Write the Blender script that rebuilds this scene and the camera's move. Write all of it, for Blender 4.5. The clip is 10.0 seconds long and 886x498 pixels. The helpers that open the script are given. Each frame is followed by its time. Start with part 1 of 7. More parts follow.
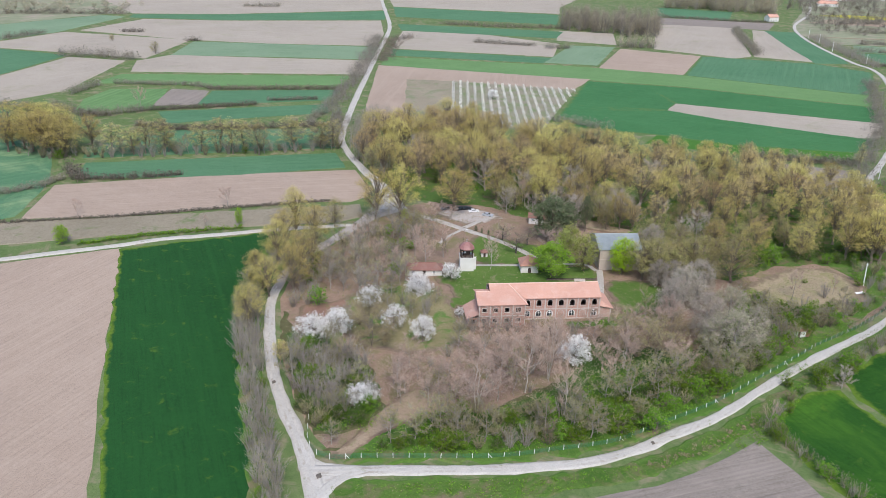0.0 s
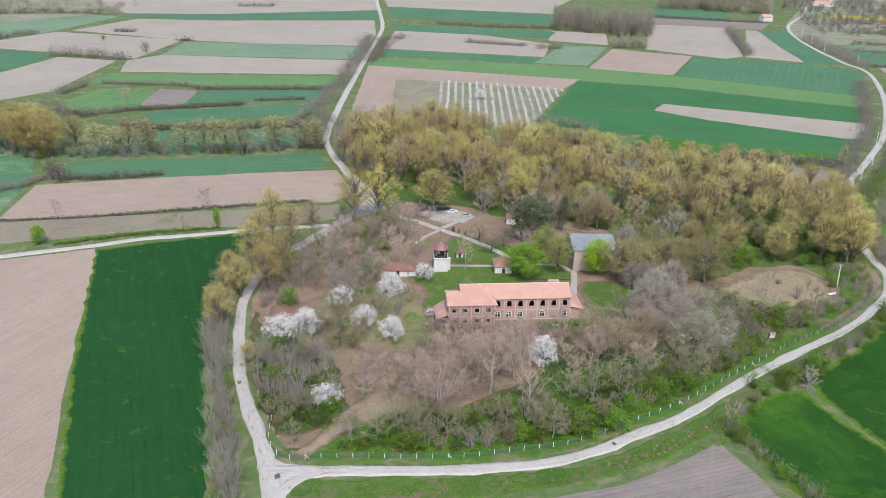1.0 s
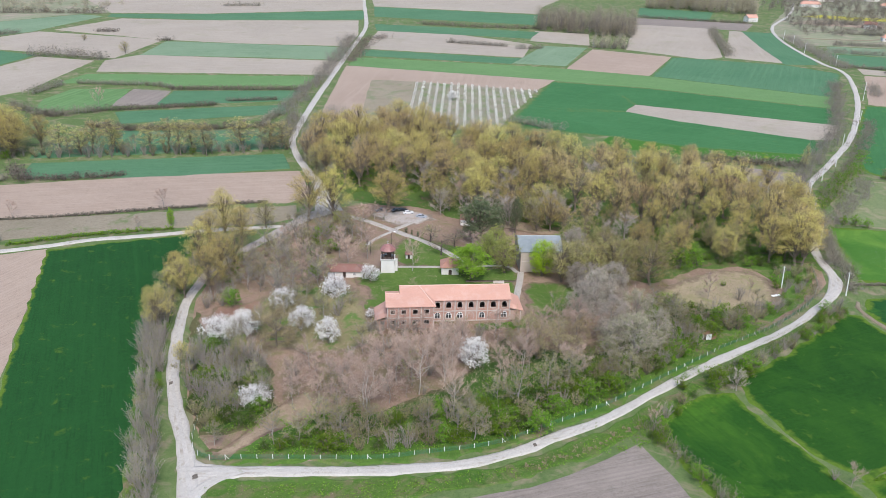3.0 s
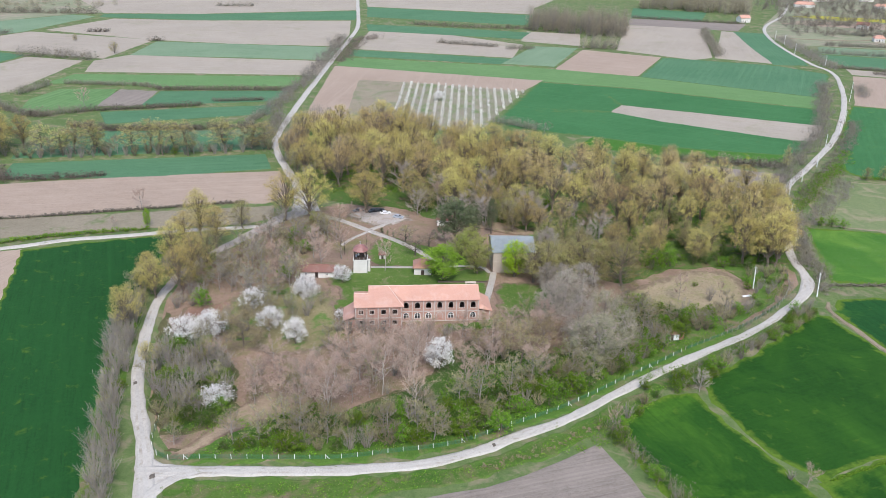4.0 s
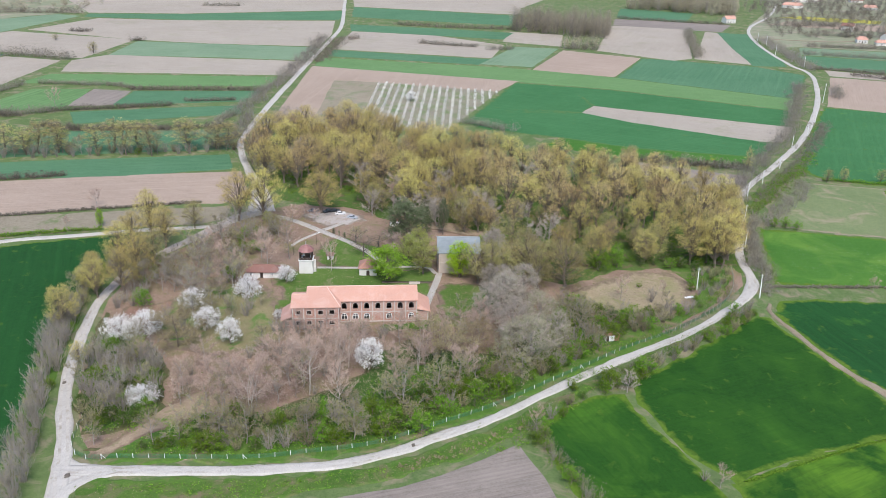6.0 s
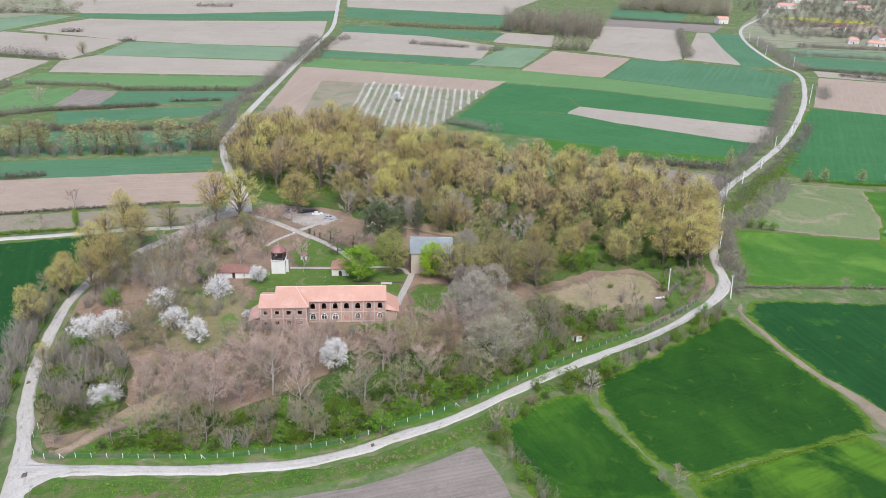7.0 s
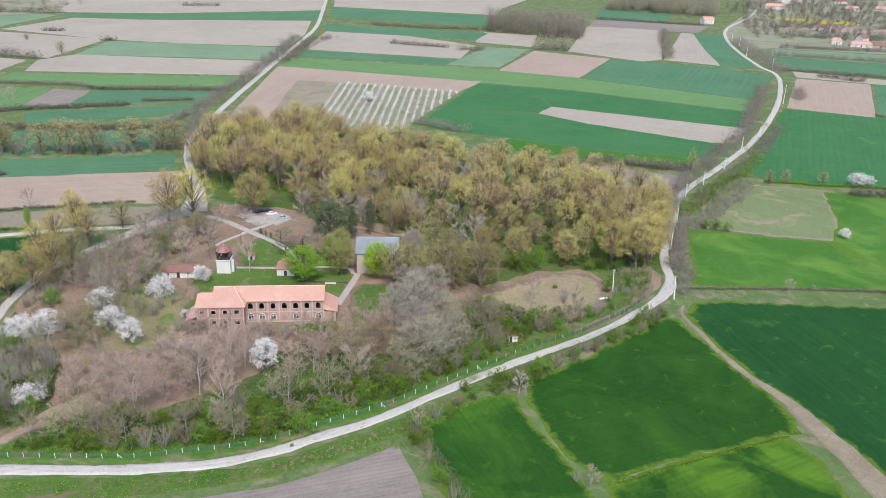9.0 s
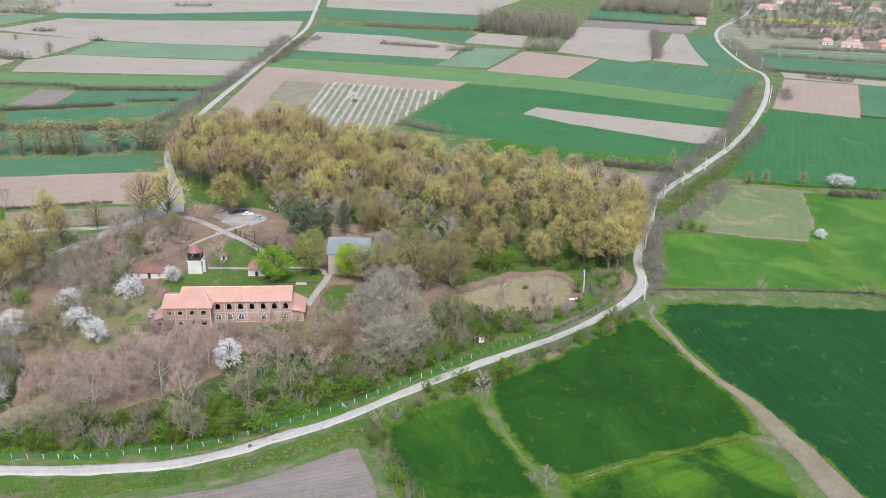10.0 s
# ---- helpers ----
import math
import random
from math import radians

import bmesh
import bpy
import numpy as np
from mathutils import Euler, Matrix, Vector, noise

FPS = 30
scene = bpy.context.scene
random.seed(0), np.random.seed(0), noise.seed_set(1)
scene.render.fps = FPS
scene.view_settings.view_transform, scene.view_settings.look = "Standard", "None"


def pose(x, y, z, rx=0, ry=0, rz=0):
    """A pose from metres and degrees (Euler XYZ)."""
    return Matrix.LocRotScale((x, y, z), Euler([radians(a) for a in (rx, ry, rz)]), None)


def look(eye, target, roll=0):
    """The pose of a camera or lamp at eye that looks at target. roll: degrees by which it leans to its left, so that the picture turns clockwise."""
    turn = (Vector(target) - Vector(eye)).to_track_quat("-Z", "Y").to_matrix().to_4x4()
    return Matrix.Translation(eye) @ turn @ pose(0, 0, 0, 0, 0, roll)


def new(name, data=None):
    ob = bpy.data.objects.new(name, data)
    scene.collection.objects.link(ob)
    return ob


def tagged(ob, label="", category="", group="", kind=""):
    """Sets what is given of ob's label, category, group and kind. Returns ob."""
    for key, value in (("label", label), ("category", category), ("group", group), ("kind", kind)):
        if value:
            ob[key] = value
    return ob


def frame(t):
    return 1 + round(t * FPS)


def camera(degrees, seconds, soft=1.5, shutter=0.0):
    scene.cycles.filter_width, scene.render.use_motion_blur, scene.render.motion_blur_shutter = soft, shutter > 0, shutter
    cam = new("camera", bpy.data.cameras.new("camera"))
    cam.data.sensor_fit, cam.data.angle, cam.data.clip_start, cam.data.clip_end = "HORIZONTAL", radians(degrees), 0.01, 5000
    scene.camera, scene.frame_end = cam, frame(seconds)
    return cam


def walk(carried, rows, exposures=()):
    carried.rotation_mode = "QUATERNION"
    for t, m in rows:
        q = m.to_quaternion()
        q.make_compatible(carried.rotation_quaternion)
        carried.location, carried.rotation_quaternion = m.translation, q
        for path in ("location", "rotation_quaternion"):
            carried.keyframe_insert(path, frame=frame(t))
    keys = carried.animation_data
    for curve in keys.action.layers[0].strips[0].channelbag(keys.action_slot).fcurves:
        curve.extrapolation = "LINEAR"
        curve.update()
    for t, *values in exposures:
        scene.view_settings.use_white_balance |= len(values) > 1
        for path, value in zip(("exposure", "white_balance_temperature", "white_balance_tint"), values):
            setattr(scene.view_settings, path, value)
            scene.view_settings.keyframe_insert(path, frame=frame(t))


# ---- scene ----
cam = camera(57.0, 10.0, soft=0.85)
PATH = [
    (0, (1.032, 0.517, 111.89), (0.995, 2.363, 111.122), 1.3),
    (0.5, (5.569, 0.468, 112.139), (5.53, 2.314, 111.371), 1.3),
    (1, (10.223, 0.626, 112.444), (10.182, 2.472, 111.675), 1.3),
    (1.5, (14.426, 0.458, 112.736), (14.386, 2.304, 111.967), 1.4),
    (2, (19.095, 0.306, 113.394), (19.055, 2.151, 112.624), 1.4),
    (2.5, (23.547, 0.257, 113.787), (23.506, 2.102, 113.016), 1.4),
    (4, (37.742, 0.14, 114.557), (37.698, 1.985, 113.786), 1.4),
    (4.5, (42.312, 0.05, 114.881), (42.266, 1.895, 114.109), 1.5),
    (5, (47.136, 0.07, 115.125), (47.09, 1.915, 114.354), 1.5),
    (5.5, (51.729, 0.13, 115.36), (51.683, 1.975, 114.588), 1.5),
    (7, (66.298, 0.118, 116.022), (66.249, 1.963, 115.251), 1.5),
    (7.5, (70.75, 0.291, 116.122), (70.701, 2.135, 115.351), 1.5),
    (8, (75.693, 0.409, 116.346), (75.643, 2.254, 115.574), 1.6),
    (8.5, (80.207, 0.64, 116.6), (80.157, 2.485, 115.828), 1.6),
    (9, (85.259, 0.872, 116.674), (85.207, 2.717, 115.902), 1.6),
    (9.5, (90.025, 0.902, 116.96), (89.972, 2.747, 116.189), 1.6),
    (10, (95.096, 1.315, 116.967), (95.043, 3.16, 116.196), 1.6),
]
walk(cam, [(t, look(eye, target, roll)) for t, eye, target, roll in PATH], [(0, 0.74), (2.5, 0.81), (5, 0.84), (10, 0.85)])

from mathutils import geometry

# ---- world, sun, exposure ----
scene.view_settings.exposure = 0.8
world = bpy.data.worlds.new("overcast_sky")
scene.world = world
world.use_nodes = True
wn, wl = world.node_tree.nodes, world.node_tree.links
sky = wn.new("ShaderNodeTexSky")
sky.sky_type = 'NISHITA'
sky.sun_disc = False
sky.sun_elevation = radians(54)
sky.sun_rotation = radians(169)
sky.dust_density = 1.6
wn["Background"].inputs["Strength"].default_value = 0.14
wl.new(sky.outputs[0], wn["Background"].inputs["Color"])
sun_data = bpy.data.lights.new("sun", 'SUN')
sun_data.energy, sun_data.angle, sun_data.color = 1.7, radians(16), (1.0, 0.96, 0.93)
sun = new("sun", sun_data)
sun.matrix_world = look((50, -250, 350), (0, 0, 0))


# ---- materials ----
def links_of(name):
    m = bpy.data.materials.new(name)
    m.use_nodes = True
    return m, m.node_tree.nodes, m.node_tree.links, m.node_tree.nodes["Principled BSDF"]


def ramp_node(n, stops):
    r = n.new("ShaderNodeValToRGB")
    e = r.color_ramp.elements
    while len(e) < len(stops):
        e.new(0.5)
    for el, (p, c) in zip(e, stops):
        el.position, el.color = p, (*c, 1)
    return r


def noise_node(n, l, vec, scale, detail=4.0, rough=0.55, distort=0.0):
    x = n.new("ShaderNodeTexNoise")
    x.inputs["Scale"].default_value = scale
    x.inputs["Detail"].default_value = detail
    x.inputs["Roughness"].default_value = rough
    x.inputs["Distortion"].default_value = distort
    l.new(vec, x.inputs["Vector"])
    return x


def mix_node(n, l, fac, a, b, mode='MIX'):
    x = n.new("ShaderNodeMix")
    x.data_type, x.blend_type = 'RGBA', mode
    for sock, val in ((x.inputs[0], fac), (x.inputs[6], a), (x.inputs[7], b)):
        if isinstance(val, (int, float)):
            sock.default_value = val
        elif isinstance(val, tuple):
            sock.default_value = (*val, 1)
        else:
            l.new(val, sock)
    return x.outputs[2]


def map_range(n, l, val, a, b, c=0.0, d=1.0):
    x = n.new("ShaderNodeMapRange")
    for k, v in ((1, a), (2, b), (3, c), (4, d)):
        x.inputs[k].default_value = v
    l.new(val, x.inputs[0])
    return x.outputs[0]


def bump_node(n, l, height, strength, dist, bsdf):
    b = n.new("ShaderNodeBump")
    b.inputs["Strength"].default_value = strength
    b.inputs["Distance"].default_value = dist
    l.new(height, b.inputs["Height"])
    l.new(b.outputs[0], bsdf.inputs["Normal"])


def soil(name, dark, light, patch_scale=0.03, grain=1.2, patch=(None, 0.6, 0.7), rough=0.95, bump=0.4, streak=None, width=0.4, edge=None):
    """Ground: two tones at two scales, an optional third tone in patches, optional rows at an angle, an optional tone that takes over at the rim."""
    m, n, l, p = links_of(name)
    geo = n.new("ShaderNodeNewGeometry").outputs["Position"]
    big = noise_node(n, l, geo, patch_scale, 6, 0.6, 0.4)
    small = noise_node(n, l, geo, grain, 5, 0.7)
    fac = n.new("ShaderNodeMath")
    fac.operation = 'MULTIPLY_ADD'
    l.new(map_range(n, l, small.outputs[0], 0.28, 0.72), fac.inputs[0])
    fac.inputs[1].default_value = 0.5
    l.new(map_range(n, l, big.outputs[0], 0.3, 0.7, 0.0, 0.5), fac.inputs[2])
    col = mix_node(n, l, fac.outputs[0], dark, light)
    fine = noise_node(n, l, geo, grain * 4.5, 3, 0.6)
    col = mix_node(n, l, map_range(n, l, fine.outputs[0], 0.5, 0.8, 0.0, 0.75), col, tuple(c * 0.55 for c in dark))
    if patch[0] is not None:
        pn = noise_node(n, l, geo, patch_scale * 2.3, 6, 0.62, 0.8)
        col = mix_node(n, l, map_range(n, l, pn.outputs[0], patch[1], patch[2]), col, patch[0])
    height = small.outputs[0]
    if streak is not None:
        angle, gap, strong = streak
        mp = n.new("ShaderNodeMapping")
        mp.inputs["Rotation"].default_value = (0, 0, radians(-angle))
        l.new(geo, mp.inputs["Vector"])
        wv = n.new("ShaderNodeTexWave")
        wv.bands_direction = 'Y'
        wv.inputs["Scale"].default_value = 0.314 / gap
        wv.inputs["Distortion"].default_value = 1.6
        wv.inputs["Detail"].default_value = 3
        wv.inputs["Detail Scale"].default_value = 0.6
        l.new(mp.outputs[0], wv.inputs["Vector"])
        st = n.new("ShaderNodeMapping")
        st.vector_type = 'TEXTURE'
        st.inputs["Rotation"].default_value = (0, 0, radians(angle))
        st.inputs["Scale"].default_value = (1 / 0.012, 1 / 0.35, 1)
        l.new(geo, st.inputs["Vector"])
        sn = noise_node(n, l, st.outputs[0], 1.0, 4, 0.6)
        mul = n.new("ShaderNodeMath")
        mul.operation = 'MULTIPLY'
        l.new(wv.outputs["Fac"], mul.inputs[0])
        l.new(map_range(n, l, sn.outputs[0], 0.3, 0.7), mul.inputs[1])
        half = tuple(c * 0.62 for c in dark)
        st2 = n.new("ShaderNodeMapping")
        st2.vector_type = 'TEXTURE'
        st2.inputs["Rotation"].default_value = (0, 0, radians(angle))
        st2.inputs["Scale"].default_value = (1 / 0.07, 1 / 1.5, 1)
        l.new(geo, st2.inputs["Vector"])
        sn2 = noise_node(n, l, st2.outputs[0], 1.0, 5, 0.7)
        col = mix_node(n, l, map_range(n, l, sn2.outputs[0], 0.5, 0.72, 0.0, strong * 1.5), col, half)
        lump = noise_node(n, l, geo, 0.11, 5, 0.65, 0.5)
        col = mix_node(n, l, map_range(n, l, lump.outputs[0], 0.5, 0.75, 0.0, strong * 1.2), col, light)
        col = mix_node(n, l, map_range(n, l, mul.outputs[0], 0.0, 1.0, 0.0, strong * 0.7), col, half)
        col = mix_node(n, l, map_range(n, l, sn.outputs[0], 0.5, 0.72, 0.0, strong * 1.6), col, light)
    if edge is not None:
        at = n.new("ShaderNodeAttribute")
        at.attribute_name = "rim"
        en = noise_node(n, l, geo, 0.22, 5, 0.65, 0.6)
        ef = n.new("ShaderNodeMath")
        ef.operation = 'MULTIPLY_ADD'
        l.new(map_range(n, l, en.outputs[0], 0.25, 0.75, -0.75, 0.75), ef.inputs[0])
        ef.inputs[1].default_value = 1.0
        l.new(at.outputs["Fac"], ef.inputs[2])
        em = noise_node(n, l, geo, 1.1, 4, 0.7)
        tone = mix_node(n, l, map_range(n, l, em.outputs[0], 0.3, 0.7), edge, tuple(c * 0.6 for c in edge))
        col = mix_node(n, l, map_range(n, l, ef.outputs[0], 0.3, 0.9), col, tone)
    l.new(col, p.inputs["Base Color"])
    p.inputs["Roughness"].default_value = rough
    p.inputs["Specular IOR Level"].default_value = 0.15
    bump_node(n, l, height, bump, width, p)
    return m


def leaf_mat(name, a, b, thin=0.35, vary=0.35):
    m, n, l, p = links_of(name)
    info = n.new("ShaderNodeObjectInfo").outputs["Random"]
    isle = n.new("ShaderNodeNewGeometry").outputs["Random Per Island"]
    col = mix_node(n, l, isle, a, b)
    hsv = n.new("ShaderNodeHueSaturation")
    l.new(map_range(n, l, info, 0, 1, 0.484, 0.516), hsv.inputs["Hue"])
    l.new(map_range(n, l, info, 0, 1, 1 - vary, 1 + vary), hsv.inputs["Value"])
    l.new(col, hsv.inputs["Color"])
    l.new(hsv.outputs[0], p.inputs["Base Color"])
    p.inputs["Roughness"].default_value = 0.7
    p.inputs["Specular IOR Level"].default_value = 0.06
    tr = n.new("ShaderNodeBsdfTranslucent")
    l.new(hsv.outputs[0], tr.inputs[0])
    mx = n.new("ShaderNodeMixShader")
    mx.inputs[0].default_value = thin
    l.new(p.outputs[0], mx.inputs[1])
    l.new(tr.outputs[0], mx.inputs[2])
    l.new(mx.outputs[0], n["Material Output"].inputs[0])
    return m


def plain(name, a, b, scale=2.0, rough=0.8, bump=0.2, metal=0.0, big=0.3, dist=0.03, vary=0.0):
    """A surface of two close tones with stains and fine relief, in the thing's own space."""
    m, n, l, p = links_of(name)
    obj = n.new("ShaderNodeTexCoord").outputs["Object"]
    n1, n2 = noise_node(n, l, obj, scale, 5, 0.65), noise_node(n, l, obj, scale * big, 5, 0.6, 0.6)
    f = n.new("ShaderNodeMath")
    f.operation = 'MULTIPLY_ADD'
    l.new(n1.outputs[0], f.inputs[0])
    f.inputs[1].default_value = 0.6
    l.new(map_range(n, l, n2.outputs[0], 0.3, 0.7, -0.1, 0.5), f.inputs[2])
    col = mix_node(n, l, f.outputs[0], a, b)
    if vary:
        hsv = n.new("ShaderNodeHueSaturation")
        l.new(map_range(n, l, n.new("ShaderNodeObjectInfo").outputs["Random"], 0, 1, 1 - vary, 1 + vary), hsv.inputs["Value"])
        l.new(col, hsv.inputs["Color"])
        col = hsv.outputs[0]
    l.new(col, p.inputs["Base Color"])
    p.inputs["Roughness"].default_value = rough
    p.inputs["Metallic"].default_value = metal
    bump_node(n, l, n1.outputs[0], bump, dist, p)
    return m


M_MEADOW = soil("rough_meadow", (0.06, 0.115, 0.032), (0.17, 0.215, 0.085), 0.06, 0.7, ((0.23, 0.2, 0.13), 0.5, 0.66), bump=0.8)
M_VERGE = soil("road_verge", (0.045, 0.115, 0.017), (0.12, 0.2, 0.04), 0.05, 0.8, ((0.19, 0.155, 0.095), 0.5, 0.66), bump=0.8, edge=(0.13, 0.15, 0.055))
M_LITTER = soil("leaf_litter", (0.18, 0.12, 0.087), (0.36, 0.258, 0.193), 0.05, 0.7, ((0.185, 0.165, 0.08), 0.5, 0.66), bump=0.8)
M_THICKET = soil("thicket_floor", (0.03, 0.075, 0.014), (0.085, 0.155, 0.03), 0.07, 0.9, ((0.15, 0.115, 0.075), 0.56, 0.7), bump=0.8, edge=(0.13, 0.125, 0.06))
M_REDSOIL = soil("reddish_bank", (0.19, 0.105, 0.078), (0.32, 0.2, 0.15), 0.08, 0.8, ((0.15, 0.16, 0.06), 0.58, 0.7), bump=0.6, edge=(0.22, 0.165, 0.11))
M_WOODS = soil("woodland_floor", (0.045, 0.1, 0.02), (0.11, 0.16, 0.04), 0.06, 0.9, ((0.14, 0.11, 0.065), 0.52, 0.62), bump=0.8)
M_LAWN = soil("lawn", (0.055, 0.11, 0.02), (0.13, 0.2, 0.045), 0.06, 0.9, ((0.2, 0.19, 0.1), 0.55, 0.68), bump=0.5, edge=(0.24, 0.17, 0.125))
M_PARKGRASS = soil("thin_park_grass", (0.16, 0.145, 0.065), (0.3, 0.255, 0.145), 0.07, 0.9, ((0.1, 0.18, 0.04), 0.5, 0.64), bump=0.6, edge=(0.25, 0.185, 0.135))
M_DRY = soil("dry_clearing", (0.24, 0.19, 0.12), (0.4, 0.325, 0.21), 0.06, 0.6, ((0.23, 0.22, 0.1), 0.5, 0.66), bump=0.5, edge=(0.25, 0.19, 0.13))
M_DRYSTRIP = soil("dry_grass_strip", (0.2, 0.17, 0.12), (0.31, 0.27, 0.2), 0.035, 0.5, ((0.12, 0.17, 0.06), 0.58, 0.7), bump=0.6)
M_ROAD = soil("white_gravel_road", (0.38, 0.35, 0.31), (0.57, 0.535, 0.485), 0.14, 1.4, ((0.3, 0.265, 0.22), 0.52, 0.72), bump=0.3)
M_ROADSIDE = soil("dusty_road_edge", (0.37, 0.345, 0.31), (0.56, 0.53, 0.49), 0.15, 1.2, ((0.22, 0.24, 0.13), 0.62, 0.72), bump=0.4)
M_ASPHALT = soil("grey_dirt_road", (0.26, 0.23, 0.21), (0.42, 0.38, 0.35), 0.1, 1.2, ((0.3, 0.25, 0.2), 0.58, 0.72), bump=0.3)
M_TRACK = soil("earth_track", (0.19, 0.155, 0.1), (0.33, 0.275, 0.2), 0.12, 1.0, ((0.17, 0.2, 0.06), 0.6, 0.72), bump=0.4)
M_PAVED = soil("paved_path", (0.33, 0.3, 0.265), (0.5, 0.46, 0.415), 0.2, 2.0, bump=0.2)


def crop(name, tone, angle, gap=2.6, strong=0.35, patch=None, edge=None):
    # far, mid and pale: greens paled and blued, distance haze put into the colour
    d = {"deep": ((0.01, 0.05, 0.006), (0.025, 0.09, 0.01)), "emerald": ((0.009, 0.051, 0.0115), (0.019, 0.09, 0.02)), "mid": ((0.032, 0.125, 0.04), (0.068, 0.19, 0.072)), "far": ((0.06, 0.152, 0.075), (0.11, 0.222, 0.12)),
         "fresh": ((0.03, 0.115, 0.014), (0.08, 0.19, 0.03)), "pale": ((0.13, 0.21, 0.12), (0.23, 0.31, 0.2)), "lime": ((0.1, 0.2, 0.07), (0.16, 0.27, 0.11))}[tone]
    return soil(name, d[0], d[1], 0.018, 0.9, patch or (None, 0, 0), bump=0.5, streak=(angle, gap, strong), width=0.25, edge=edge)


def tilth(name, tone, angle, gap=1.6, strong=0.3):
    d = {"pink": ((0.31, 0.232, 0.18), (0.43, 0.338, 0.268)), "pale": ((0.315, 0.272, 0.222), (0.425, 0.37, 0.305)),
         "grey": ((0.19, 0.16, 0.135), (0.31, 0.265, 0.23))}[tone]
    return soil(name, d[0], d[1], 0.015, 0.7, ((0.27, 0.262, 0.17), 0.56, 0.8) if tone == "pale" else (None, 0, 0), bump=0.6, streak=(angle, gap, strong), width=0.3)


# ---- mesh helpers ----
def mesh_of(name, verts, faces, mats=(), idx=None, smooth=False):
    me = bpy.data.meshes.new(name)
    me.from_pydata([tuple(v) for v in verts], [], [tuple(f) for f in faces])
    for m in mats:
        me.materials.append(m)
    if idx is not None:
        me.polygons.foreach_set("material_index", np.asarray(idx, dtype=np.int32))
    if smooth:
        me.polygons.foreach_set("use_smooth", [True] * len(me.polygons))
    me.update()
    return me


def part(name, bm, material, parent=None, label="", at=None):
    """Links a bmesh or a mesh as one object under a thing."""
    if isinstance(bm, bmesh.types.BMesh):
        me = bpy.data.meshes.new(name)
        bm.normal_update()
        bm.to_mesh(me)
        bm.free()
        if material is not None:
            me.materials.append(material)
    else:
        me = bm
    ob = new(name, me)
    if parent is not None:
        ob.parent = parent
    if at is not None:
        ob.matrix_basis = at
    return tagged(ob, label)


def thing(name, x, y, z=0.0, turn=0.0, label="", category="", group="", kind=""):
    ob = new(name)
    ob.matrix_basis = pose(x, y, z, 0, 0, turn)
    return tagged(ob, label, category, group, kind)


def wobble(pts, step=5.0, amount=0.5, closed=True, seed=0):
    """A line or outline, cut into short pieces and roughened."""
    out = []
    n = len(pts)
    for i in range(n if closed else n - 1):
        a, b = Vector(pts[i]), Vector(pts[(i + 1) % n])
        k = max(1, int((b - a).length / step))
        for j in range(k):
            p = a.lerp(b, j / k)
            q = Vector((p.x * 0.23 + seed * 7.1, p.y * 0.23, seed * 1.7))
            out.append((p.x + amount * noise.noise(q), p.y + amount * noise.noise(q + Vector((31, 17, 5)))))
    if not closed:
        out.append(tuple(pts[-1]))
    return out


def spline(pts, k=6):
    """A smooth line through the points."""
    out = []
    P = [np.array(p, float) for p in pts]
    P = [2 * P[0] - P[1]] + P + [2 * P[-1] - P[-2]]
    for i in range(1, len(P) - 2):
        for j in range(k):
            u = j / k
            out.append(0.5 * (2 * P[i] + (P[i + 1] - P[i - 1]) * u + (2 * P[i - 1] - 5 * P[i] + 4 * P[i + 1] - P[i + 2]) * u**2
                              + (3 * P[i] - P[i - 1] - 3 * P[i + 1] + P[i + 2]) * u**3))
    out.append(P[-2])
    return out


def swell(pts, d):
    """An outline moved outwards by d."""
    n = len(pts)
    turn = 1 if sum(pts[i][0] * pts[(i + 1) % n][1] - pts[(i + 1) % n][0] * pts[i][1] for i in range(n)) > 0 else -1
    out = []
    for i in range(n):
        a, b, c = Vector(pts[i - 1]), Vector(pts[i]), Vector(pts[(i + 1) % n])
        e, f = (b - a).normalized(), (c - b).normalized()
        m = Vector((e.y + f.y, -e.x - f.x)) * turn
        m = m / max(0.4, m.length_squared / 2 + 1e-6) * 1.0 if m.length > 1e-6 else m
        out.append((b.x + m.x * d * 0.6, b.y + m.y * d * 0.6))
    return out


def inside(x, y, poly):
    hit = False
    for (x1, y1), (x2, y2) in zip(poly, poly[1:] + poly[:1]):
        if (y1 > y) != (y2 > y) and x < (x2 - x1) * (y - y1) / (y2 - y1) + x1:
            hit = not hit
    return hit


LEVEL = [0.03]


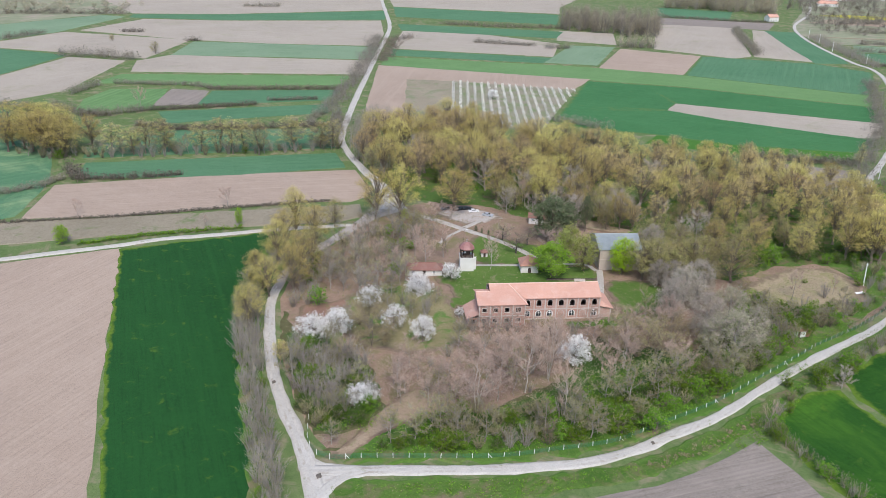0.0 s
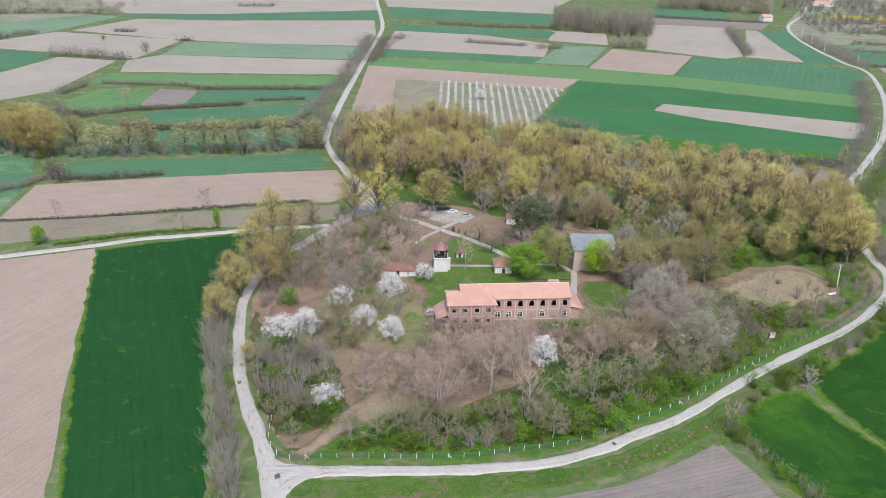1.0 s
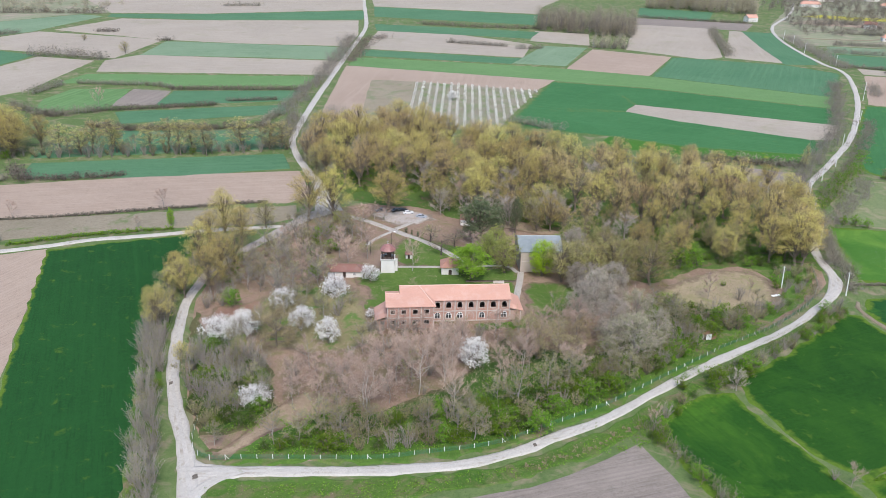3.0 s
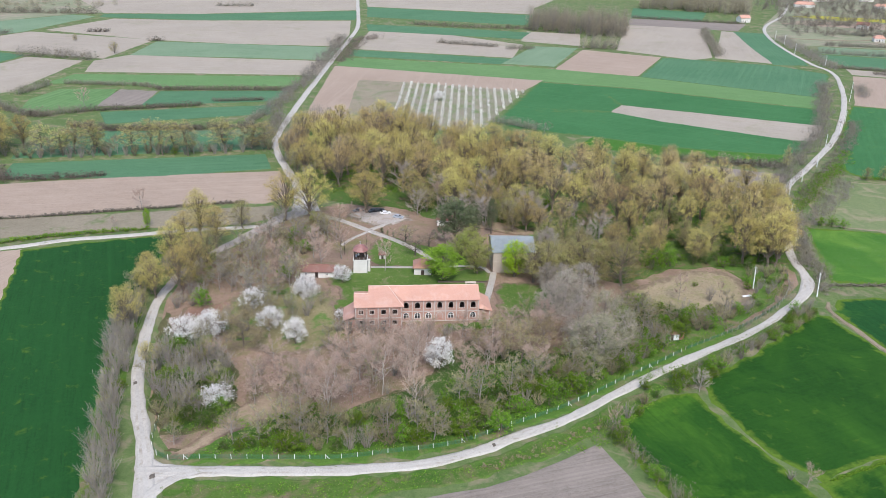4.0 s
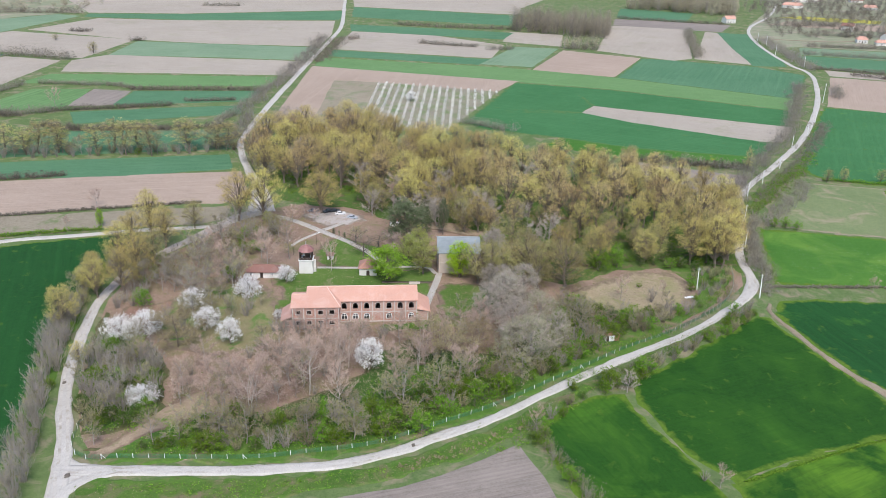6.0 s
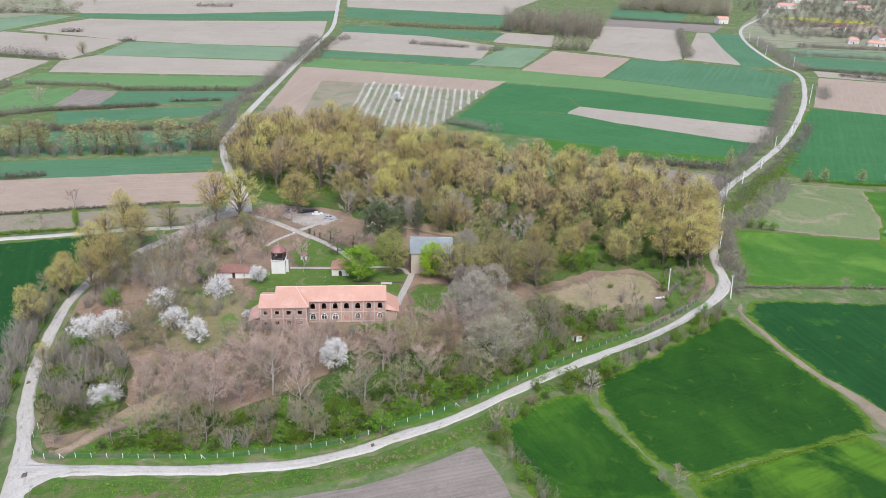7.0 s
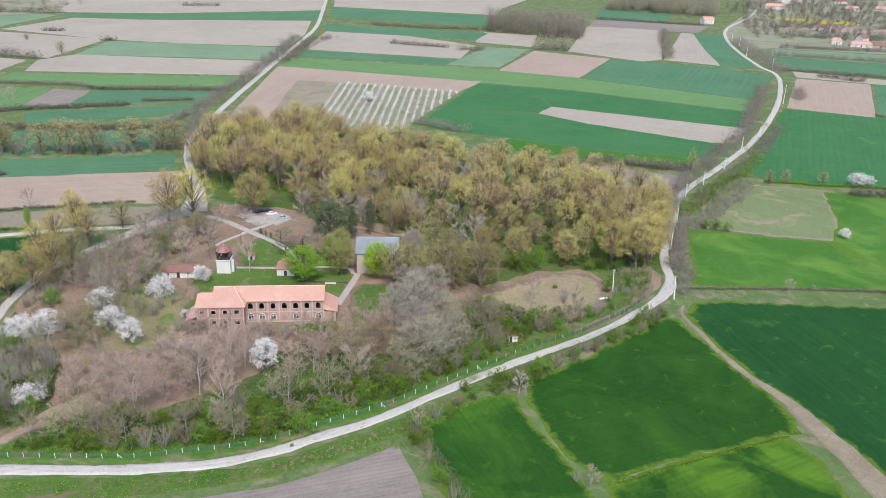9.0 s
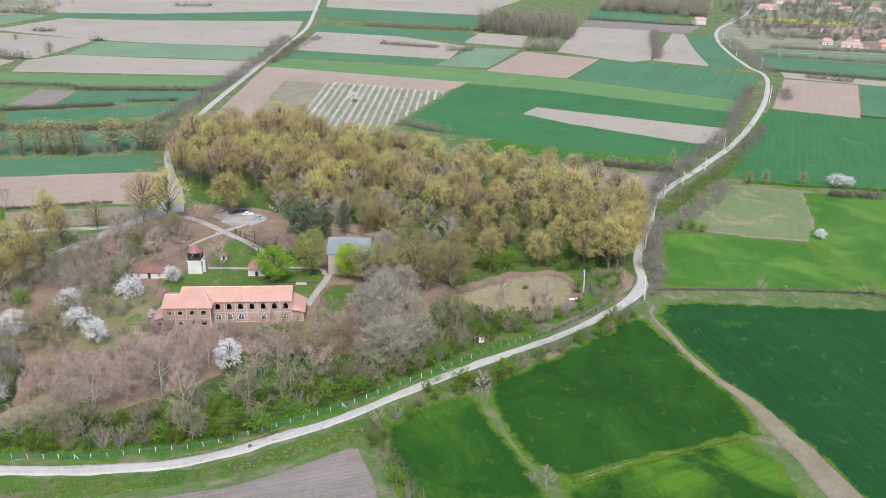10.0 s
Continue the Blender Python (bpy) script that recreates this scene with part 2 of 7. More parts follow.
def patch(name, pts, material, label, category="field", rough=0.6, step=5.0, thick=0.0, round_it=False, rim=0.0):
    """A piece of ground: an outline with a top and a skirt, each a little over the last."""
    LEVEL[0] += 0.003
    z = LEVEL[0] + thick
    line = [tuple(p) for p in spline(list(pts) + [pts[0]], 6)][:-1] if round_it else pts
    line = wobble(line, step, rough, True, len(name) + pts[0][0])
    n = len(line)
    verts = [(x, y, z) for x, y in line] + [(x, y, -0.02) for x, y in swell(line, 0.9)]
    faces = [(i, i + n, (i + 1) % n + n, (i + 1) % n) for i in range(n)]
    if rim:
        soft = line
        for _ in range(6):
            soft = [((soft[i - 1][0] + soft[i][0] + soft[(i + 1) % n][0]) / 3, (soft[i - 1][1] + soft[i][1] + soft[(i + 1) % n][1]) / 3) for i in range(n)]
        inner = []
        for p in swell(soft, -rim):
            if min((p[0] - x) ** 2 + (p[1] - y) ** 2 for x, y in line) > (0.42 * rim) ** 2 and inside(p[0], p[1], line):
                inner.append(p)
        flat, _, tris, src, _, _ = geometry.delaunay_2d_cdt([Vector(p) for p in line + inner], [], [list(range(n))], 1, 1e-4)
        ring = [0.0 if g and min(g) >= n else 1.0 for g in src]
        m = len(verts)
        verts += [(v.x, v.y, z) for v in flat]
        faces += [tuple(m + i for i in f) for f in tris]
    else:
        faces.append(tuple(range(n)))
    me = mesh_of(name, verts, faces, [material])
    if rim:
        at = me.attributes.new("rim", 'FLOAT', 'POINT')
        at.data.foreach_set("value", [1.0] * (2 * n) + ring)
    ob = new(name, me)
    bm = bmesh.new()
    bm.from_mesh(ob.data)
    bmesh.ops.recalc_face_normals(bm, faces=bm.faces)
    for f in bm.faces:
        f.normal_update()
        if abs(f.normal.z) > 0.5 and f.normal.z < 0:
            f.normal_flip()
    bm.to_mesh(ob.data)
    bm.free()
    return tagged(ob, label, category, "", "structure")


def ribbon(name, pts, widths, material, label, category="road", rough=0.55, k=8, crown=0.05, worn=None):
    """A road: a strip along a smooth line with uneven edges and a slight crown."""
    LEVEL[0] += 0.003
    c = spline([(*p, w) for p, w in zip(pts, widths if isinstance(widths, (list, tuple)) else [widths] * len(pts))], k)
    verts, faces = [], []
    n9 = 9
    for i, q in enumerate(c):
        d = Vector((c[min(i + 1, len(c) - 1)] - c[max(i - 1, 0)])[:2]).normalized()
        side = Vector((-d.y, d.x))
        e1 = rough * (noise.noise(Vector((q[0] * 0.12, q[1] * 0.12, 3.0))) + 0.45 * noise.noise(Vector((q[0] * 0.5, q[1] * 0.5, 4.0))))
        e2 = rough * (noise.noise(Vector((q[0] * 0.12, q[1] * 0.12, 9.0))) + 0.45 * noise.noise(Vector((q[0] * 0.5, q[1] * 0.5, 7.0))))
        w, sh = q[2], 0.06 * q[2] * noise.noise(Vector((q[0] * 0.09, q[1] * 0.09, 1.0)))
        for s, z in ((-w / 2 - e1 - 0.2, -0.1), (-w / 2 - e1, LEVEL[0]), (-w * 0.34 + sh, LEVEL[0] + crown * 0.4), (-w * 0.14 + sh, LEVEL[0] + crown * 0.4), (0, LEVEL[0] + crown),
                     (w * 0.14 + sh, LEVEL[0] + crown * 0.4), (w * 0.34 + sh, LEVEL[0] + crown * 0.4), (w / 2 + e2, LEVEL[0]), (w / 2 + e2 + 0.2, -0.1)):
            verts.append((q[0] + side.x * s, q[1] + side.y * s, z))
    idx = []
    for i in range(len(c) - 1):
        for j in range(n9 - 1):
            a = i * n9 + j
            faces.append((a, a + n9, a + n9 + 1, a + 1))
            idx.append(1 if j in (0, 1, 3, 4, 6, 7) and worn is not None else 0)
    ob = new(name, mesh_of(name, verts, faces, [material, worn or material], idx, smooth=True))
    bm = bmesh.new()
    bm.from_mesh(ob.data)
    bmesh.ops.recalc_face_normals(bm, faces=bm.faces)
    bm.to_mesh(ob.data)
    bm.free()
    return tagged(ob, label, category, "", "structure")


# ---- ground ----
g = new("ground", mesh_of("ground", [(-4000, -1500, 0), (4000, -1500, 0), (4000, 4800, 0), (-4000, 4800, 0)], [(0, 1, 2, 3)], [M_MEADOW]))
tagged(g, "rough green and straw-coloured meadow ground", "ground", "", "structure")

PARK = [(-24, 148), (0, 149), (13, 150), (25, 152), (38, 157), (50, 164), (64, 173), (80, 187), (99, 203), (117, 217), (130, 228), (145, 245), (152, 254), (154, 264),
        (150, 275), (120, 268), (90, 285), (60, 320), (10, 330), (-24, 312), (-34, 292), (-44, 268), (-52, 246), (-53, 226), (-50, 214), (-47, 201), (-44, 187), (-38, 172), (-30, 155)]
WOOD = [(-40, 350), (-52, 390), (-50, 430), (-28, 450), (20, 420), (60, 392), (100, 375), (140, 352), (165, 325), (166, 300), (158, 268), (140, 262), (100, 268), (75, 288), (40, 305), (0, 318), (-22, 330)]
patch("woodland_floor", WOOD, M_WOODS, "shaded green and brown woodland floor", "ground", 1.5, 5, 0, True)
patch("park_ground", PARK, M_LITTER, "brown leaf litter with green tufts under the trees", "ground", 0.8)


def corner(*xy):
    return [(xy[i], xy[i + 1]) for i in range(0, len(xy), 2)]


FIELDS = [
    # name, tone, row angle, label, outline
    ("field", tilth("tilth_west", "pink", 69), "bare pinkish-brown harrowed field", corner(-192, 223, -151, 245, -117, 261, -92, 185, -72, 129, -26, 0, -8, -50, -170, -50, -160, 100)),
    ("field", crop("wheat_west", "emerald", 112, 3.0, 0.3, edge=(0.11, 0.19, 0.022)), "deep green young wheat field with drill lines", corner(-116, 260, -66, 281, -67, 253, -65, 228, -61, 213, -49, 172, -37, 134, -28, 100, 6, 0, 22, -50, -4, -50, -22, 0, -68, 129, -90, 185)),
    ("field", crop("wheat_east", "emerald", 108, 3.0, 0.35, ((0.06, 0.17, 0.02), 0.6, 0.75), edge=(0.11, 0.19, 0.022)), "deep green wheat field beside an earth track", corner(158, 235, 161, 242, 175, 244, 202, 243, 295, 247, 340, 120, 380, -50, 236, -50, 218, 0, 190, 120, 185.5, 147, 183.5, 158, 180, 168, 176, 180, 172, 189, 165.6, 200, 160.6, 215, 156.5, 233)),
    ("field", crop("wheat_inner", "deep", 25, 1.6, 0.16, ((0.04, 0.12, 0.012), 0.45, 0.8), edge=(0.11, 0.19, 0.022)), "green wheat field with yellowish bare patches", corner(103, 190, 113, 197, 125, 207, 136, 217, 148, 230, 152.6, 230, 157.6, 213, 162.4, 198, 167.5, 186, 169.4, 177, 168.5, 172.5, 151, 165, 134, 158, 119, 150, 110, 161, 104, 179)),
    ("field", crop("wheat_near", "deep", 115, 1.6, 0.2, ((0.07, 0.17, 0.016), 0.46, 0.72), edge=(0.11, 0.19, 0.022)), "bright green crop strip with lighter rows", corner(77, 165, 85, 176, 93, 181, 99, 182, 103, 170, 111, 153, 119, 132, 124, 110, 165, 0, 184, -50, 158, -50, 138, 0, 96, 110, 86, 135)),
    ("field", crop("clover_near", "deep", 30, 1.6, 0.2, ((0.09, 0.19, 0.016), 0.42, 0.62), edge=(0.11, 0.19, 0.022)), "patchy yellow-green crop field", corner(119, 147, 134, 156, 150, 163, 166, 169, 169, 160, 171, 148, 176, 120, 206, 0, 220, -50, 190, -50, 171, 0, 128, 110)),
    ("field", tilth("tilth_near", "grey", 20, 1.3, 0.5), "grey-brown ploughed field with furrows", corner(71.3, 158.6, 63, 152.7, 54, 146.7, 45, 142, 31, 137.5, 14, 134, -4, 126, -4, 108, 30, 0, 46, -50, 150, -50, 135, 0, 96, 103, 78.5, 141.5, 73.5, 154)),
    ("field", soil("pale_plot", (0.12, 0.17, 0.07), (0.22, 0.25, 0.12), 0.03, 0.7, ((0.3, 0.25, 0.17), 0.55, 0.7), bump=0.5, edge=(0.33, 0.27, 0.19), streak=(75, 5.0, 0.1)), "sparse green plot on tan soil", corner(188, 336, 209, 373, 250, 367, 239, 323, 230, 304, 207, 307, 184, 313)),
    ("field", crop("meadow_east", "fresh", 5, 4.0, 0.12, ((0.11, 0.22, 0.035), 0.45, 0.65), edge=(0.11, 0.19, 0.022)), "bright green meadow with whitish flower patches", corner(175, 308, 206, 304, 229, 301, 241, 324, 250, 364, 364, 352, 420, 257, 165, 257)),
    ("field", crop("wheat_north_east", "mid", 70, 3.5, 0.3, ((0.13, 0.25, 0.04), 0.62, 0.76), edge=(0.11, 0.19, 0.022)), "green wheat field behind a row of shrubs", corner(224, 403, 292, 540, 346, 527, 460, 498, 520, 352, 372, 361, 292, 375, 245, 374, 227, 384)),
    ("field", tilth("tilth_pink_east", "pink", 70), "bare pinkish field beside the gravel road", corner(341, 653, 391, 639, 344, 524, 296, 545)),
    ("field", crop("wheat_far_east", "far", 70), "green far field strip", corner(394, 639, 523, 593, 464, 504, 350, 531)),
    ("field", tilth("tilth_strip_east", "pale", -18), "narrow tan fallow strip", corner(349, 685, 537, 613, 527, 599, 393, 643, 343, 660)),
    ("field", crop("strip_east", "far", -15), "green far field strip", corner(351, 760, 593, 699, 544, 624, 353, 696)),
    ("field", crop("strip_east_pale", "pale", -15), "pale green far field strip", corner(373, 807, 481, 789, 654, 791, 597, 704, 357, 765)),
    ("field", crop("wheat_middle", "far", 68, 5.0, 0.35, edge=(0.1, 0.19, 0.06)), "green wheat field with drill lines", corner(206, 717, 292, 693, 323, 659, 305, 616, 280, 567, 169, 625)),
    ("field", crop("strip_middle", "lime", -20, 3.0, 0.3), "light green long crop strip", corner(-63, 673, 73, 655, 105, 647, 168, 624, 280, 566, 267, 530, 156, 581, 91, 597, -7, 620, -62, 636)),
    ("field", crop("wheat_deep_middle", "mid", -20, 3.5, 0.3, edge=(0.1, 0.19, 0.06)), "deep green wheat field north of the wood", corner(56, 470, 91, 592, 156, 577, 264, 528, 250, 483, 138, 524, 128, 504, 154, 483, 220, 447, 230, 444, 216, 423, 204, 416, 146, 425, 108, 443, 66, 456)),
    ("field", tilth("fallow_middle", "pale", -21), "tan fallow strip inside the green field", corner(128, 504, 138, 524, 250, 483, 233, 449, 220, 447, 154, 483)),
    ("field", crop("flower_strip", "fresh", -8, 3.0, 0.2, ((0.5, 0.42, 0.03), 0.6, 0.7)), "green margin with yellow flowers", corner(108, 441, 146, 424, 204, 415, 195, 398, 145, 407, 98, 422)),
    ("field", tilth("tilth_by_wood", "grey", -10), "brown bare strip beside the wood", corner(144, 399, 158, 392, 193, 380, 180, 354, 140, 362)),
    ("field", tilth("nursery_soil", "pink", 85), "pinkish bare soil round the nursery rows", corner(-64, 634, 93, 599, 76, 558, 49, 461, -4, 447, -54, 441, -59, 523)),
    ("field", soil("nursery_grass", (0.22, 0.19, 0.13), (0.33, 0.28, 0.21), 0.03, 0.6, ((0.16, 0.2, 0.1), 0.5, 0.7), bump=0.5), "thin grass plot on pinkish soil", corner(-39, 581, -7, 579, -4, 447, -32, 457)),
    ("field", tilth("tilth_pink_middle", "pink", -25), "bare pinkish field", corner(141, 748, 204, 718, 167, 627, 107, 647)),
    ("field", crop("strip_north", "pale", 70), "light green field", corner(98, 761, 137, 757, 107, 659, 66, 666)),
    ("field", tilth("tilth_north", "pale", -12), "pale bare field", corner(-60, 829, 22, 816, 88, 769, 75, 695, -61, 718)),
    ("field", tilth("tilth_north_small", "pale", -8), "pale bare field", corner(98, 858, 150, 847, 141, 771, 88, 790)),
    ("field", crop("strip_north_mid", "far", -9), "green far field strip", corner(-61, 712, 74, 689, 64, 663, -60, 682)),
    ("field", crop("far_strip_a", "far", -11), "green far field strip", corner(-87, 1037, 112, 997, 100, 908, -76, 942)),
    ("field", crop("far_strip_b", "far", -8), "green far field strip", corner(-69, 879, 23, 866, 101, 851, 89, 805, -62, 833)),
    ("field", tilth("far_tilth_a", "pale", -11), "pale bare far field", corner(-99, 1123, -120, 1260, 160, 1200, 120, 1078, 113, 1009, -87, 1043)),
    ("field", tilth("far_tilth_b", "pale", 70), "pale bare field beside a hedge", corner(212, 930, 293, 931, 250, 725, 231, 711, 172, 753)),
    ("field", tilth("far_tilth_c", "pale", 80), "pale bare field", corner(308, 902, 322, 896, 319, 800, 294, 703, 252, 723)),
    ("field", crop("far_wedge", "far", 80), "green wedge-shaped field beside the road", corner(319, 898, 350, 892, 334, 800, 327, 720, 322, 698, 294, 696, 303, 786)),
    ("field", crop("far_strip_c", "far", -20), "green far field strip", corner(251, 1107, 337, 1075, 306, 983, 230, 1005)),
    ("field", tilth("far_tilth_d", "grey", -15), "greyish far fallow field", corner(227, 994, 305, 978, 353, 967, 325, 905, 215, 935)),
    ("field", tilth("tilth_west_far", "pink", 14), "pinkish-brown harrowed field", corner(-165, 287, -171, 327, -109, 347, -48, 361, -38, 334, -38, 324, -44, 317, -58, 316, -92, 306, -132, 292)),
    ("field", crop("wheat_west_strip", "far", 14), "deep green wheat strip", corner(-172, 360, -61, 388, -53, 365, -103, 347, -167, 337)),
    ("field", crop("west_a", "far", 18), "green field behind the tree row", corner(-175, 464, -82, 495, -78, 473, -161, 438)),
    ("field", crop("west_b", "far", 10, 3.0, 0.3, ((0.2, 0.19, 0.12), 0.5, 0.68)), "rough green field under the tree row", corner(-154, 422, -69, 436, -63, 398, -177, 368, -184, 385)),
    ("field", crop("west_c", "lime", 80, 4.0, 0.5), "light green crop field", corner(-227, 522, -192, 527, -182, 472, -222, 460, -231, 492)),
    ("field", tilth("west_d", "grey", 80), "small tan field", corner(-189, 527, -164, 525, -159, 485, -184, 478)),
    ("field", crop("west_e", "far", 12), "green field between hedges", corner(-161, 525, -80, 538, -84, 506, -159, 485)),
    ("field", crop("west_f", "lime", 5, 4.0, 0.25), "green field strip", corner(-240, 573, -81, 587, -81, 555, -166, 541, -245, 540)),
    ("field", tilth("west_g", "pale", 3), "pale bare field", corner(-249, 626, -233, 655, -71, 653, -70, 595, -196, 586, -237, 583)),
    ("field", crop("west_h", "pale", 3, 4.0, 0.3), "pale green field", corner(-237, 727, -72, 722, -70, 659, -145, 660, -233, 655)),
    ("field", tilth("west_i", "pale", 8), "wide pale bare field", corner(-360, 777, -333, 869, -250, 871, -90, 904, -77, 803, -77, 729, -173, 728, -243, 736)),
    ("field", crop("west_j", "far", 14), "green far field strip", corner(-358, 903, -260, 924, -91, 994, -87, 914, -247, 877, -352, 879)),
    ("field", tilth("west_k", "pale", 10), "pale bare far field", corner(-460, 1060, -440, 1200, -125, 1210, -110, 1110, -92, 1005, -262, 929, -362, 913)),
    ("field", crop("west_l", "pale", 40), "pale green far meadow", corner(-533, 760, -449, 801, -387, 892, -359, 883, -375, 763, -400, 709, -454, 642)),
    ("field", tilth("west_m", "pale", 0), "pale bare far field", corner(-450, 637, -395, 700, -369, 764, -243, 736, -247, 637, -298, 650, -378, 669, -422, 595)),
    ("field", crop("west_n", "far", 60), "deep green field", corner(-419, 590, -375, 663, -311, 643, -320, 560, -335, 464)),
    ("field", tilth("west_o", "pale", 60), "pale bare field", corner(-331, 457, -317, 554, -306, 635, -258, 625, -253, 513, -275, 476, -291, 397)),
    ("field", crop("west_p", "far", 40, 5.0, 0.3, ((0.2, 0.29, 0.15), 0.48, 0.66)), "light green meadow with whitish patches", corner(-284, 387, -265, 458, -240, 447, -199, 383, -176, 331, -169, 289, -214, 253)),
    ("field", M_DRYSTRIP, "dry straw-coloured fallow strip", corner(-214, 253, -171, 282, -131, 291, -40, 314, -38, 300, -46, 293, -101, 281, -159, 261, -201, 235)),
]
# far ground with its colour lightened and greyed to carry distance haze
M_HAZED = soil("hazed_plots", (0.17, 0.2, 0.11), (0.31, 0.31, 0.21), 0.02, 0.25, ((0.33, 0.28, 0.22), 0.5, 0.62), bump=0.6, streak=(-12, 14.0, 0.4))
patch("garden_ground", corner(344, 800, 372, 812, 480, 795, 660, 800, 820, 900, 860, 1350, 520, 1350, 440, 1110, 372, 965, 350, 890), M_HAZED, "pale ground plots round the far village, greyed for haze", "ground", 2.0, 8.0)
patch("garden_ground", corner(-720, 700, -540, 764, -449, 806, -390, 896, -364, 915, -462, 1060, -445, 1230, -760, 1250), M_HAZED, "pale rough meadow plots in the far west, greyed for haze", "ground", 2.0, 8.0)
for i, (name, material, label, outline) in enumerate(FIELDS):
    if i in (1, 2, 3, 4, 5, 7, 8, 9, 15, 17):
        patch(name, swell(outline, 1.0), material, label, "field", 1.4, 2.0, 0, False, 2.2 if i == 1 else 3.4 if i < 10 else 4.0)
        continue
    patch(name, outline, material, label, "field", 0.9, 6.0)
patch("thicket_floor", corner(-28, 150, -16, 151, 0, 151, 13, 152, 25, 154, 38, 159, 51, 167, 65, 176, 81, 190, 100, 206, 118, 221, 130, 232, 120, 231, 108, 222, 98, 224, 92, 232, 84, 226, 78, 208, 66, 200, 56, 203, 46, 200, 42, 206, 34, 200, 31, 188, 26, 180, 19, 176, 10, 167, 2, 164.5, -6, 164, -11, 160, -20, 152), M_THICKET, "green and dark undergrowth floor of the thicket", "ground", 2.0, 1.5, 0, False, 4.0)
patch("thicket_floor", corner(-30, 156, -20, 160, -16, 168, -17.5, 172, -21, 185, -26, 194, -34, 200, -46, 206, -51, 218, -49, 208, -44, 190, -38, 172), M_THICKET, "green and dark undergrowth floor of the thicket", "ground", 2.0, 1.5, 0, False, 4.0)
patch("earth_bank", corner(-46, 212, -41, 206, -36, 205, -33, 214, -29, 221, -33, 227, -40, 222, -45, 222), M_REDSOIL, "bare reddish-brown earth bank", "ground", 1.2, 1.5, 0, True, 3.0)
patch("woodland_floor", corner(-22, 326, -6, 318, 10, 318, 18, 313, 24, 306, 42, 304, 58, 292, 66, 274, 76, 254, 90, 250, 102, 256, 113, 263, 126, 266, 140, 264, 150, 270, 120, 290, 60, 330, 0, 346, -24, 344), M_WOODS, "green shaded grass under the woodland edge", "ground", 2.0, 2.0, 0, False)
patch("clearing", corner(104, 252, 113, 259, 126, 262, 132, 255, 132, 246, 130, 238, 123, 229, 116, 227, 110, 224, 104, 227, 94, 230, 88, 236, 94, 244), M_DRY, "dry tan grass clearing among trees", "ground", 2.0, 1.5, 0, True, 6.0)
patch("lawn", corner(-7, 246, 2, 255, 20, 257, 46, 258, 47.5, 246, 46, 232, 36, 230, 12, 229, 4, 226, -4, 216, -8, 222, 0, 232), M_LAWN, "short green lawn round the bell tower", "ground", 2.0, 1.5, 0, True, 4.0)
patch("grass", corner(-34, 208, -22, 198, -6, 196, 6, 204, 3, 216, -2, 228, -8, 240, -22, 240, -32, 228), M_PARKGRASS, "thin dry grass between the fruit trees", "ground", 2.4, 1.5, 0, True, 5.0)
patch("grass", corner(46, 214, 58, 214, 66, 226, 62, 234, 50, 226, 44, 220), M_PARKGRASS, "thin dry grass beside the brick building", "ground", 2.4, 1.5, 0, True, 4.0)
patch("lawn", corner(34, 212.5, 46, 213.5, 49, 216, 47.5, 218.5, 40, 217.6, 34, 216), M_LAWN, "strip of grass before the brick building", "ground", 1.2, 1.2, 0, True, 2.0)
patch("verge", corner(104, 208, 119, 220, 136, 236, 144, 249, 149, 262, 152, 270, 140, 270, 130, 266, 134, 257, 136, 247, 131, 237, 122, 227, 112, 222, 104, 216), M_VERGE, "rough green ground inside the old fence", "ground", 1.6, 1.5)
patch("lawn", corner(8, 256, 40, 256, 40, 268, 26, 276, 10, 284, 4, 270), M_LAWN, "green lawn behind the bell tower", "ground", 2.0, 1.5, 0, True, 4.0)
patch("lawn", corner(50, 246, 66, 246, 70, 232, 62, 224, 52, 222, 50, 232), M_LAWN, "green lawn beside the brick building", "ground", 2.0, 1.5, 0, True, 4.0)
patch("verge", corner(-22, 147, 13, 149, 38, 155, 64, 172, 90, 194, 118, 215, 116, 220, 88, 200, 62, 180, 44, 172, 12, 166, -16, 163), M_VERGE, "green verge along the fence", "ground", 2.2, 1.6)
patch("verge", corner(-24, 140, 0, 142, 25, 145, 40, 149, 66, 165, 100, 195, 148, 238, 150, 232, 118, 206, 100, 192, 74, 166, 60, 155, 44, 146, 20, 138, -10, 128, -20, 130), M_VERGE, "green verge between road and ploughed field", "ground", 1.8, 1.6)
patch("verge", corner(-58, 215, -38, 140, -30, 128, -26, 110, -34, 110, -40, 134, -52, 172, -64, 213), M_VERGE, "green verge beside the road", "ground", 1.8, 1.6)

# ---- roads ----
patch("road_junction", corner(-33, 149, -29.5, 147.5, -26.5, 145.6, -20, 145.4, -17, 144.8, -17, 142.8, -20.5, 141.4, -23.6, 138, -25.5, 133, -28, 133), M_ROAD, "white gravel road junction", "road", 0.5, 1.5)
ribbon("road", [(34, -50), (18, 0), (2, 45), (-14, 95), (-22, 122), (-26, 135), (-29, 142), (-32, 150), (-42, 172), (-47, 186), (-51, 201), (-54, 215), (-56, 226), (-56, 234)], [3.6, 3.6, 3.6, 3.6, 3.6, 3.6, 3.7, 3.4, 3.2, 3, 3, 2.9, 2.9, 2.9], M_ROAD, "white gravel road with tyre tracks", worn=M_ROADSIDE)
ribbon("road", [(-56, 232), (-55, 247), (-49, 265), (-44, 276), (-37, 292), (-33, 301), (-25, 310)], [2.9, 3.2, 3.6, 4.2, 5, 6, 7], M_ASPHALT, "grey worn dirt road under trees")
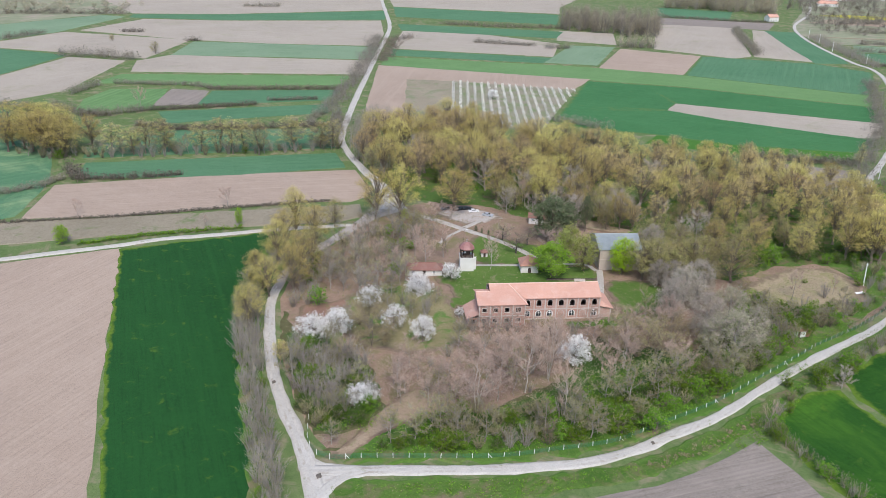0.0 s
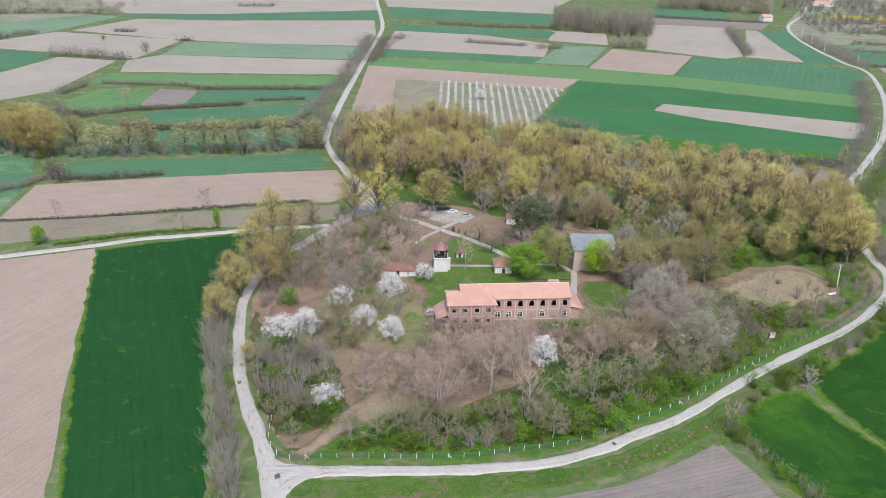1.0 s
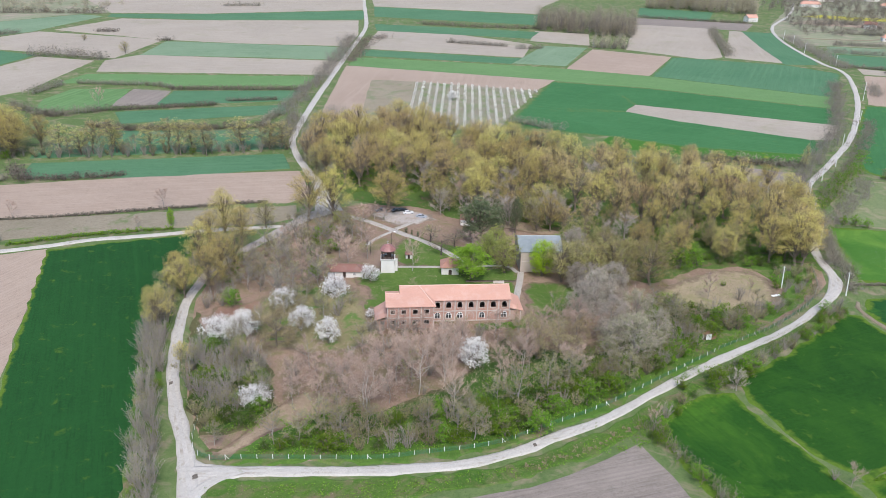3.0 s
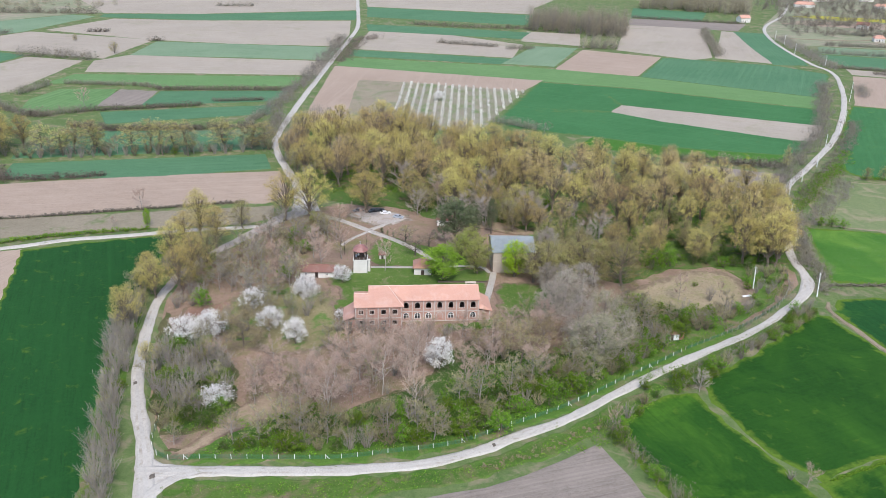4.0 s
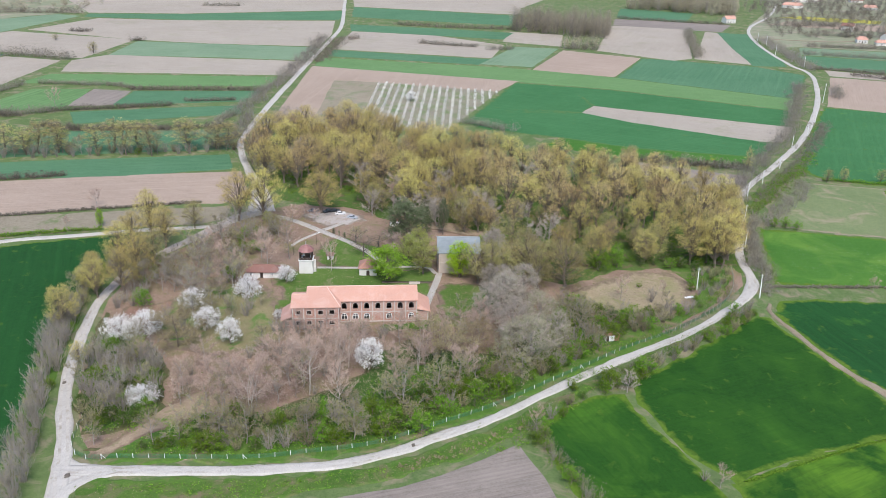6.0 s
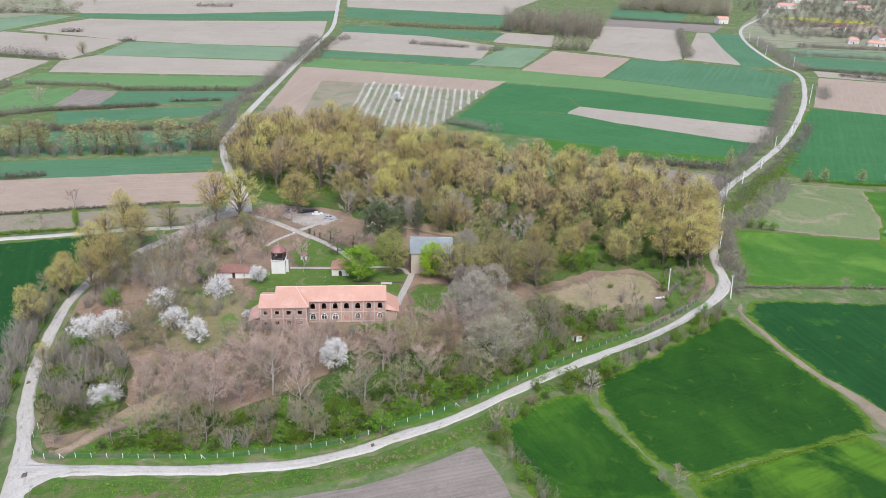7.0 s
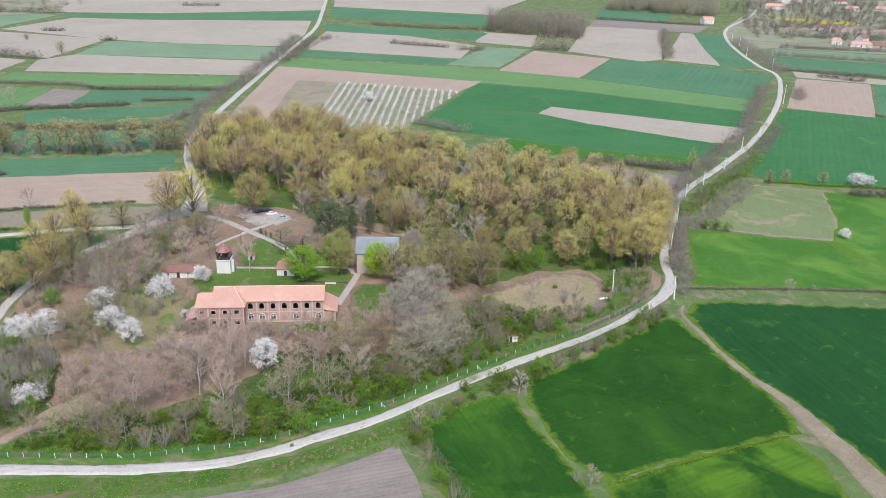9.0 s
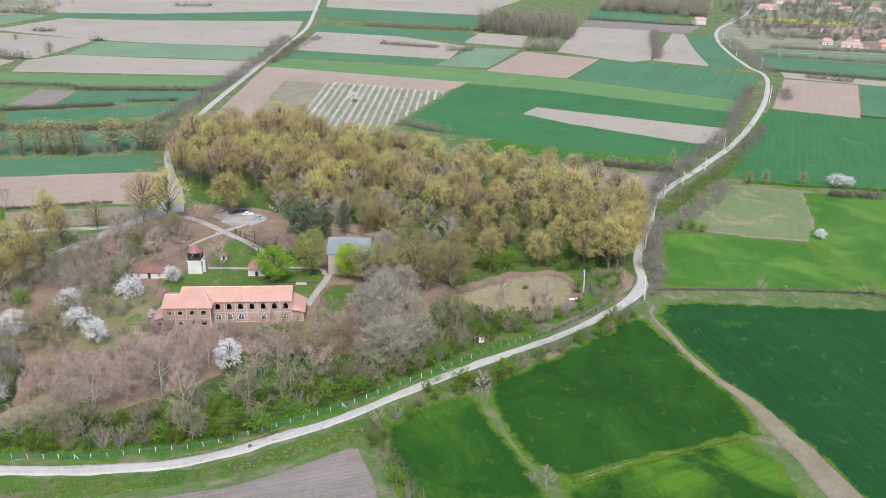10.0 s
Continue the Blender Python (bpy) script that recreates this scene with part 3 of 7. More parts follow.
ribbon("road", [(-25, 308), (-30, 327), (-36, 345), (-45, 364), (-54, 388), (-61, 411), (-63, 432), (-65, 467), (-67, 522), (-69, 600), (-71, 689), (-73, 799), (-77, 869), (-93, 993), (-110, 1121), (-130, 1300)], [11, 8, 5, 3.6, 3.2, 3.2, 3.2, 3.4, 3.6, 3.6, 3.6, 3.6, 3.8, 4, 4, 4], M_ROAD, "pale gravel road between fields", worn=M_ROADSIDE)
ribbon("road", [(-240, 206), (-195, 227), (-153, 248), (-120, 263), (-104, 271), (-85, 277), (-68, 283), (-53, 287), (-40, 290)], 2.6, M_ROAD, "pale gravel side road", worn=M_ROADSIDE)
ribbon("road", [(-31, 143), (-24, 143.4), (-15, 144), (0, 145), (13, 146), (25, 148), (38, 152), (51, 160), (65, 169), (81, 183), (100, 199), (119, 213), (132, 224), (148, 242), (155, 253), (157, 263), (159, 281), (169, 314), (182, 354), (215, 405), (249, 461), (291, 551), (321, 633), (330, 674), (328, 707), (335, 802), (351, 892), (374, 960), (417, 1042), (452, 1121), (493, 1228)],
       [3.4, 3.3, 3.1] + [2.9] * 5 + [2.6] * 5 + [3.2, 4.2, 3.2] + [2.9] * 4 + [3.2] * 11, M_ROAD, "white gravel road curving round the park", worn=M_ROADSIDE)
ribbon("road", [(-27, 132), (-25, 137), (-22, 141), (-17, 143.6)], [2.4, 2.4, 2.4, 2.4], M_ROAD, "white gravel road fork", worn=M_ROADSIDE)
ribbon("track", [(156.5, 240), (155, 233), (159, 215.5), (164, 199), (170, 188), (173, 179), (176, 168), (179, 157), (181, 147), (184, 125), (200, 60), (214, 0), (228, -50)], [1.0, 1.2, 1.5, 1.8, 2.8, 4.6, 6, 7, 8, 8, 8, 8, 8], M_TRACK, "worn earth field track", "track", 0.8)

# ---- trees ----
M_BARK = plain("grey_brown_bark", (0.10, 0.08, 0.06), (0.22, 0.18, 0.145), 3.0, 0.9, 0.5)
M_PALEBARK = plain("pale_bark", (0.2, 0.175, 0.15), (0.36, 0.32, 0.285), 3.0, 0.9, 0.4)
M_WHITEBARK = plain("whitish_bark", (0.31, 0.27, 0.235), (0.53, 0.475, 0.425), 2.0, 0.9, 0.3)
M_DARKBARK = plain("dark_fruit_bark", (0.05, 0.04, 0.035), (0.12, 0.1, 0.085), 3.0, 0.9, 0.4)
M_TWIG = plain("brown_twigs", (0.2, 0.155, 0.12), (0.36, 0.295, 0.24), 0.6, 0.9, 0.0, vary=0.2)
M_GREYTWIG = plain("grey_twigs", (0.2, 0.175, 0.16), (0.37, 0.33, 0.305), 0.6, 0.9, 0.0, vary=0.2)
M_ROSYTWIG = plain("rosy_twigs", (0.34, 0.235, 0.185), (0.52, 0.385, 0.315), 0.6, 0.9, 0.0, vary=0.15)
M_PALETWIG = plain("pale_rosy_twigs", (0.33, 0.27, 0.235), (0.54, 0.455, 0.4), 0.6, 0.9, 0.0, vary=0.15)
M_OAKLEAF = leaf_mat("young_oak_leaves", (0.31, 0.262, 0.088), (0.66, 0.55, 0.205), 0.25, 0.22)
M_BRONZELEAF = leaf_mat("bronze_oak_leaves", (0.36, 0.275, 0.115), (0.69, 0.53, 0.235), 0.25, 0.2)
M_POPLARLEAF = leaf_mat("poplar_leaves", (0.36, 0.335, 0.135), (0.52, 0.46, 0.21), 0.35, 0.15)
M_OLIVELEAF = leaf_mat("olive_leaves", (0.22, 0.205, 0.08), (0.47, 0.425, 0.18), 0.28, 0.25)
M_BUSHLEAF = leaf_mat("bush_leaves", (0.085, 0.175, 0.016), (0.2, 0.32, 0.04), 0.35, 0.3)
M_LIMELEAF = leaf_mat("bright_leaves", (0.19, 0.32, 0.03), (0.33, 0.47, 0.06), 0.4, 0.12)
M_MAPLELEAF = leaf_mat("maple_flowers", (0.33, 0.45, 0.025), (0.47, 0.58, 0.05), 0.4, 0.1)
M_LINDENLEAF = leaf_mat("linden_leaves", (0.28, 0.31, 0.085), (0.39, 0.415, 0.135), 0.35, 0.15)
M_BLOSSOM = leaf_mat("white_blossom", (0.74, 0.72, 0.69), (0.88, 0.86, 0.83), 0.35, 0.06)
M_PINELEAF = leaf_mat("pine_needles", (0.09, 0.12, 0.06), (0.19, 0.21, 0.115), 0.2, 0.15)
M_GREYBUD = leaf_mat("rosy_grey_buds", (0.33, 0.295, 0.24), (0.46, 0.415, 0.34), 0.3, 0.1)
M_ROSYBUD = leaf_mat("rosy_buds", (0.4, 0.315, 0.25), (0.54, 0.44, 0.36), 0.3, 0.1)
M_MOSSBUD = leaf_mat("grey_green_buds", (0.27, 0.26, 0.17), (0.42, 0.395, 0.27), 0.3, 0.1)
M_BROWNBUD = leaf_mat("brown_opening_buds", (0.25, 0.2, 0.105), (0.4, 0.33, 0.19), 0.3, 0.12)
M_DARKLEAF = leaf_mat("dark_bush_leaves", (0.05, 0.1, 0.02), (0.12, 0.19, 0.04), 0.3, 0.25)
M_BUDLEAF = leaf_mat("greyish_buds", (0.235, 0.22, 0.105), (0.4, 0.365, 0.195), 0.35, 0.25)


def tube(path, radii, sides):
    """Rings round a bent line, joined: verts and faces."""
    verts, faces = [], []
    path = [np.asarray(p, float) for p in path]
    for i, (p, r) in enumerate(zip(path, radii)):
        d = path[min(i + 1, len(path) - 1)] - path[max(i - 1, 0)]
        d = d / (np.linalg.norm(d) + 1e-9)
        a = np.cross(d, (0.31, 0.95, 0.05) if abs(d[2]) > 0.8 else (0, 0, 1))
        a /= np.linalg.norm(a) + 1e-9
        b = np.cross(d, a)
        for k in range(sides):
            t = 2 * math.pi * k / sides
            verts.append(p + r * (math.cos(t) * a + math.sin(t) * b))
    for i in range(len(path) - 1):
        for k in range(sides):
            k2 = (k + 1) % sides
            faces.append((i * sides + k, i * sides + k2, (i + 1) * sides + k2, (i + 1) * sides + k))
    return verts, faces


class Heap:
    """Collects verts, faces and material numbers of one mesh."""

    def __init__(self):
        self.v, self.f, self.m, self.n = [], [], [], 0

    def add(self, verts, faces, mat=0):
        verts = np.asarray(verts, float).reshape(-1, 3)
        self.v.append(verts)
        self.f += [tuple(int(i) + self.n for i in f) for f in faces]
        self.m += [mat] * len(faces)
        self.n += len(verts)

    def cards(self, centre, size, rng, mat, up=0.3, long=1.0):
        """Small rhombic leaves at the centres, turned at random."""
        n = len(centre)
        if n == 0:
            return
        nor = rng.normal(size=(n, 3))
        nor[:, 2] = np.abs(nor[:, 2]) + up + 0.45
        nor /= np.linalg.norm(nor, axis=1, keepdims=True)
        a = np.cross(nor, rng.normal(size=(n, 3)))
        a /= np.linalg.norm(a, axis=1, keepdims=True) + 1e-9
        b = np.cross(nor, a)
        s = (size * rng.uniform(0.6, 1.35, n))[:, None]
        c = np.asarray(centre, float)
        v = np.stack([c + a * s * long, c - a * s * 0.6 * long + b * s * 0.8, c - a * s * 0.5 * long - b * s * 0.85], 1).reshape(-1, 3)
        self.add(v, np.arange(3 * n).reshape(n, 3), mat)

    def twigs(self, p, q, width, rng, mat):
        """Thin tapering slivers from p to q."""
        n = len(p)
        if n == 0:
            return
        d = q - p
        a = np.cross(d, rng.normal(size=(n, 3)))
        a /= np.linalg.norm(a, axis=1, keepdims=True) + 1e-9
        w = (width * rng.uniform(0.6, 1.3, n))[:, None]
        v = np.stack([p - a * w / 2, p + a * w / 2, q], 1).reshape(-1, 3)
        self.add(v, np.arange(3 * n).reshape(n, 3), mat)

    def mesh(self, name, mats):
        return mesh_of(name, np.concatenate(self.v), self.f, mats, self.m)


def ball(rng, n, power=0.4):
    d = rng.normal(size=(n, 3))
    d /= np.linalg.norm(d, axis=1, keepdims=True)
    return d * (rng.uniform(0, 1, n) ** power)[:, None]


def unit(v):
    return v / (np.linalg.norm(v) + 1e-9)


def grow(seed, high, wide, bole, clumps, clump, leaves, leaf, twigs, twig_w, mats, stems=1, low=-0.3, limb=0.3, spray=0.0, long=1.0, top=1.0, boughs=3, lift=0.0, reach=(0.45, 0.75), droop=0.0, girth=0.018):
    """A leafy tree: a trunk with limbs that bend out to clumps of twigs and leaves. Gives the meshes of its wood and its crown."""
    rng = np.random.default_rng(seed)
    wood, crown = Heap(), Heap()
    tr = high * girth + 0.05
    mid = bole + (high - bole) * 0.5
    rx, rz = max(wide - clump * 0.6, 0.3), max((high - bole) / 2 - clump * 0.5, 0.3)
    lobe = [rng.uniform(0.78, 1.12) for _ in range(7)]
    trunks = []
    for s in range(stems):
        lean = rng.normal(size=2) * (0.05 if stems == 1 else 0.22) * high
        base = np.r_[rng.normal(size=2) * (0.0 if stems == 1 else 0.12 * wide), -0.25]
        tip = np.r_[lean * 0.6, mid + rz * 0.55]
        pts = [base + (tip - base) * t + np.r_[rng.normal(size=2) * 0.012 * high * (t > 0), 0] for t in (0, 0.06, 0.2, 0.42, 0.7, 1.0)]
        k = tr / math.sqrt(stems)
        wood.add(*tube(pts, [k * 1.7, k * 1.15, k, k * 0.82, k * 0.55, k * 0.15], 7 if stems == 1 else 4))
        trunks.append(pts)
    gold = math.pi * (3 - math.sqrt(5))
    for i in range(clumps):
        pts = trunks[i % stems]
        u = low + (1 - low) * (i + 0.5) / clumps
        ang = i * gold + rng.normal() * 0.35
        flat = math.sqrt(max(0.0, 1 - min(abs(u), 1) ** 2)) if u > 0 else 1 - 0.25 * abs(u)
        grow_r = rng.uniform(0.72, 1.05) if rng.random() > 0.2 else rng.uniform(0.3, 0.7)
        grow_r *= lobe[int(ang / (2 * math.pi) * 7) % 7]
        centre = np.r_[math.cos(ang) * rx * flat * grow_r, math.sin(ang) * rx * flat * grow_r, mid + rz * u * rng.uniform(0.85, 1.08) * top]
        centre[2] = max(centre[2], clump * 0.55)
        t0 = np.clip((centre[2] - bole * 0.5) / (mid + rz * 0.55) * rng.uniform(*reach), 0.15, 0.95)
        ts = (0, 0.06, 0.2, 0.42, 0.7, 1.0)
        k = max(x for x in range(5) if ts[x] <= t0)
        root = pts[k] + (pts[k + 1] - pts[k]) * (t0 - ts[k]) / (ts[k + 1] - ts[k])
        bend = (root + centre) / 2 + np.r_[rng.normal(size=2) * 0.06 * wide, 0.05 * high]
        path = [root, root * 0.5 + bend * 0.35 + centre * 0.15, bend * 0.6 + centre * 0.4, centre]
        r0 = tr * limb * rng.uniform(0.7, 1.2)
        wood.add(*tube((path[0], path[2], path[3]), [r0, r0 * 0.55, r0 * 0.2], 3))
        cr = clump * rng.uniform(0.6, 1.35)
        out = unit(centre - np.r_[0, 0, mid - rz * 0.5])
        lines = []
        for b in range(boughs):
            end = centre + ball(rng, 1, 0.3)[0] * cr * 0.85 + out * cr * (0.35 + 0.3 * spray)
            st = path[1] + (path[3] - path[1]) * rng.uniform(0.2, 0.95)
            bow = (st + end) / 2 + rng.normal(size=3) * 0.1 * cr
            wood.add(*tube([st, end], [r0 * 0.4, 0.012], 3))
            lines.append((bow, end))
        if twigs:
            pick = rng.integers(len(lines), size=twigs)
            a0, b0 = np.array([x[0] for x in lines])[pick], np.array([x[1] for x in lines])[pick]
            p = a0 + (b0 - a0) * rng.uniform(0, 1, twigs)[:, None]
            d = ball(rng, twigs, 0.5) * cr * 0.75 + (b0 - a0) * 0.35 + out * cr * 0.25 * (0.5 + spray) + np.r_[0, 0, lift * cr]
            crown.twigs(p, p + d, twig_w, rng, 0)
        if leaves:
            # small sprays of leaves about the clump, so that its outline is ragged
            n_spray = max(3, leaves // 9)
            at = centre + ball(rng, n_spray, 0.3) * cr * np.r_[1.1, 1.1, 0.85]
            c = at[rng.integers(n_spray, size=leaves)] + rng.normal(size=(leaves, 3)) * cr * np.r_[0.24, 0.24, 0.2]
            c[:, 2] -= droop * rng.uniform(0, 1, leaves) ** 2
            c[:, 2] = np.maximum(c[:, 2], 0.15)
            crown.cards(c, leaf, rng, 1, 0.4, long)
    return wood.mesh("trunk", mats[:1]), crown.mesh("crown", mats[1:])


def limbed(seed, high, wide, limbs, branches, twigs, twig_len, twig_w, buds, bud, mats, fork=0.3, stems=1, rise=0.8, sag=0.0, girth=0.016):
    """A leafless tree: trunk, rising limbs, side branches, and a haze of twigs with buds at the ends. fork: the height of the first limb, as a share."""
    rng = np.random.default_rng(seed)
    wood, crown = Heap(), Heap()
    tr = (high * girth + 0.04) / math.sqrt(stems)
    ends = []
    for s in range(stems):
        lean = rng.normal(size=2) * high * (0.04 if stems == 1 else 0.16)
        ts = (0, 0.05, 0.25, 0.5, 0.78, 1.0)
        base = np.r_[rng.normal(size=2) * (0 if stems == 1 else 0.25), -0.25]
        tip = np.r_[lean, high * 0.93]
        trunk = [base + (tip - base) * t + np.r_[rng.normal(size=2) * 0.018 * high * (t > 0.1), 0] for t in ts]
        wood.add(*tube(trunk, [tr * 1.6, tr * 1.1, tr * 0.95, tr * 0.7, tr * 0.4, tr * 0.1], 6 if stems == 1 else 5))
        for i in range(limbs // stems):
            t0 = fork + (0.93 - fork) * (i + rng.random() * 0.6) / (limbs // stems)
            k = max(x for x in range(5) if ts[x] <= t0)
            root = trunk[k] + (trunk[k + 1] - trunk[k]) * (t0 - ts[k]) / (ts[k + 1] - ts[k])
            ang = i * 2.4 + rng.normal() * 0.5 + s * 1.3
            span = wide * (1 - 0.75 * max(0.0, (t0 - 0.45) / 0.55) ** 1.6) * rng.uniform(0.7, 1.1)
            up = min(high * 0.99 - root[2], span * rise * rng.uniform(0.5, 1.2))
            side = np.r_[math.cos(ang), math.sin(ang), 0]
            end = root + side * span + np.r_[0, 0, up]
            mid = root + side * span * 0.5 + np.r_[rng.normal(size=2) * 0.06 * span, up * rng.uniform(0.3, 0.5)]
            r0 = tr * (0.62 - 0.4 * t0)
            wood.add(*tube([root, root * 0.45 + mid * 0.55, mid, mid * 0.4 + end * 0.6, end], [r0, r0 * 0.85, r0 * 0.62, r0 * 0.38, 0.012], 4))
            for j in range(branches):
                u = 0.25 + 0.75 * (j + rng.random()) / branches
                st = root + (mid - root) * (u / 0.5) if u < 0.5 else mid + (end - mid) * (u - 0.5) / 0.5
                d = unit(unit(end - root) + rng.normal(size=3) * 0.55 + np.r_[0, 0, 0.25]) * span * rng.uniform(0.28, 0.5) * (1.15 - 0.5 * u)
                if st[2] + d[2] < 0.4:
                    d[2] = 0.4 - st[2] + 0.2
                bow = st + d * 0.5 + rng.normal(size=3) * 0.06 * span
                wood.add(*tube([st, bow, st + d], [r0 * 0.36, r0 * 0.24, 0.01], 3))
                ends.append((st + d * 0.15, bow, st + d))
            ends.append((mid, mid * 0.5 + end * 0.5, end))
    a, b, c = (np.array([e[i] for e in ends]) for i in range(3))
    pick = rng.integers(len(ends), size=twigs)
    u = rng.uniform(0, 1, twigs)[:, None]
    p = np.where(u < 0.5, a[pick] + (b[pick] - a[pick]) * u * 2, b[pick] + (c[pick] - b[pick]) * (u * 2 - 1))
    d = c[pick] - a[pick]
    d /= np.linalg.norm(d, axis=1, keepdims=True) + 1e-9
    d = d * 0.6 + ball(rng, twigs, 0.4) * 1.0 + np.r_[0, 0, 0.25 - sag]
    q = p + d * twig_len * rng.uniform(0.5, 1.3, twigs)[:, None]
    q[:, 2] = np.maximum(q[:, 2], 0.15)
    crown.twigs(p, q, twig_w, rng, 0)
    h = twigs // 2
    m = p[:h] + (q[:h] - p[:h]) * rng.uniform(0.3, 0.8, h)[:, None]
    crown.twigs(m, m + (ball(rng, h, 0.5) + np.r_[0, 0, 0.2 - sag]) * twig_len * 0.6, twig_w * 0.8, rng, 0)
    if buds:
        k = rng.integers(twigs, size=buds)
        crown.cards(p[k] + (q[k] - p[k]) * rng.uniform(0.4, 1.05, buds)[:, None] + rng.normal(size=(buds, 3)) * 0.08, bud, rng, 1, 0.4)
    return wood.mesh("trunk", mats[:1]), crown.mesh("crown", mats[1:])


def coppice(seed, high, wide, stems, twigs, twig_w, buds, bud, mats):
    """A leafless shrub: many stems that fan up from one stool, with side twigs and buds."""
    rng = np.random.default_rng(seed)
    wood, crown = Heap(), Heap()
    for i in range(stems):
        ang = i * 2.4 + rng.normal() * 0.3
        out = wide * math.sqrt((i + 0.5) / stems) * rng.uniform(0.6, 1.1)
        h = high * rng.uniform(0.7, 1.05) * (1 - 0.3 * (i / stems) ** 2)
        side = np.r_[math.cos(ang), math.sin(ang), 0]
        base = side * 0.3 * wide * rng.uniform(0.1, 0.8) - np.r_[0, 0, 0.15]
        mid = base + side * out * 0.35 + np.r_[rng.normal(size=2) * 0.08, h * 0.5]
        end = base + side * out + np.r_[rng.normal(size=2) * 0.12, h]
        wood.add(*tube([base, mid, end], [0.05, 0.034, 0.01], 3))
        u = rng.uniform(0.25, 1, twigs)[:, None]
        p = np.where(u < 0.5, base + (mid - base) * u * 2, mid + (end - mid) * (u * 2 - 1))
        q = p + (ball(rng, twigs, 0.4) * np.r_[0.8, 0.8, 0.5] + np.r_[0, 0, 0.7] + side * 0.25) * high * 0.22
        crown.twigs(p, q, twig_w, rng, 0)
        if buds:
            k = rng.integers(twigs, size=buds)
            crown.cards(p[k] + (q[k] - p[k]) * rng.uniform(0.3, 1.05, buds)[:, None], bud, rng, 1, 0.4)
    return wood.mesh("trunk", mats[:1]), crown.mesh("crown", mats[1:])


KINDS = {}


def kind(name, label, category, group, sizes, seeds, *args, maker=grow, **kw):
    KINDS[name] = (label, category, group, [maker(s, *args, **kw) for s in seeds], sizes)


# grow: high, wide, bole, clumps, clump, leaves, leaf, twigs, twig width; limbed: high, wide, limbs, branches, twigs, twig length and width, buds, bud
kind("oak_tree", "tall oak with sparse yellow-olive spring leaves", "tree", "oaks of the wood", 17.0, (11, 12, 13, 14, 15), 17, 6.6, 3.6, 62, 1.5, 124, 0.13, 10, 0.04, [M_BARK, M_TWIG, M_OAKLEAF], limb=0.34, low=-0.75, boughs=1)
kind("wood_oak_tree", "tall woodland oak with yellow-olive leaves high up", "tree", "oaks of the wood", 17.0, (24, 25, 26, 27), 17, 6.0, 6.0, 50, 1.5, 88, 0.148, 10, 0.045, [M_BARK, M_TWIG, M_OAKLEAF], limb=0.34, low=-0.6, boughs=1)
kind("brown_oak_tree", "tall oak with thin bronze-coloured opening leaves", "tree", "oaks of the wood", 17.0, (16, 17, 18), 17, 6.2, 4.8, 46, 1.45, 78, 0.132, 22, 0.045, [M_BARK, M_TWIG, M_BRONZELEAF], limb=0.42, low=-0.5, boughs=2)
kind("olive_tree", "broad tree with thin olive-green new leaves", "tree", "olive-green trees", 12.0, (21, 22, 23), 12, 5.4, 1.2, 44, 1.5, 88, 0.138, 12, 0.042, [M_BARK, M_TWIG, M_OLIVELEAF], limb=0.34, boughs=1, low=-0.85)
kind("bare_tree", "leafless rosy-grey tree with fine twigs", "tree", "bare park trees", 10.0, (31, 32, 33, 34), 10, 4.0, 11, 6, 1250, 1.2, 0.036, 900, 0.085, [M_PALEBARK, M_ROSYTWIG, M_ROSYBUD], maker=limbed, fork=0.3, rise=0.9, girth=0.009)
kind("grey_bare_tree", "leafless grey tree with fine twigs and first buds", "tree", "bare park trees", 10.0, (56, 57, 58), 10, 3.8, 11, 6, 1000, 1.1, 0.036, 900, 0.09, [M_PALEBARK, M_GREYTWIG, M_BUDLEAF], maker=limbed, fork=0.25, rise=0.9, girth=0.01)
kind("plane_tree", "tall pale-barked leafless tree with forked limbs", "tree", "bare park trees", 13.0, (35, 36, 37), 13, 4.6, 13, 7, 1800, 1.2, 0.036, 1300, 0.09, [M_WHITEBARK, M_ROSYTWIG, M_ROSYBUD], maker=limbed, fork=0.24, rise=1.25, girth=0.008)
kind("forked_plane_tree", "pale leafless tree forking into several stems", "tree", "bare park trees", 13.0, (38, 39), 13, 4.6, 18, 5, 1800, 1.2, 0.036, 1300, 0.09, [M_WHITEBARK, M_ROSYTWIG, M_ROSYBUD], maker=limbed, fork=0.3, rise=1.3, stems=3, girth=0.008)
kind("grey_tree", "large grey budding tree with dense fine twigs", "tree", "grey budding trees", 13.0, (41, 42, 43), 13, 5.0, 15, 6, 1300, 1.2, 0.04, 2200, 0.12, [M_PALEBARK, M_PALETWIG, M_GREYBUD], maker=limbed, fork=0.12, rise=0.75)
kind("grey_dome_tree", "broad domed tree dense with rosy-grey buds", "tree", "grey budding trees", 13.0, (44, 45), 13, 5.6, 0.6, 90, 1.25, 96, 0.115, 44, 0.042, [M_PALEBARK, M_PALETWIG, M_GREYBUD], limb=0.12, spray=-0.6, boughs=1, low=-0.95, lift=-0.1, reach=(0.5, 0.85))
kind("mossy_dome_tree", "broad domed tree with grey-green opening buds", "tree", "grey budding trees", 13.0, (46, 47), 13, 5.6, 0.6, 90, 1.25, 96, 0.115, 44, 0.042, [M_PALEBARK, M_PALETWIG, M_MOSSBUD], limb=0.12, spray=-0.6, boughs=1, low=-0.95, lift=-0.1, reach=(0.5, 0.85))
kind("budding_tree", "slim pale tree with a haze of greenish buds", "tree", "budding trees", 9.0, (51, 52, 53), 9, 3.2, 12, 4, 560, 1.0, 0.034, 1250, 0.12, [M_PALEBARK, M_GREYTWIG, M_BUDLEAF], maker=limbed, fork=0.16, rise=0.85, girth=0.009)
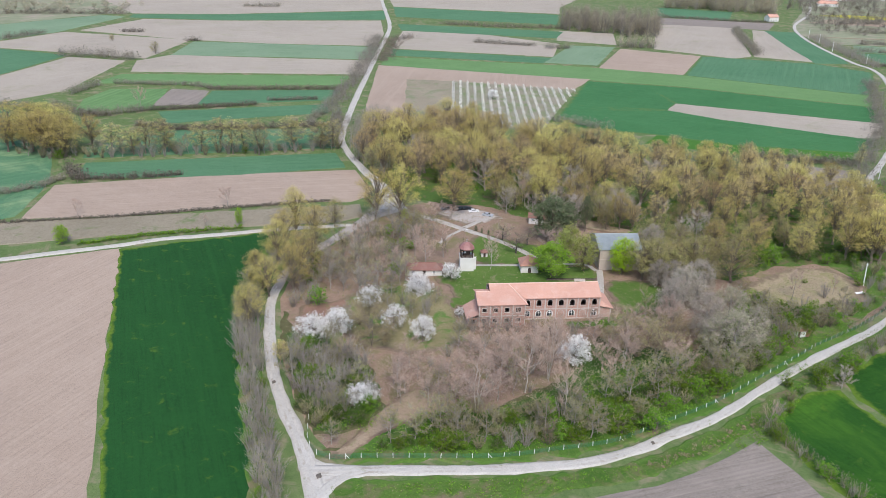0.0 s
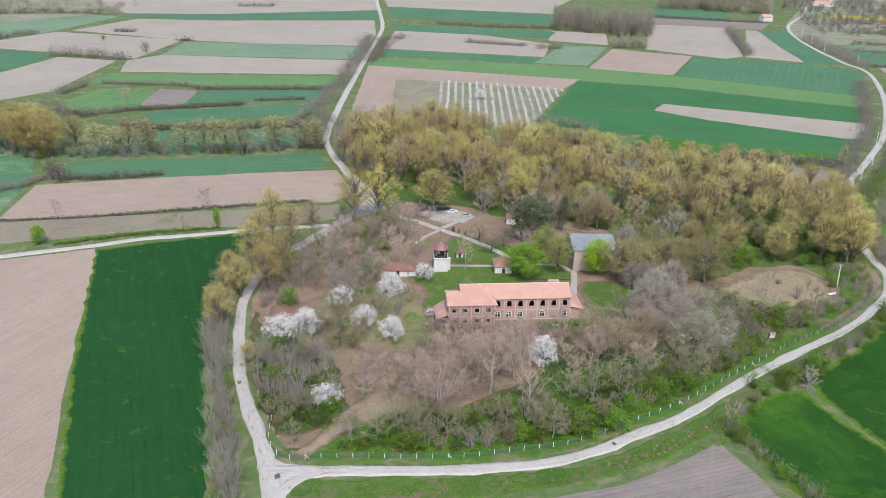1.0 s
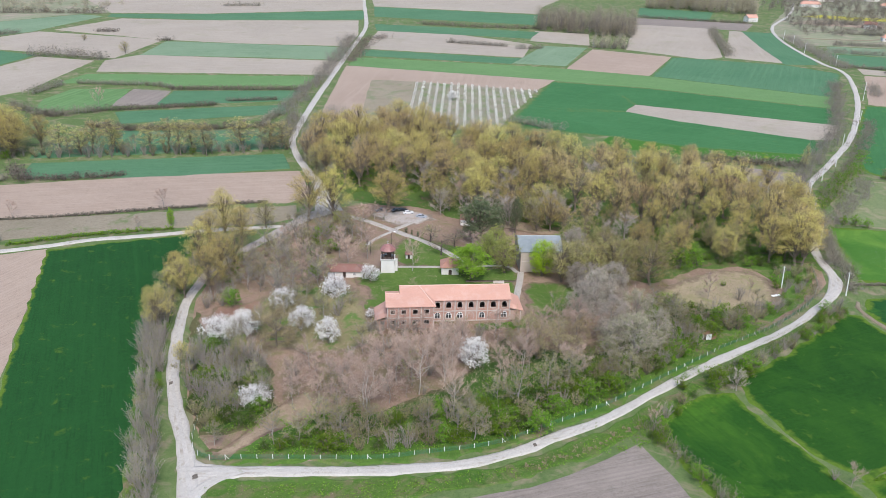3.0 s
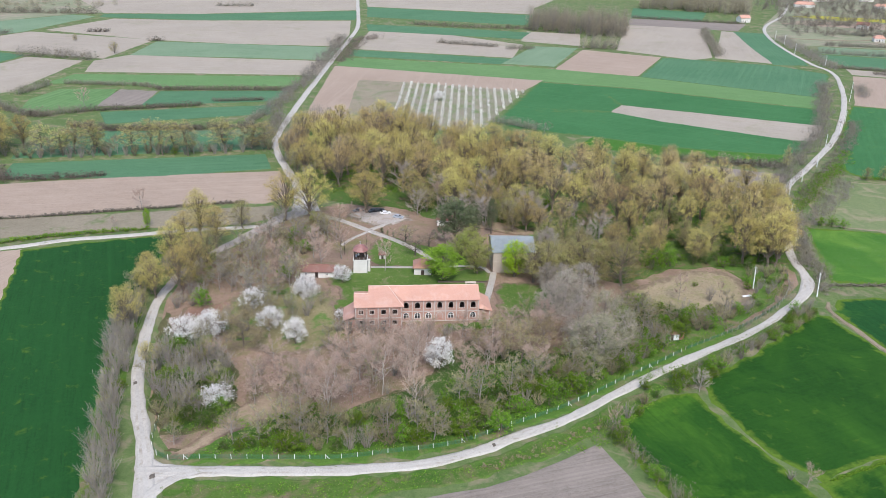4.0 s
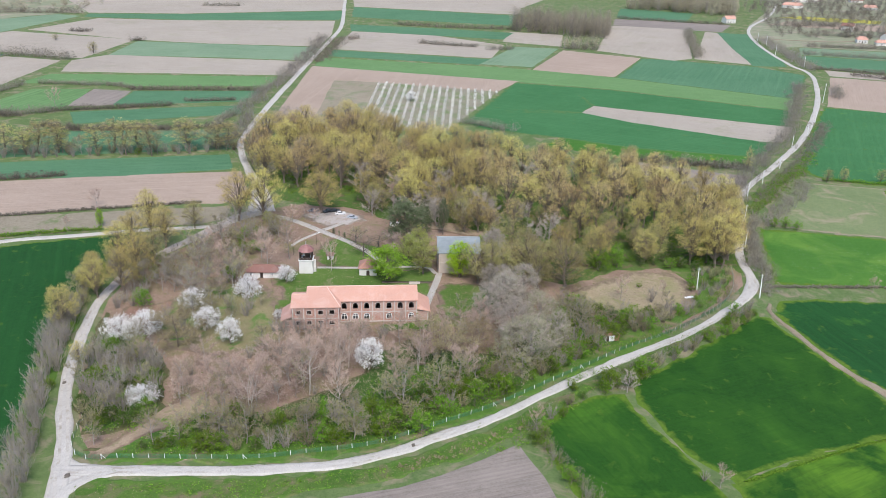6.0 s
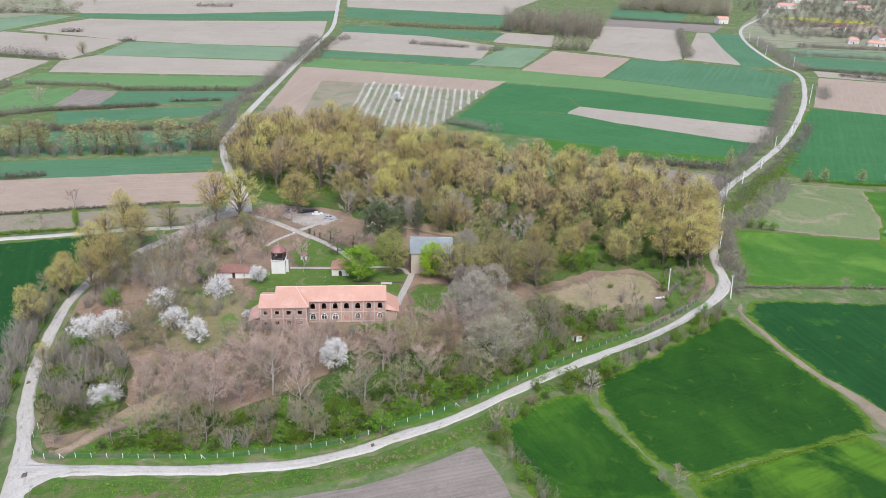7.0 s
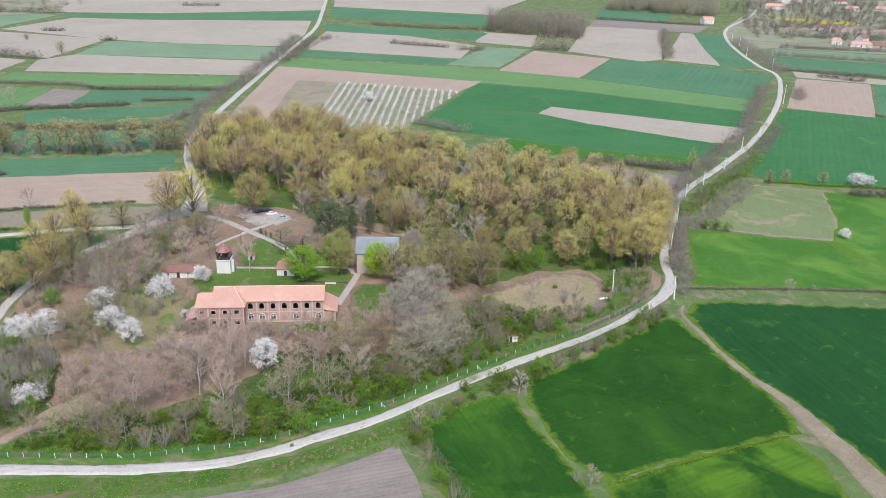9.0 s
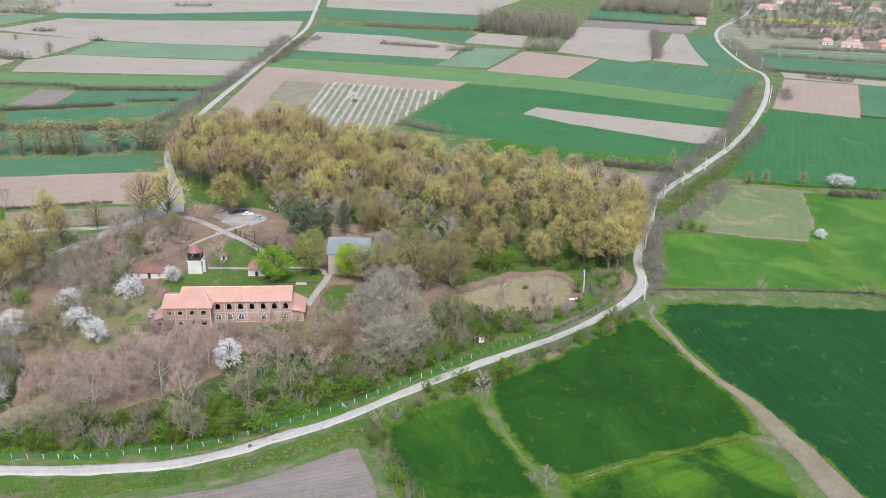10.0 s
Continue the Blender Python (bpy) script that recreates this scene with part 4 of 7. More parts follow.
kind("brown_budding_tree", "broad bushy tree with brownish opening buds", "tree", "budding trees", 9.0, (54, 55), 9, 4.8, 17, 6, 1200, 1.1, 0.034, 3600, 0.12, [M_BARK, M_TWIG, M_BROWNBUD], maker=limbed, fork=0.08, rise=0.6, girth=0.009)
kind("green_shrub", "leafy bright green shrub by the fence", "shrub", "green shrubs by the fence", 4.0, (61, 62, 63), 4.0, 2.3, 0.2, 17, 0.9, 54, 0.145, 8, 0.035, [M_BARK, M_TWIG, M_BUSHLEAF], stems=3, low=-0.95, boughs=1)
kind("dark_shrub", "dark green dense shrub in the thicket", "shrub", "green shrubs by the fence", 4.0, (64, 65), 4.0, 2.3, 0.2, 15, 0.9, 52, 0.145, 10, 0.035, [M_BARK, M_TWIG, M_DARKLEAF], stems=3, low=-0.95, boughs=1)
kind("bare_shrub", "leafless grey-brown shrub with many stems", "shrub", "bare shrubs", 4.5, (71, 72, 73), 4.5, 1.9, 20, 20, 0.036, 8, 0.09, [M_PALEBARK, M_GREYTWIG, M_BUDLEAF], maker=coppice)
kind("olive_shrub", "thin shrub with olive-green opening buds", "shrub", "bare shrubs", 4.5, (74, 75), 4.5, 2.1, 18, 14, 0.034, 56, 0.11, [M_BARK, M_GREYTWIG, M_BUDLEAF], maker=coppice)
kind("blossom_tree", "fruit tree covered in white blossom", "tree", "white blossom trees", 6.0, (81, 82, 83), 6.0, 3.5, 0.7, 40, 0.95, 116, 0.1, 8, 0.035, [M_BARK, M_TWIG, M_BLOSSOM], low=-0.7, spray=0.6, boughs=1)
kind("weeping_blossom_tree", "weeping fruit tree with hanging white blossom", "tree", "white blossom trees", 5.5, (84,), 5.5, 3.4, 0.5, 44, 0.85, 84, 0.115, 8, 0.035, [M_BARK, M_TWIG, M_BLOSSOM], low=-0.7, boughs=1, droop=2.2, long=1.5)
kind("chestnut_tree", "bright green leafy broad tree", "tree", "bright green trees", 10.0, (91, 92), 10, 4.3, 0.6, 54, 1.25, 110, 0.17, 8, 0.05, [M_BARK, M_TWIG, M_LIMELEAF], low=-0.85, boughs=1)
kind("maple_tree", "lemon-green flowering maple beside the church", "tree", "bright green trees", 10.0, (93,), 10, 3.4, 0.6, 46, 1.15, 120, 0.15, 8, 0.05, [M_BARK, M_TWIG, M_MAPLELEAF], low=-0.85, boughs=1)
kind("linden_tree", "yellowish green young linden tree", "tree", "bright green trees", 10.0, (95, 96), 10, 3.8, 0.8, 42, 1.3, 84, 0.17, 16, 0.045, [M_BARK, M_TWIG, M_LINDENLEAF], low=-0.8, boughs=1)
kind("poplar_tree", "slim roadside tree with thin yellow-green leaves", "tree", "tree row behind the strip field", 12.0, (101, 102, 103), 12, 3.0, 2.6, 40, 1.05, 44, 0.14, 26, 0.04, [M_BARK, M_TWIG, M_POPLARLEAF], limb=0.2, low=-0.95, boughs=1, girth=0.008)
kind("pine_tree", "dark green pine with dense needles", "tree", "pines", 13.0, (111, 112), 13, 3.9, 1.2, 46, 1.35, 120, 0.15, 8, 0.05, [M_BARK, M_TWIG, M_PINELEAF], low=-0.8, long=1.6, boughs=1)
kind("cypress", "small dark clipped cypress beside the path", "shrub", "cypresses by the path", 2.4, (115,), 2.4, 0.55, 0.1, 16, 0.4, 40, 0.09, 4, 0.02, [M_BARK, M_TWIG, M_PINELEAF], low=-0.95, boughs=1, limb=0.2)
kind("plum_tree", "dark-barked bare fruit tree with spreading limbs", "tree", "bare fruit trees by the path", 6.0, (121, 122), 6, 4.0, 12, 6, 900, 0.9, 0.034, 500, 0.085, [M_DARKBARK, M_TWIG, M_BUDLEAF], maker=limbed, fork=0.28, rise=0.55, girth=0.03)
RNG = np.random.default_rng(5)


def plant(name, x, y, high=None, wide=None):
    """One tree or shrub of a kind, with its own size and turn."""
    label, category, group, meshes, size = KINDS[name]
    wood, crown = meshes[int(RNG.integers(len(meshes)))]
    high = high or size * RNG.uniform(0.85, 1.15)
    s = high / size
    w = (wide or 1.0) * s * RNG.uniform(0.92, 1.08)
    ob = new(name)
    ob.matrix_basis = pose(x, y, 0, 0, 0, RNG.uniform(0, 360)) @ Matrix.Diagonal((w, w, s, 1))
    tagged(ob, label, category, group)
    part("trunk", wood, None, ob)
    part("crown", crown, None, ob)
    return ob


def scatter(poly, gap, mix, keep=None, tries=30, most=400):
    """Plants a mix of kinds over an outline, none nearer than gap to another of this call."""
    xs, ys = [p[0] for p in poly], [p[1] for p in poly]
    area = (max(xs) - min(xs)) * (max(ys) - min(ys))
    done = []
    names = [m[0] for m in mix]
    weight = np.array([m[1] for m in mix], float)
    for _ in range(int(area / gap**2 * tries / 4)):
        x, y = RNG.uniform(min(xs), max(xs)), RNG.uniform(min(ys), max(ys))
        if not inside(x, y, poly) or any((x - a) ** 2 + (y - b) ** 2 < gap * gap for a, b in done):
            continue
        if keep and any((x - a) ** 2 + (y - b) ** 2 < r * r for a, b, r in keep):
            continue
        done.append((x, y))
        i = int(RNG.choice(len(names), p=weight / weight.sum()))
        lo, hi = mix[i][2]
        plant(names[i], x, y, RNG.uniform(lo, hi))
        if len(done) >= most:
            break


# the oak wood: leafy oaks in the west, thin bronze ones over the east
scatter(corner(-38, 352, -47, 378, -43, 398, -31, 418, -11, 433, 13, 422, 34, 397, 60, 385, 62, 322, 30, 332, 6, 336, -10, 334, -26, 338),
        7.6, [("wood_oak_tree", 6, (16, 21)), ("brown_oak_tree", 2.2, (16, 20.5)), ("olive_tree", 0.8, (10, 14)), ("grey_tree", 0.5, (12, 16))])
scatter(corner(60, 385, 85, 380, 105, 374, 126, 367, 145, 347, 157, 322, 161, 300, 157, 276, 146, 270, 120, 286, 96, 300, 62, 322),
        7.8, [("wood_oak_tree", 3.6, (15, 19.5)), ("brown_oak_tree", 4.4, (15, 20)), ("olive_tree", 0.8, (10, 14)), ("grey_tree", 0.4, (11, 15))])
# oaks that overhang the road at the wood's east end
for x, y, h, w in ((149, 268, 15, 1.0), (153, 276, 17, 1.1), (156, 286, 16.5, 1.1), (159, 297, 17, 1.1), (162, 308, 16.5, 1.0), (165, 319, 16, 1.0), (165, 331, 16, 1.0), (160, 342, 16, 1.0), (152, 352, 16, 1.0), (143, 361, 16.5, 1.0), (133, 369, 16.5, 1.0)):
    plant("oak_tree" if x > 155 else "brown_oak_tree", x, y, h, w)
# the lower trees between the wood and the clearing
scatter(corner(72, 250, 82, 262, 98, 268, 110, 264, 124, 266, 140, 268, 120, 282, 95, 296, 66, 316, 44, 322, 44, 300, 62, 290, 66, 272), 7.2,
        [("olive_tree", 4, (9, 13)), ("grey_tree", 2.4, (9, 13)), ("oak_tree", 2.4, (13, 16)), ("brown_oak_tree", 1.5, (11, 15)), ("green_shrub", 1.5, (3.5, 6))])
scatter(corner(14, 322, 20, 306, 40, 302, 60, 292, 70, 300, 50, 322, 28, 334), 5.4, [("olive_tree", 2.6, (10, 15)), ("grey_tree", 4, (9, 14)), ("oak_tree", 2, (14, 18)), ("bare_tree", 1.5, (10, 14))], keep=[(31, 298, 6)])
scatter(corner(66, 264, 84, 268, 100, 272, 130, 272, 150, 272, 140, 264, 112, 268, 90, 262, 72, 256), 3.2, [("green_shrub", 4, (2.5, 5)), ("dark_shrub", 3, (2.5, 5)), ("olive_shrub", 2, (3, 5)), ("olive_tree", 1, (7, 11))])
scatter(corner(-24, 336, 6, 334, 30, 328, 58, 306, 76, 290, 100, 282, 130, 274, 152, 272, 150, 290, 110, 302, 70, 326, 30, 340, -10, 346), 3.4, [("dark_shrub", 5, (2.2, 4.4)), ("green_shrub", 2, (2.0, 4.0))], most=70)
# single trees of the park
for name, x, y, high, wide in (
        ("blossom_tree", -38.5, 199, 7.6, 1.0), ("blossom_tree", -32.5, 201.5, 8.4, 0.95), ("blossom_tree", -35.5, 199, 6.4, 0.9), ("blossom_tree", -25, 221, 6.2, 1.0), ("blossom_tree", -17, 208, 7.0, 0.95), ("blossom_tree", -8, 201, 7.2, 0.9),
        ("weeping_blossom_tree", -11, 232.5, 5.8, 1.15), ("blossom_tree", -21, 169, 5.0, 1.25), ("blossom_tree", -1, 243, 5.4, 1.05), ("blossom_tree", 33, 190, 8.6, 0.8), ("blossom_tree", 30.5, 193, 5, 0.7), ("blossom_tree", 2, 217, 3.0, 0.8),
        ("oak_tree", -58, 206, 13, 0.95), ("oak_tree", -45, 187, 6.5, 0.9), ("oak_tree", -57, 226, 13, 0.9), ("oak_tree", -50, 230, 15, 1.0), ("oak_tree", -49, 240, 15, 1.0), ("olive_tree", -48, 251, 11, 1.0),
        ("oak_tree", -60, 252, 14.5, 1.0), ("oak_tree", -58, 276, 18, 0.9), ("oak_tree", -50, 268, 15, 1.0), ("oak_tree", -60, 264, 14, 1.0), ("oak_tree", -64, 240, 9.5, 1.0), ("oak_tree", -63, 230, 8, 1.0),
        ("oak_tree", -31, 298, 19, 1.05), ("oak_tree", -22, 299, 20, 1.0), ("oak_tree", -1, 309.5, 16.5, 1.5), ("olive_tree", -46, 288, 9, 0.9),
        ("chestnut_tree", 32, 248, 9.6, 1.15), ("linden_tree", 43.5, 253.5, 10.5, 1.05), ("linden_tree", 38, 264, 8, 1.1), ("linden_tree", 41, 271, 8, 1.1), ("linden_tree", -20, 296, 4, 1.0), ("maple_tree", 56, 252, 10.2, 1.0), ("olive_tree", 62, 248, 11, 1.15), ("grey_dome_tree", 68, 262, 12, 0.9), ("grey_dome_tree", 66, 243, 8, 0.9), ("olive_tree", 72, 247, 9.5, 1.0), ("pine_tree", 35, 281, 13.8, 1.35), ("pine_tree", 49, 291, 12.0, 0.5), ("pine_tree", 42, 286, 11, 0.8),
        ("olive_tree", 91, 248, 12.5, 1.3), ("olive_tree", 67, 250, 11, 1.15), ("olive_tree", 79, 252, 12, 1.2), ("olive_tree", 82, 246, 10, 0.9),
        ("grey_dome_tree", 65, 221, 11, 1.0), ("grey_dome_tree", 70, 227, 12, 1.0), ("grey_dome_tree", 76, 233, 12, 1.0), ("mossy_dome_tree", 76, 196, 12.5, 1.3), ("mossy_dome_tree", 80, 214, 12, 1.0), ("grey_dome_tree", 72, 208, 12.5, 1.0), ("grey_dome_tree", 70, 240, 9, 0.9), ("mossy_dome_tree", 84, 204, 11, 0.9),
        ("brown_budding_tree", 55, 194, 11, 1.15), ("brown_budding_tree", 48, 201, 9.5, 1.1), ("brown_budding_tree", 62, 201, 10.5, 1.1), ("budding_tree", 44, 170, 10.5, 1.1), ("budding_tree", 52, 180, 8, 1.0),
        ("plane_tree", -13, 175, 8.5, 0.8), ("forked_plane_tree", 6.8, 166.8, 11.5, 1.3), ("plane_tree", 19, 177, 12.5, 0.95), ("plane_tree", 16, 183, 10, 0.9), ("forked_plane_tree", 25.5, 184, 11.5, 1.0), ("plane_tree", 27, 191, 10.5, 0.9), ("plane_tree", 28, 168, 11, 0.9), ("bare_tree", 0, 176, 8.5, 1.1),
        ("bare_tree", 13, 181, 9, 1.1), ("bare_tree", 9, 190, 8, 1.1), ("forked_plane_tree", 46, 190, 8, 1.1), ("brown_budding_tree", -22, 198, 11.5, 1.05), ("forked_plane_tree", -29, 189, 5.0, 1.0), ("olive_tree", -30, 191, 5.0, 0.9), ("bare_tree", 58, 184, 9, 0.9), ("plane_tree", 12.2, 252.6, 9.5, 0.75), ("bare_tree", 33, 265, 7.5, 1.2), ("plum_tree", 21.5, 267, 6.0, 1.1), ("plum_tree", 17, 279, 6.0, 1.1), ("cypress", 7.5, 287.8, 2.4, 1.0), ("cypress", 9.8, 286.2, 2.1, 1.0), ("cypress", 12.1, 284.2, 2.2, 1.0),
        ("bare_tree", -10, 254, 8, 0.9), ("bare_tree", -4, 262, 8.5, 0.9), ("bare_tree", -14, 262, 9, 0.8), ("green_shrub", -41, 222, 5.5, 1.0), ("green_shrub", -35, 176, 6.0, 0.9), ("green_shrub", -20, 243, 4.5, 1.0), ("green_shrub", 62, 177, 5.6, 1.0),
        ("green_shrub", 68, 180, 5.2, 1.0), ("green_shrub", 40, 160, 5.0, 1.1), ("green_shrub", 48, 162, 5.4, 1.0), ("green_shrub", 86, 209, 5, 0.8), ("green_shrub", 88, 222, 4.5, 1.0), ("green_shrub", 98, 218, 4, 1.0), ("green_shrub", 114, 226, 4, 1.0),
        ("green_shrub", 104, 262, 6.5, 1.1), ("green_shrub", 110, 265, 6, 1.0), ("oak_tree", 146, 268, 18, 1.15), ("oak_tree", 138, 270, 17, 1.0), ("oak_tree", 152, 276, 17, 1.0), ("green_shrub", 116, 249, 1.6, 1.0), ("bare_tree", 108, 238, 7, 0.7), ("bare_tree", 122, 241, 5, 0.6), ("bare_shrub", 118, 238, 4.5, 0.7), ("green_shrub", 44, 213, 2.6, 1.2),
        ("bare_shrub", 6, 208, 4.0, 1.2), ("bare_shrub", 9.5, 209, 4.4, 1.1), ("bare_shrub", 13, 207, 4.2, 1.2), ("bare_shrub", 16, 209, 4.0, 1.1), ("bare_tree", 11, 204, 7, 1.0), ("bare_tree", 19, 208, 6, 0.9), ("bare_shrub", 3, 209, 3.6, 1.2), ("bare_shrub", 24, 212, 3.2, 1.2), ("budding_tree", 29, 208, 4.6, 1.4), ("bare_shrub", 35, 210, 3.0, 1.3),
        ("bare_tree", 36, 270, 6, 1.1), ("bare_tree", -6, 301, 5, 1.2), ("bare_tree", -10, 297, 5.5, 1.2), ("bare_tree", -2, 300, 4, 1.2), ("green_shrub", -24, 262, 3.6, 1.0), ("green_shrub", -16, 268, 3.2, 1.0), ("olive_tree", -15, 284, 7, 0.9), ("plum_tree", 26, 275, 5.8, 1.1)):
    k = {"oak_tree": 1.1, "green_shrub": 1.15, "blossom_tree": 1.15, "pine_tree": 1.25, "grey_dome_tree": 1.2, "mossy_dome_tree": 1.2, "weeping_blossom_tree": 1.15, "brown_budding_tree": 1.05, "cypress": 1.0, "plum_tree": 1.05}.get(name, 1.32)
    plant(name, x, y, high * k, wide)
# shrubs inside the fence, by the south road
scatter(corner(-28, 152, -18, 151, 0, 152, 13, 153, 25, 156, 38, 160, 51, 168, 65, 177, 81, 191, 98, 207, 92, 208, 74, 194, 60, 186, 44, 176, 28, 170, 10, 166, -8, 166, -16, 158), 2.1,
        [("green_shrub", 4.4, (2.4, 5.6)), ("dark_shrub", 3.2, (2.2, 4.6)), ("olive_shrub", 2.8, (3.4, 6.0)), ("bare_shrub", 1.3, (3.8, 6.2)), ("budding_tree", 2.2, (6.5, 10.5))], keep=[(-23, 149, 4.0), (-20.5, 152.5, 4.0), (-17, 156.5, 4.4), (-13, 160, 4.6), (-9, 164, 5), (-4, 168, 5)])
scatter(corner(-32, 158, -20, 160, -18, 172, -22, 184, -32, 197, -43, 200, -41, 180), 2.2, [("bare_shrub", 4.4, (4.7, 7.6)), ("green_shrub", 1.6, (3.4, 6.1)), ("dark_shrub", 2.6, (3.0, 5.0)), ("olive_shrub", 1.6, (4, 6)), ("budding_tree", 0.8, (6.8, 10.0))], keep=[(-20.5, 152.5, 4.0), (-17, 156.5, 4.4), (-13, 160, 4.6), (-15, 166, 3.5)])
scatter(corner(82, 192, 98, 208, 118, 222, 134, 236, 128, 234, 112, 228, 96, 232, 86, 226, 84, 206), 2.4, [("bare_shrub", 2.4, (3.4, 6.4)), ("olive_shrub", 2.4, (3, 5.4)), ("green_shrub", 2.6, (2.5, 5.0)), ("dark_shrub", 2.4, (2.2, 4.6)), ("budding_tree", 2.0, (5, 8.5))], keep=[(101.5, 207, 4.6), (105, 211, 2.5)])
scatter(corner(132, 240, 146, 250, 150, 262, 140, 264, 134, 254), 3.2, [("bare_shrub", 4, (2.7, 5.4)), ("olive_shrub", 3, (2.7, 4.9)), ("green_shrub", 1.5, (2.2, 3.6))])
# green thicket below the grey trees
scatter(corner(52, 176, 66, 184, 82, 198, 92, 216, 96, 230, 88, 232, 84, 214, 70, 196, 56, 186), 2.6, [("green_shrub", 3.6, (3.2, 6.0)), ("dark_shrub", 2.8, (3.0, 5.2)), ("bare_shrub", 1.0, (4, 6.4)), ("olive_shrub", 2.0, (4, 6)), ("budding_tree", 1.8, (6, 10))], keep=[(76, 196, 4), (99, 214, 5)])
# bare trees over the leaf litter
scatter(corner(-12, 166, 26, 174, 46, 182, 56, 206, 40, 209, 14, 203, -4, 194, -16, 184), 4.4, [("bare_tree", 6, (5.5, 9.5)), ("bare_shrub", 3, (3, 5)), ("budding_tree", 1, (6.8, 10.8))], keep=[(33, 190, 6.5), (34, 182, 5)])
scatter(corner(-40, 232, -22, 224, -14, 238, -20, 262, -8, 278, -16, 292, -30, 288, -42, 264), 3.6, [("grey_bare_tree", 3.0, (6.8, 11)), ("bare_tree", 1.2, (6, 9)), ("bare_shrub", 1.6, (3.4, 5.4)), ("olive_shrub", 2, (3.4, 5.6)), ("budding_tree", 2.6, (6.8, 10.8)), ("grey_tree", 0.8, (7, 10)), ("green_shrub", 0.8, (3.0, 5.0))])
scatter(corner(-40, 204, -24, 206, -8, 214, -4, 226, -20, 224, -32, 218), 4.0, [("bare_shrub", 2, (3.6, 5.4)), ("olive_shrub", 2, (3.4, 5.2)), ("budding_tree", 1.6, (5.5, 8.0))])
scatter(corner(52, 206, 62, 206, 64, 216, 56, 220, 50, 214), 4.0, [("bare_tree", 3, (6.8, 10.8)), ("budding_tree", 2, (6.8, 9.5))])
# brush west of the road
scatter(corner(-66, 262, -59, 262, -58.5, 236, -59, 216, -63, 210, -66, 228), 3.4, [("bare_shrub", 4, (3.5, 6)), ("green_shrub", 2, (2.5, 4.5)), ("olive_tree", 2, (6, 9)), ("budding_tree", 2, (6, 9))])
scatter(corner(-52, 256, -44, 262, -40, 246, -44, 222, -50, 214, -51, 236), 3.6, [("bare_shrub", 4, (3.5, 6)), ("green_shrub", 2, (2.5, 4.5)), ("budding_tree", 3, (6, 9))])
scatter(corner(-63, 214, -58.5, 216, -46, 172, -36.5, 143, -31, 124, -35, 124, -41, 142, -50, 168, -60, 200), 2.3, [("bare_shrub", 8, (4.4, 7.2)), ("green_shrub", 0.9, (2.2, 3.8))])
scatter(corner(72, 160, 84, 176, 100, 190, 104, 187, 92, 182, 80, 168, 76, 158), 3.0, [("green_shrub", 3, (2.0, 3.8)), ("dark_shrub", 1.5, (2.0, 3.2)), ("bare_shrub", 3, (2.5, 4.5)), ("olive_shrub", 2, (2.2, 4.0))])
scatter(corner(104, 192, 120, 206, 136, 222, 148, 235, 150, 232, 138, 219, 124, 207, 108, 194), 2.2, [("green_shrub", 2.8, (2.0, 3.8)), ("bare_shrub", 3.4, (2.4, 4.8)), ("olive_shrub", 3, (2.2, 4.2))])
# brush between the road and the east fields
for x, y in ((103, 188), (106, 191), (113, 199), (110, 196), (118, 204), (124, 209), (140, 228), (143, 232), (97, 185), (87, 184), (76, 160), (79, 154), (82, 147), (85, 141), (78, 163)):
    plant("green_shrub" if RNG.random() < 0.55 else "bare_shrub", x, y, RNG.uniform(2.2, 4.2))
plant("bare_tree", 76, 165, 7, 0.7)
plant("grey_tree", 101, 184, 6.5, 1.0)
plant("green_shrub", 96.5, 186.5, 5.5, 1.2)
plant("green_shrub", 107.5, 194, 4.8, 1.3)
plant("bare_tree", 115, 147, 5.5, 1.0)
plant("bare_shrub", 112, 149, 2.5, 1.2)
plant("bare_tree", 194, 251, 6, 0.8)
for x, y, h in ((229, 253, 4.5), (234, 254, 5), (238, 252, 5), (204, 255, 2.4)):
    plant("budding_tree", x, y, h, 1.3)
for name, x, y, h, w in (("poplar_tree", 194, 387, 13, 0.8), ("olive_tree", 228, 375, 7, 0.8), ("olive_tree", 236, 376, 7.5, 0.8), ("olive_tree", 254, 377, 7, 0.8), ("blossom_tree", 269, 375, 7, 1.1), ("blossom_tree", 274, 375, 6, 1.0), ("blossom_tree", 235, 306, 4.5, 1.0),
                         ("green_shrub", 182, 312, 4, 1.0), ("green_shrub", 186, 311, 4.5, 1.0), ("green_shrub", 190, 309, 4, 1.0), ("bare_tree", -92, 307, 8, 1.0), ("bare_tree", -146, 292, 6.5, 0.9), ("bare_tree", -94, 285, 4.5, 0.8), ("chestnut_tree", -82, 287, 7, 0.6),
                         ("chestnut_tree", -139, 264, 7, 1.0), ("bare_tree", -190, 476, 11, 0.9), ("olive_tree", -247, 660, 10, 1.0), ("olive_tree", -306, 719, 6, 1.0)):
    plant(name, x, y, h, w)
# the tree row and the grove at its end
for x, y in ((-166, 376), (-152, 373), (-145, 378), (-124, 384), (-118, 388), (-110, 385), (-105, 389), (-84, 389), (-64, 397), (-139, 379), (-99, 386), (-158, 377), (-70, 395)):
    plant("poplar_tree", x + RNG.normal() * 1.5, y + RNG.normal() * 2, RNG.uniform(13, 18), RNG.uniform(1.25, 2.0))
for x, y in ((-211, 380), (-205, 376), (-198, 372), (-192, 369), (-186, 369), (-204, 390), (-196, 386), (-212, 392), (-219, 384), (-190, 380), (-201, 381), (-216, 374)):
    plant("oak_tree", x, y, RNG.uniform(17, 22), 1.25)
plant("oak_tree", -180, 385, 17, 1.0)
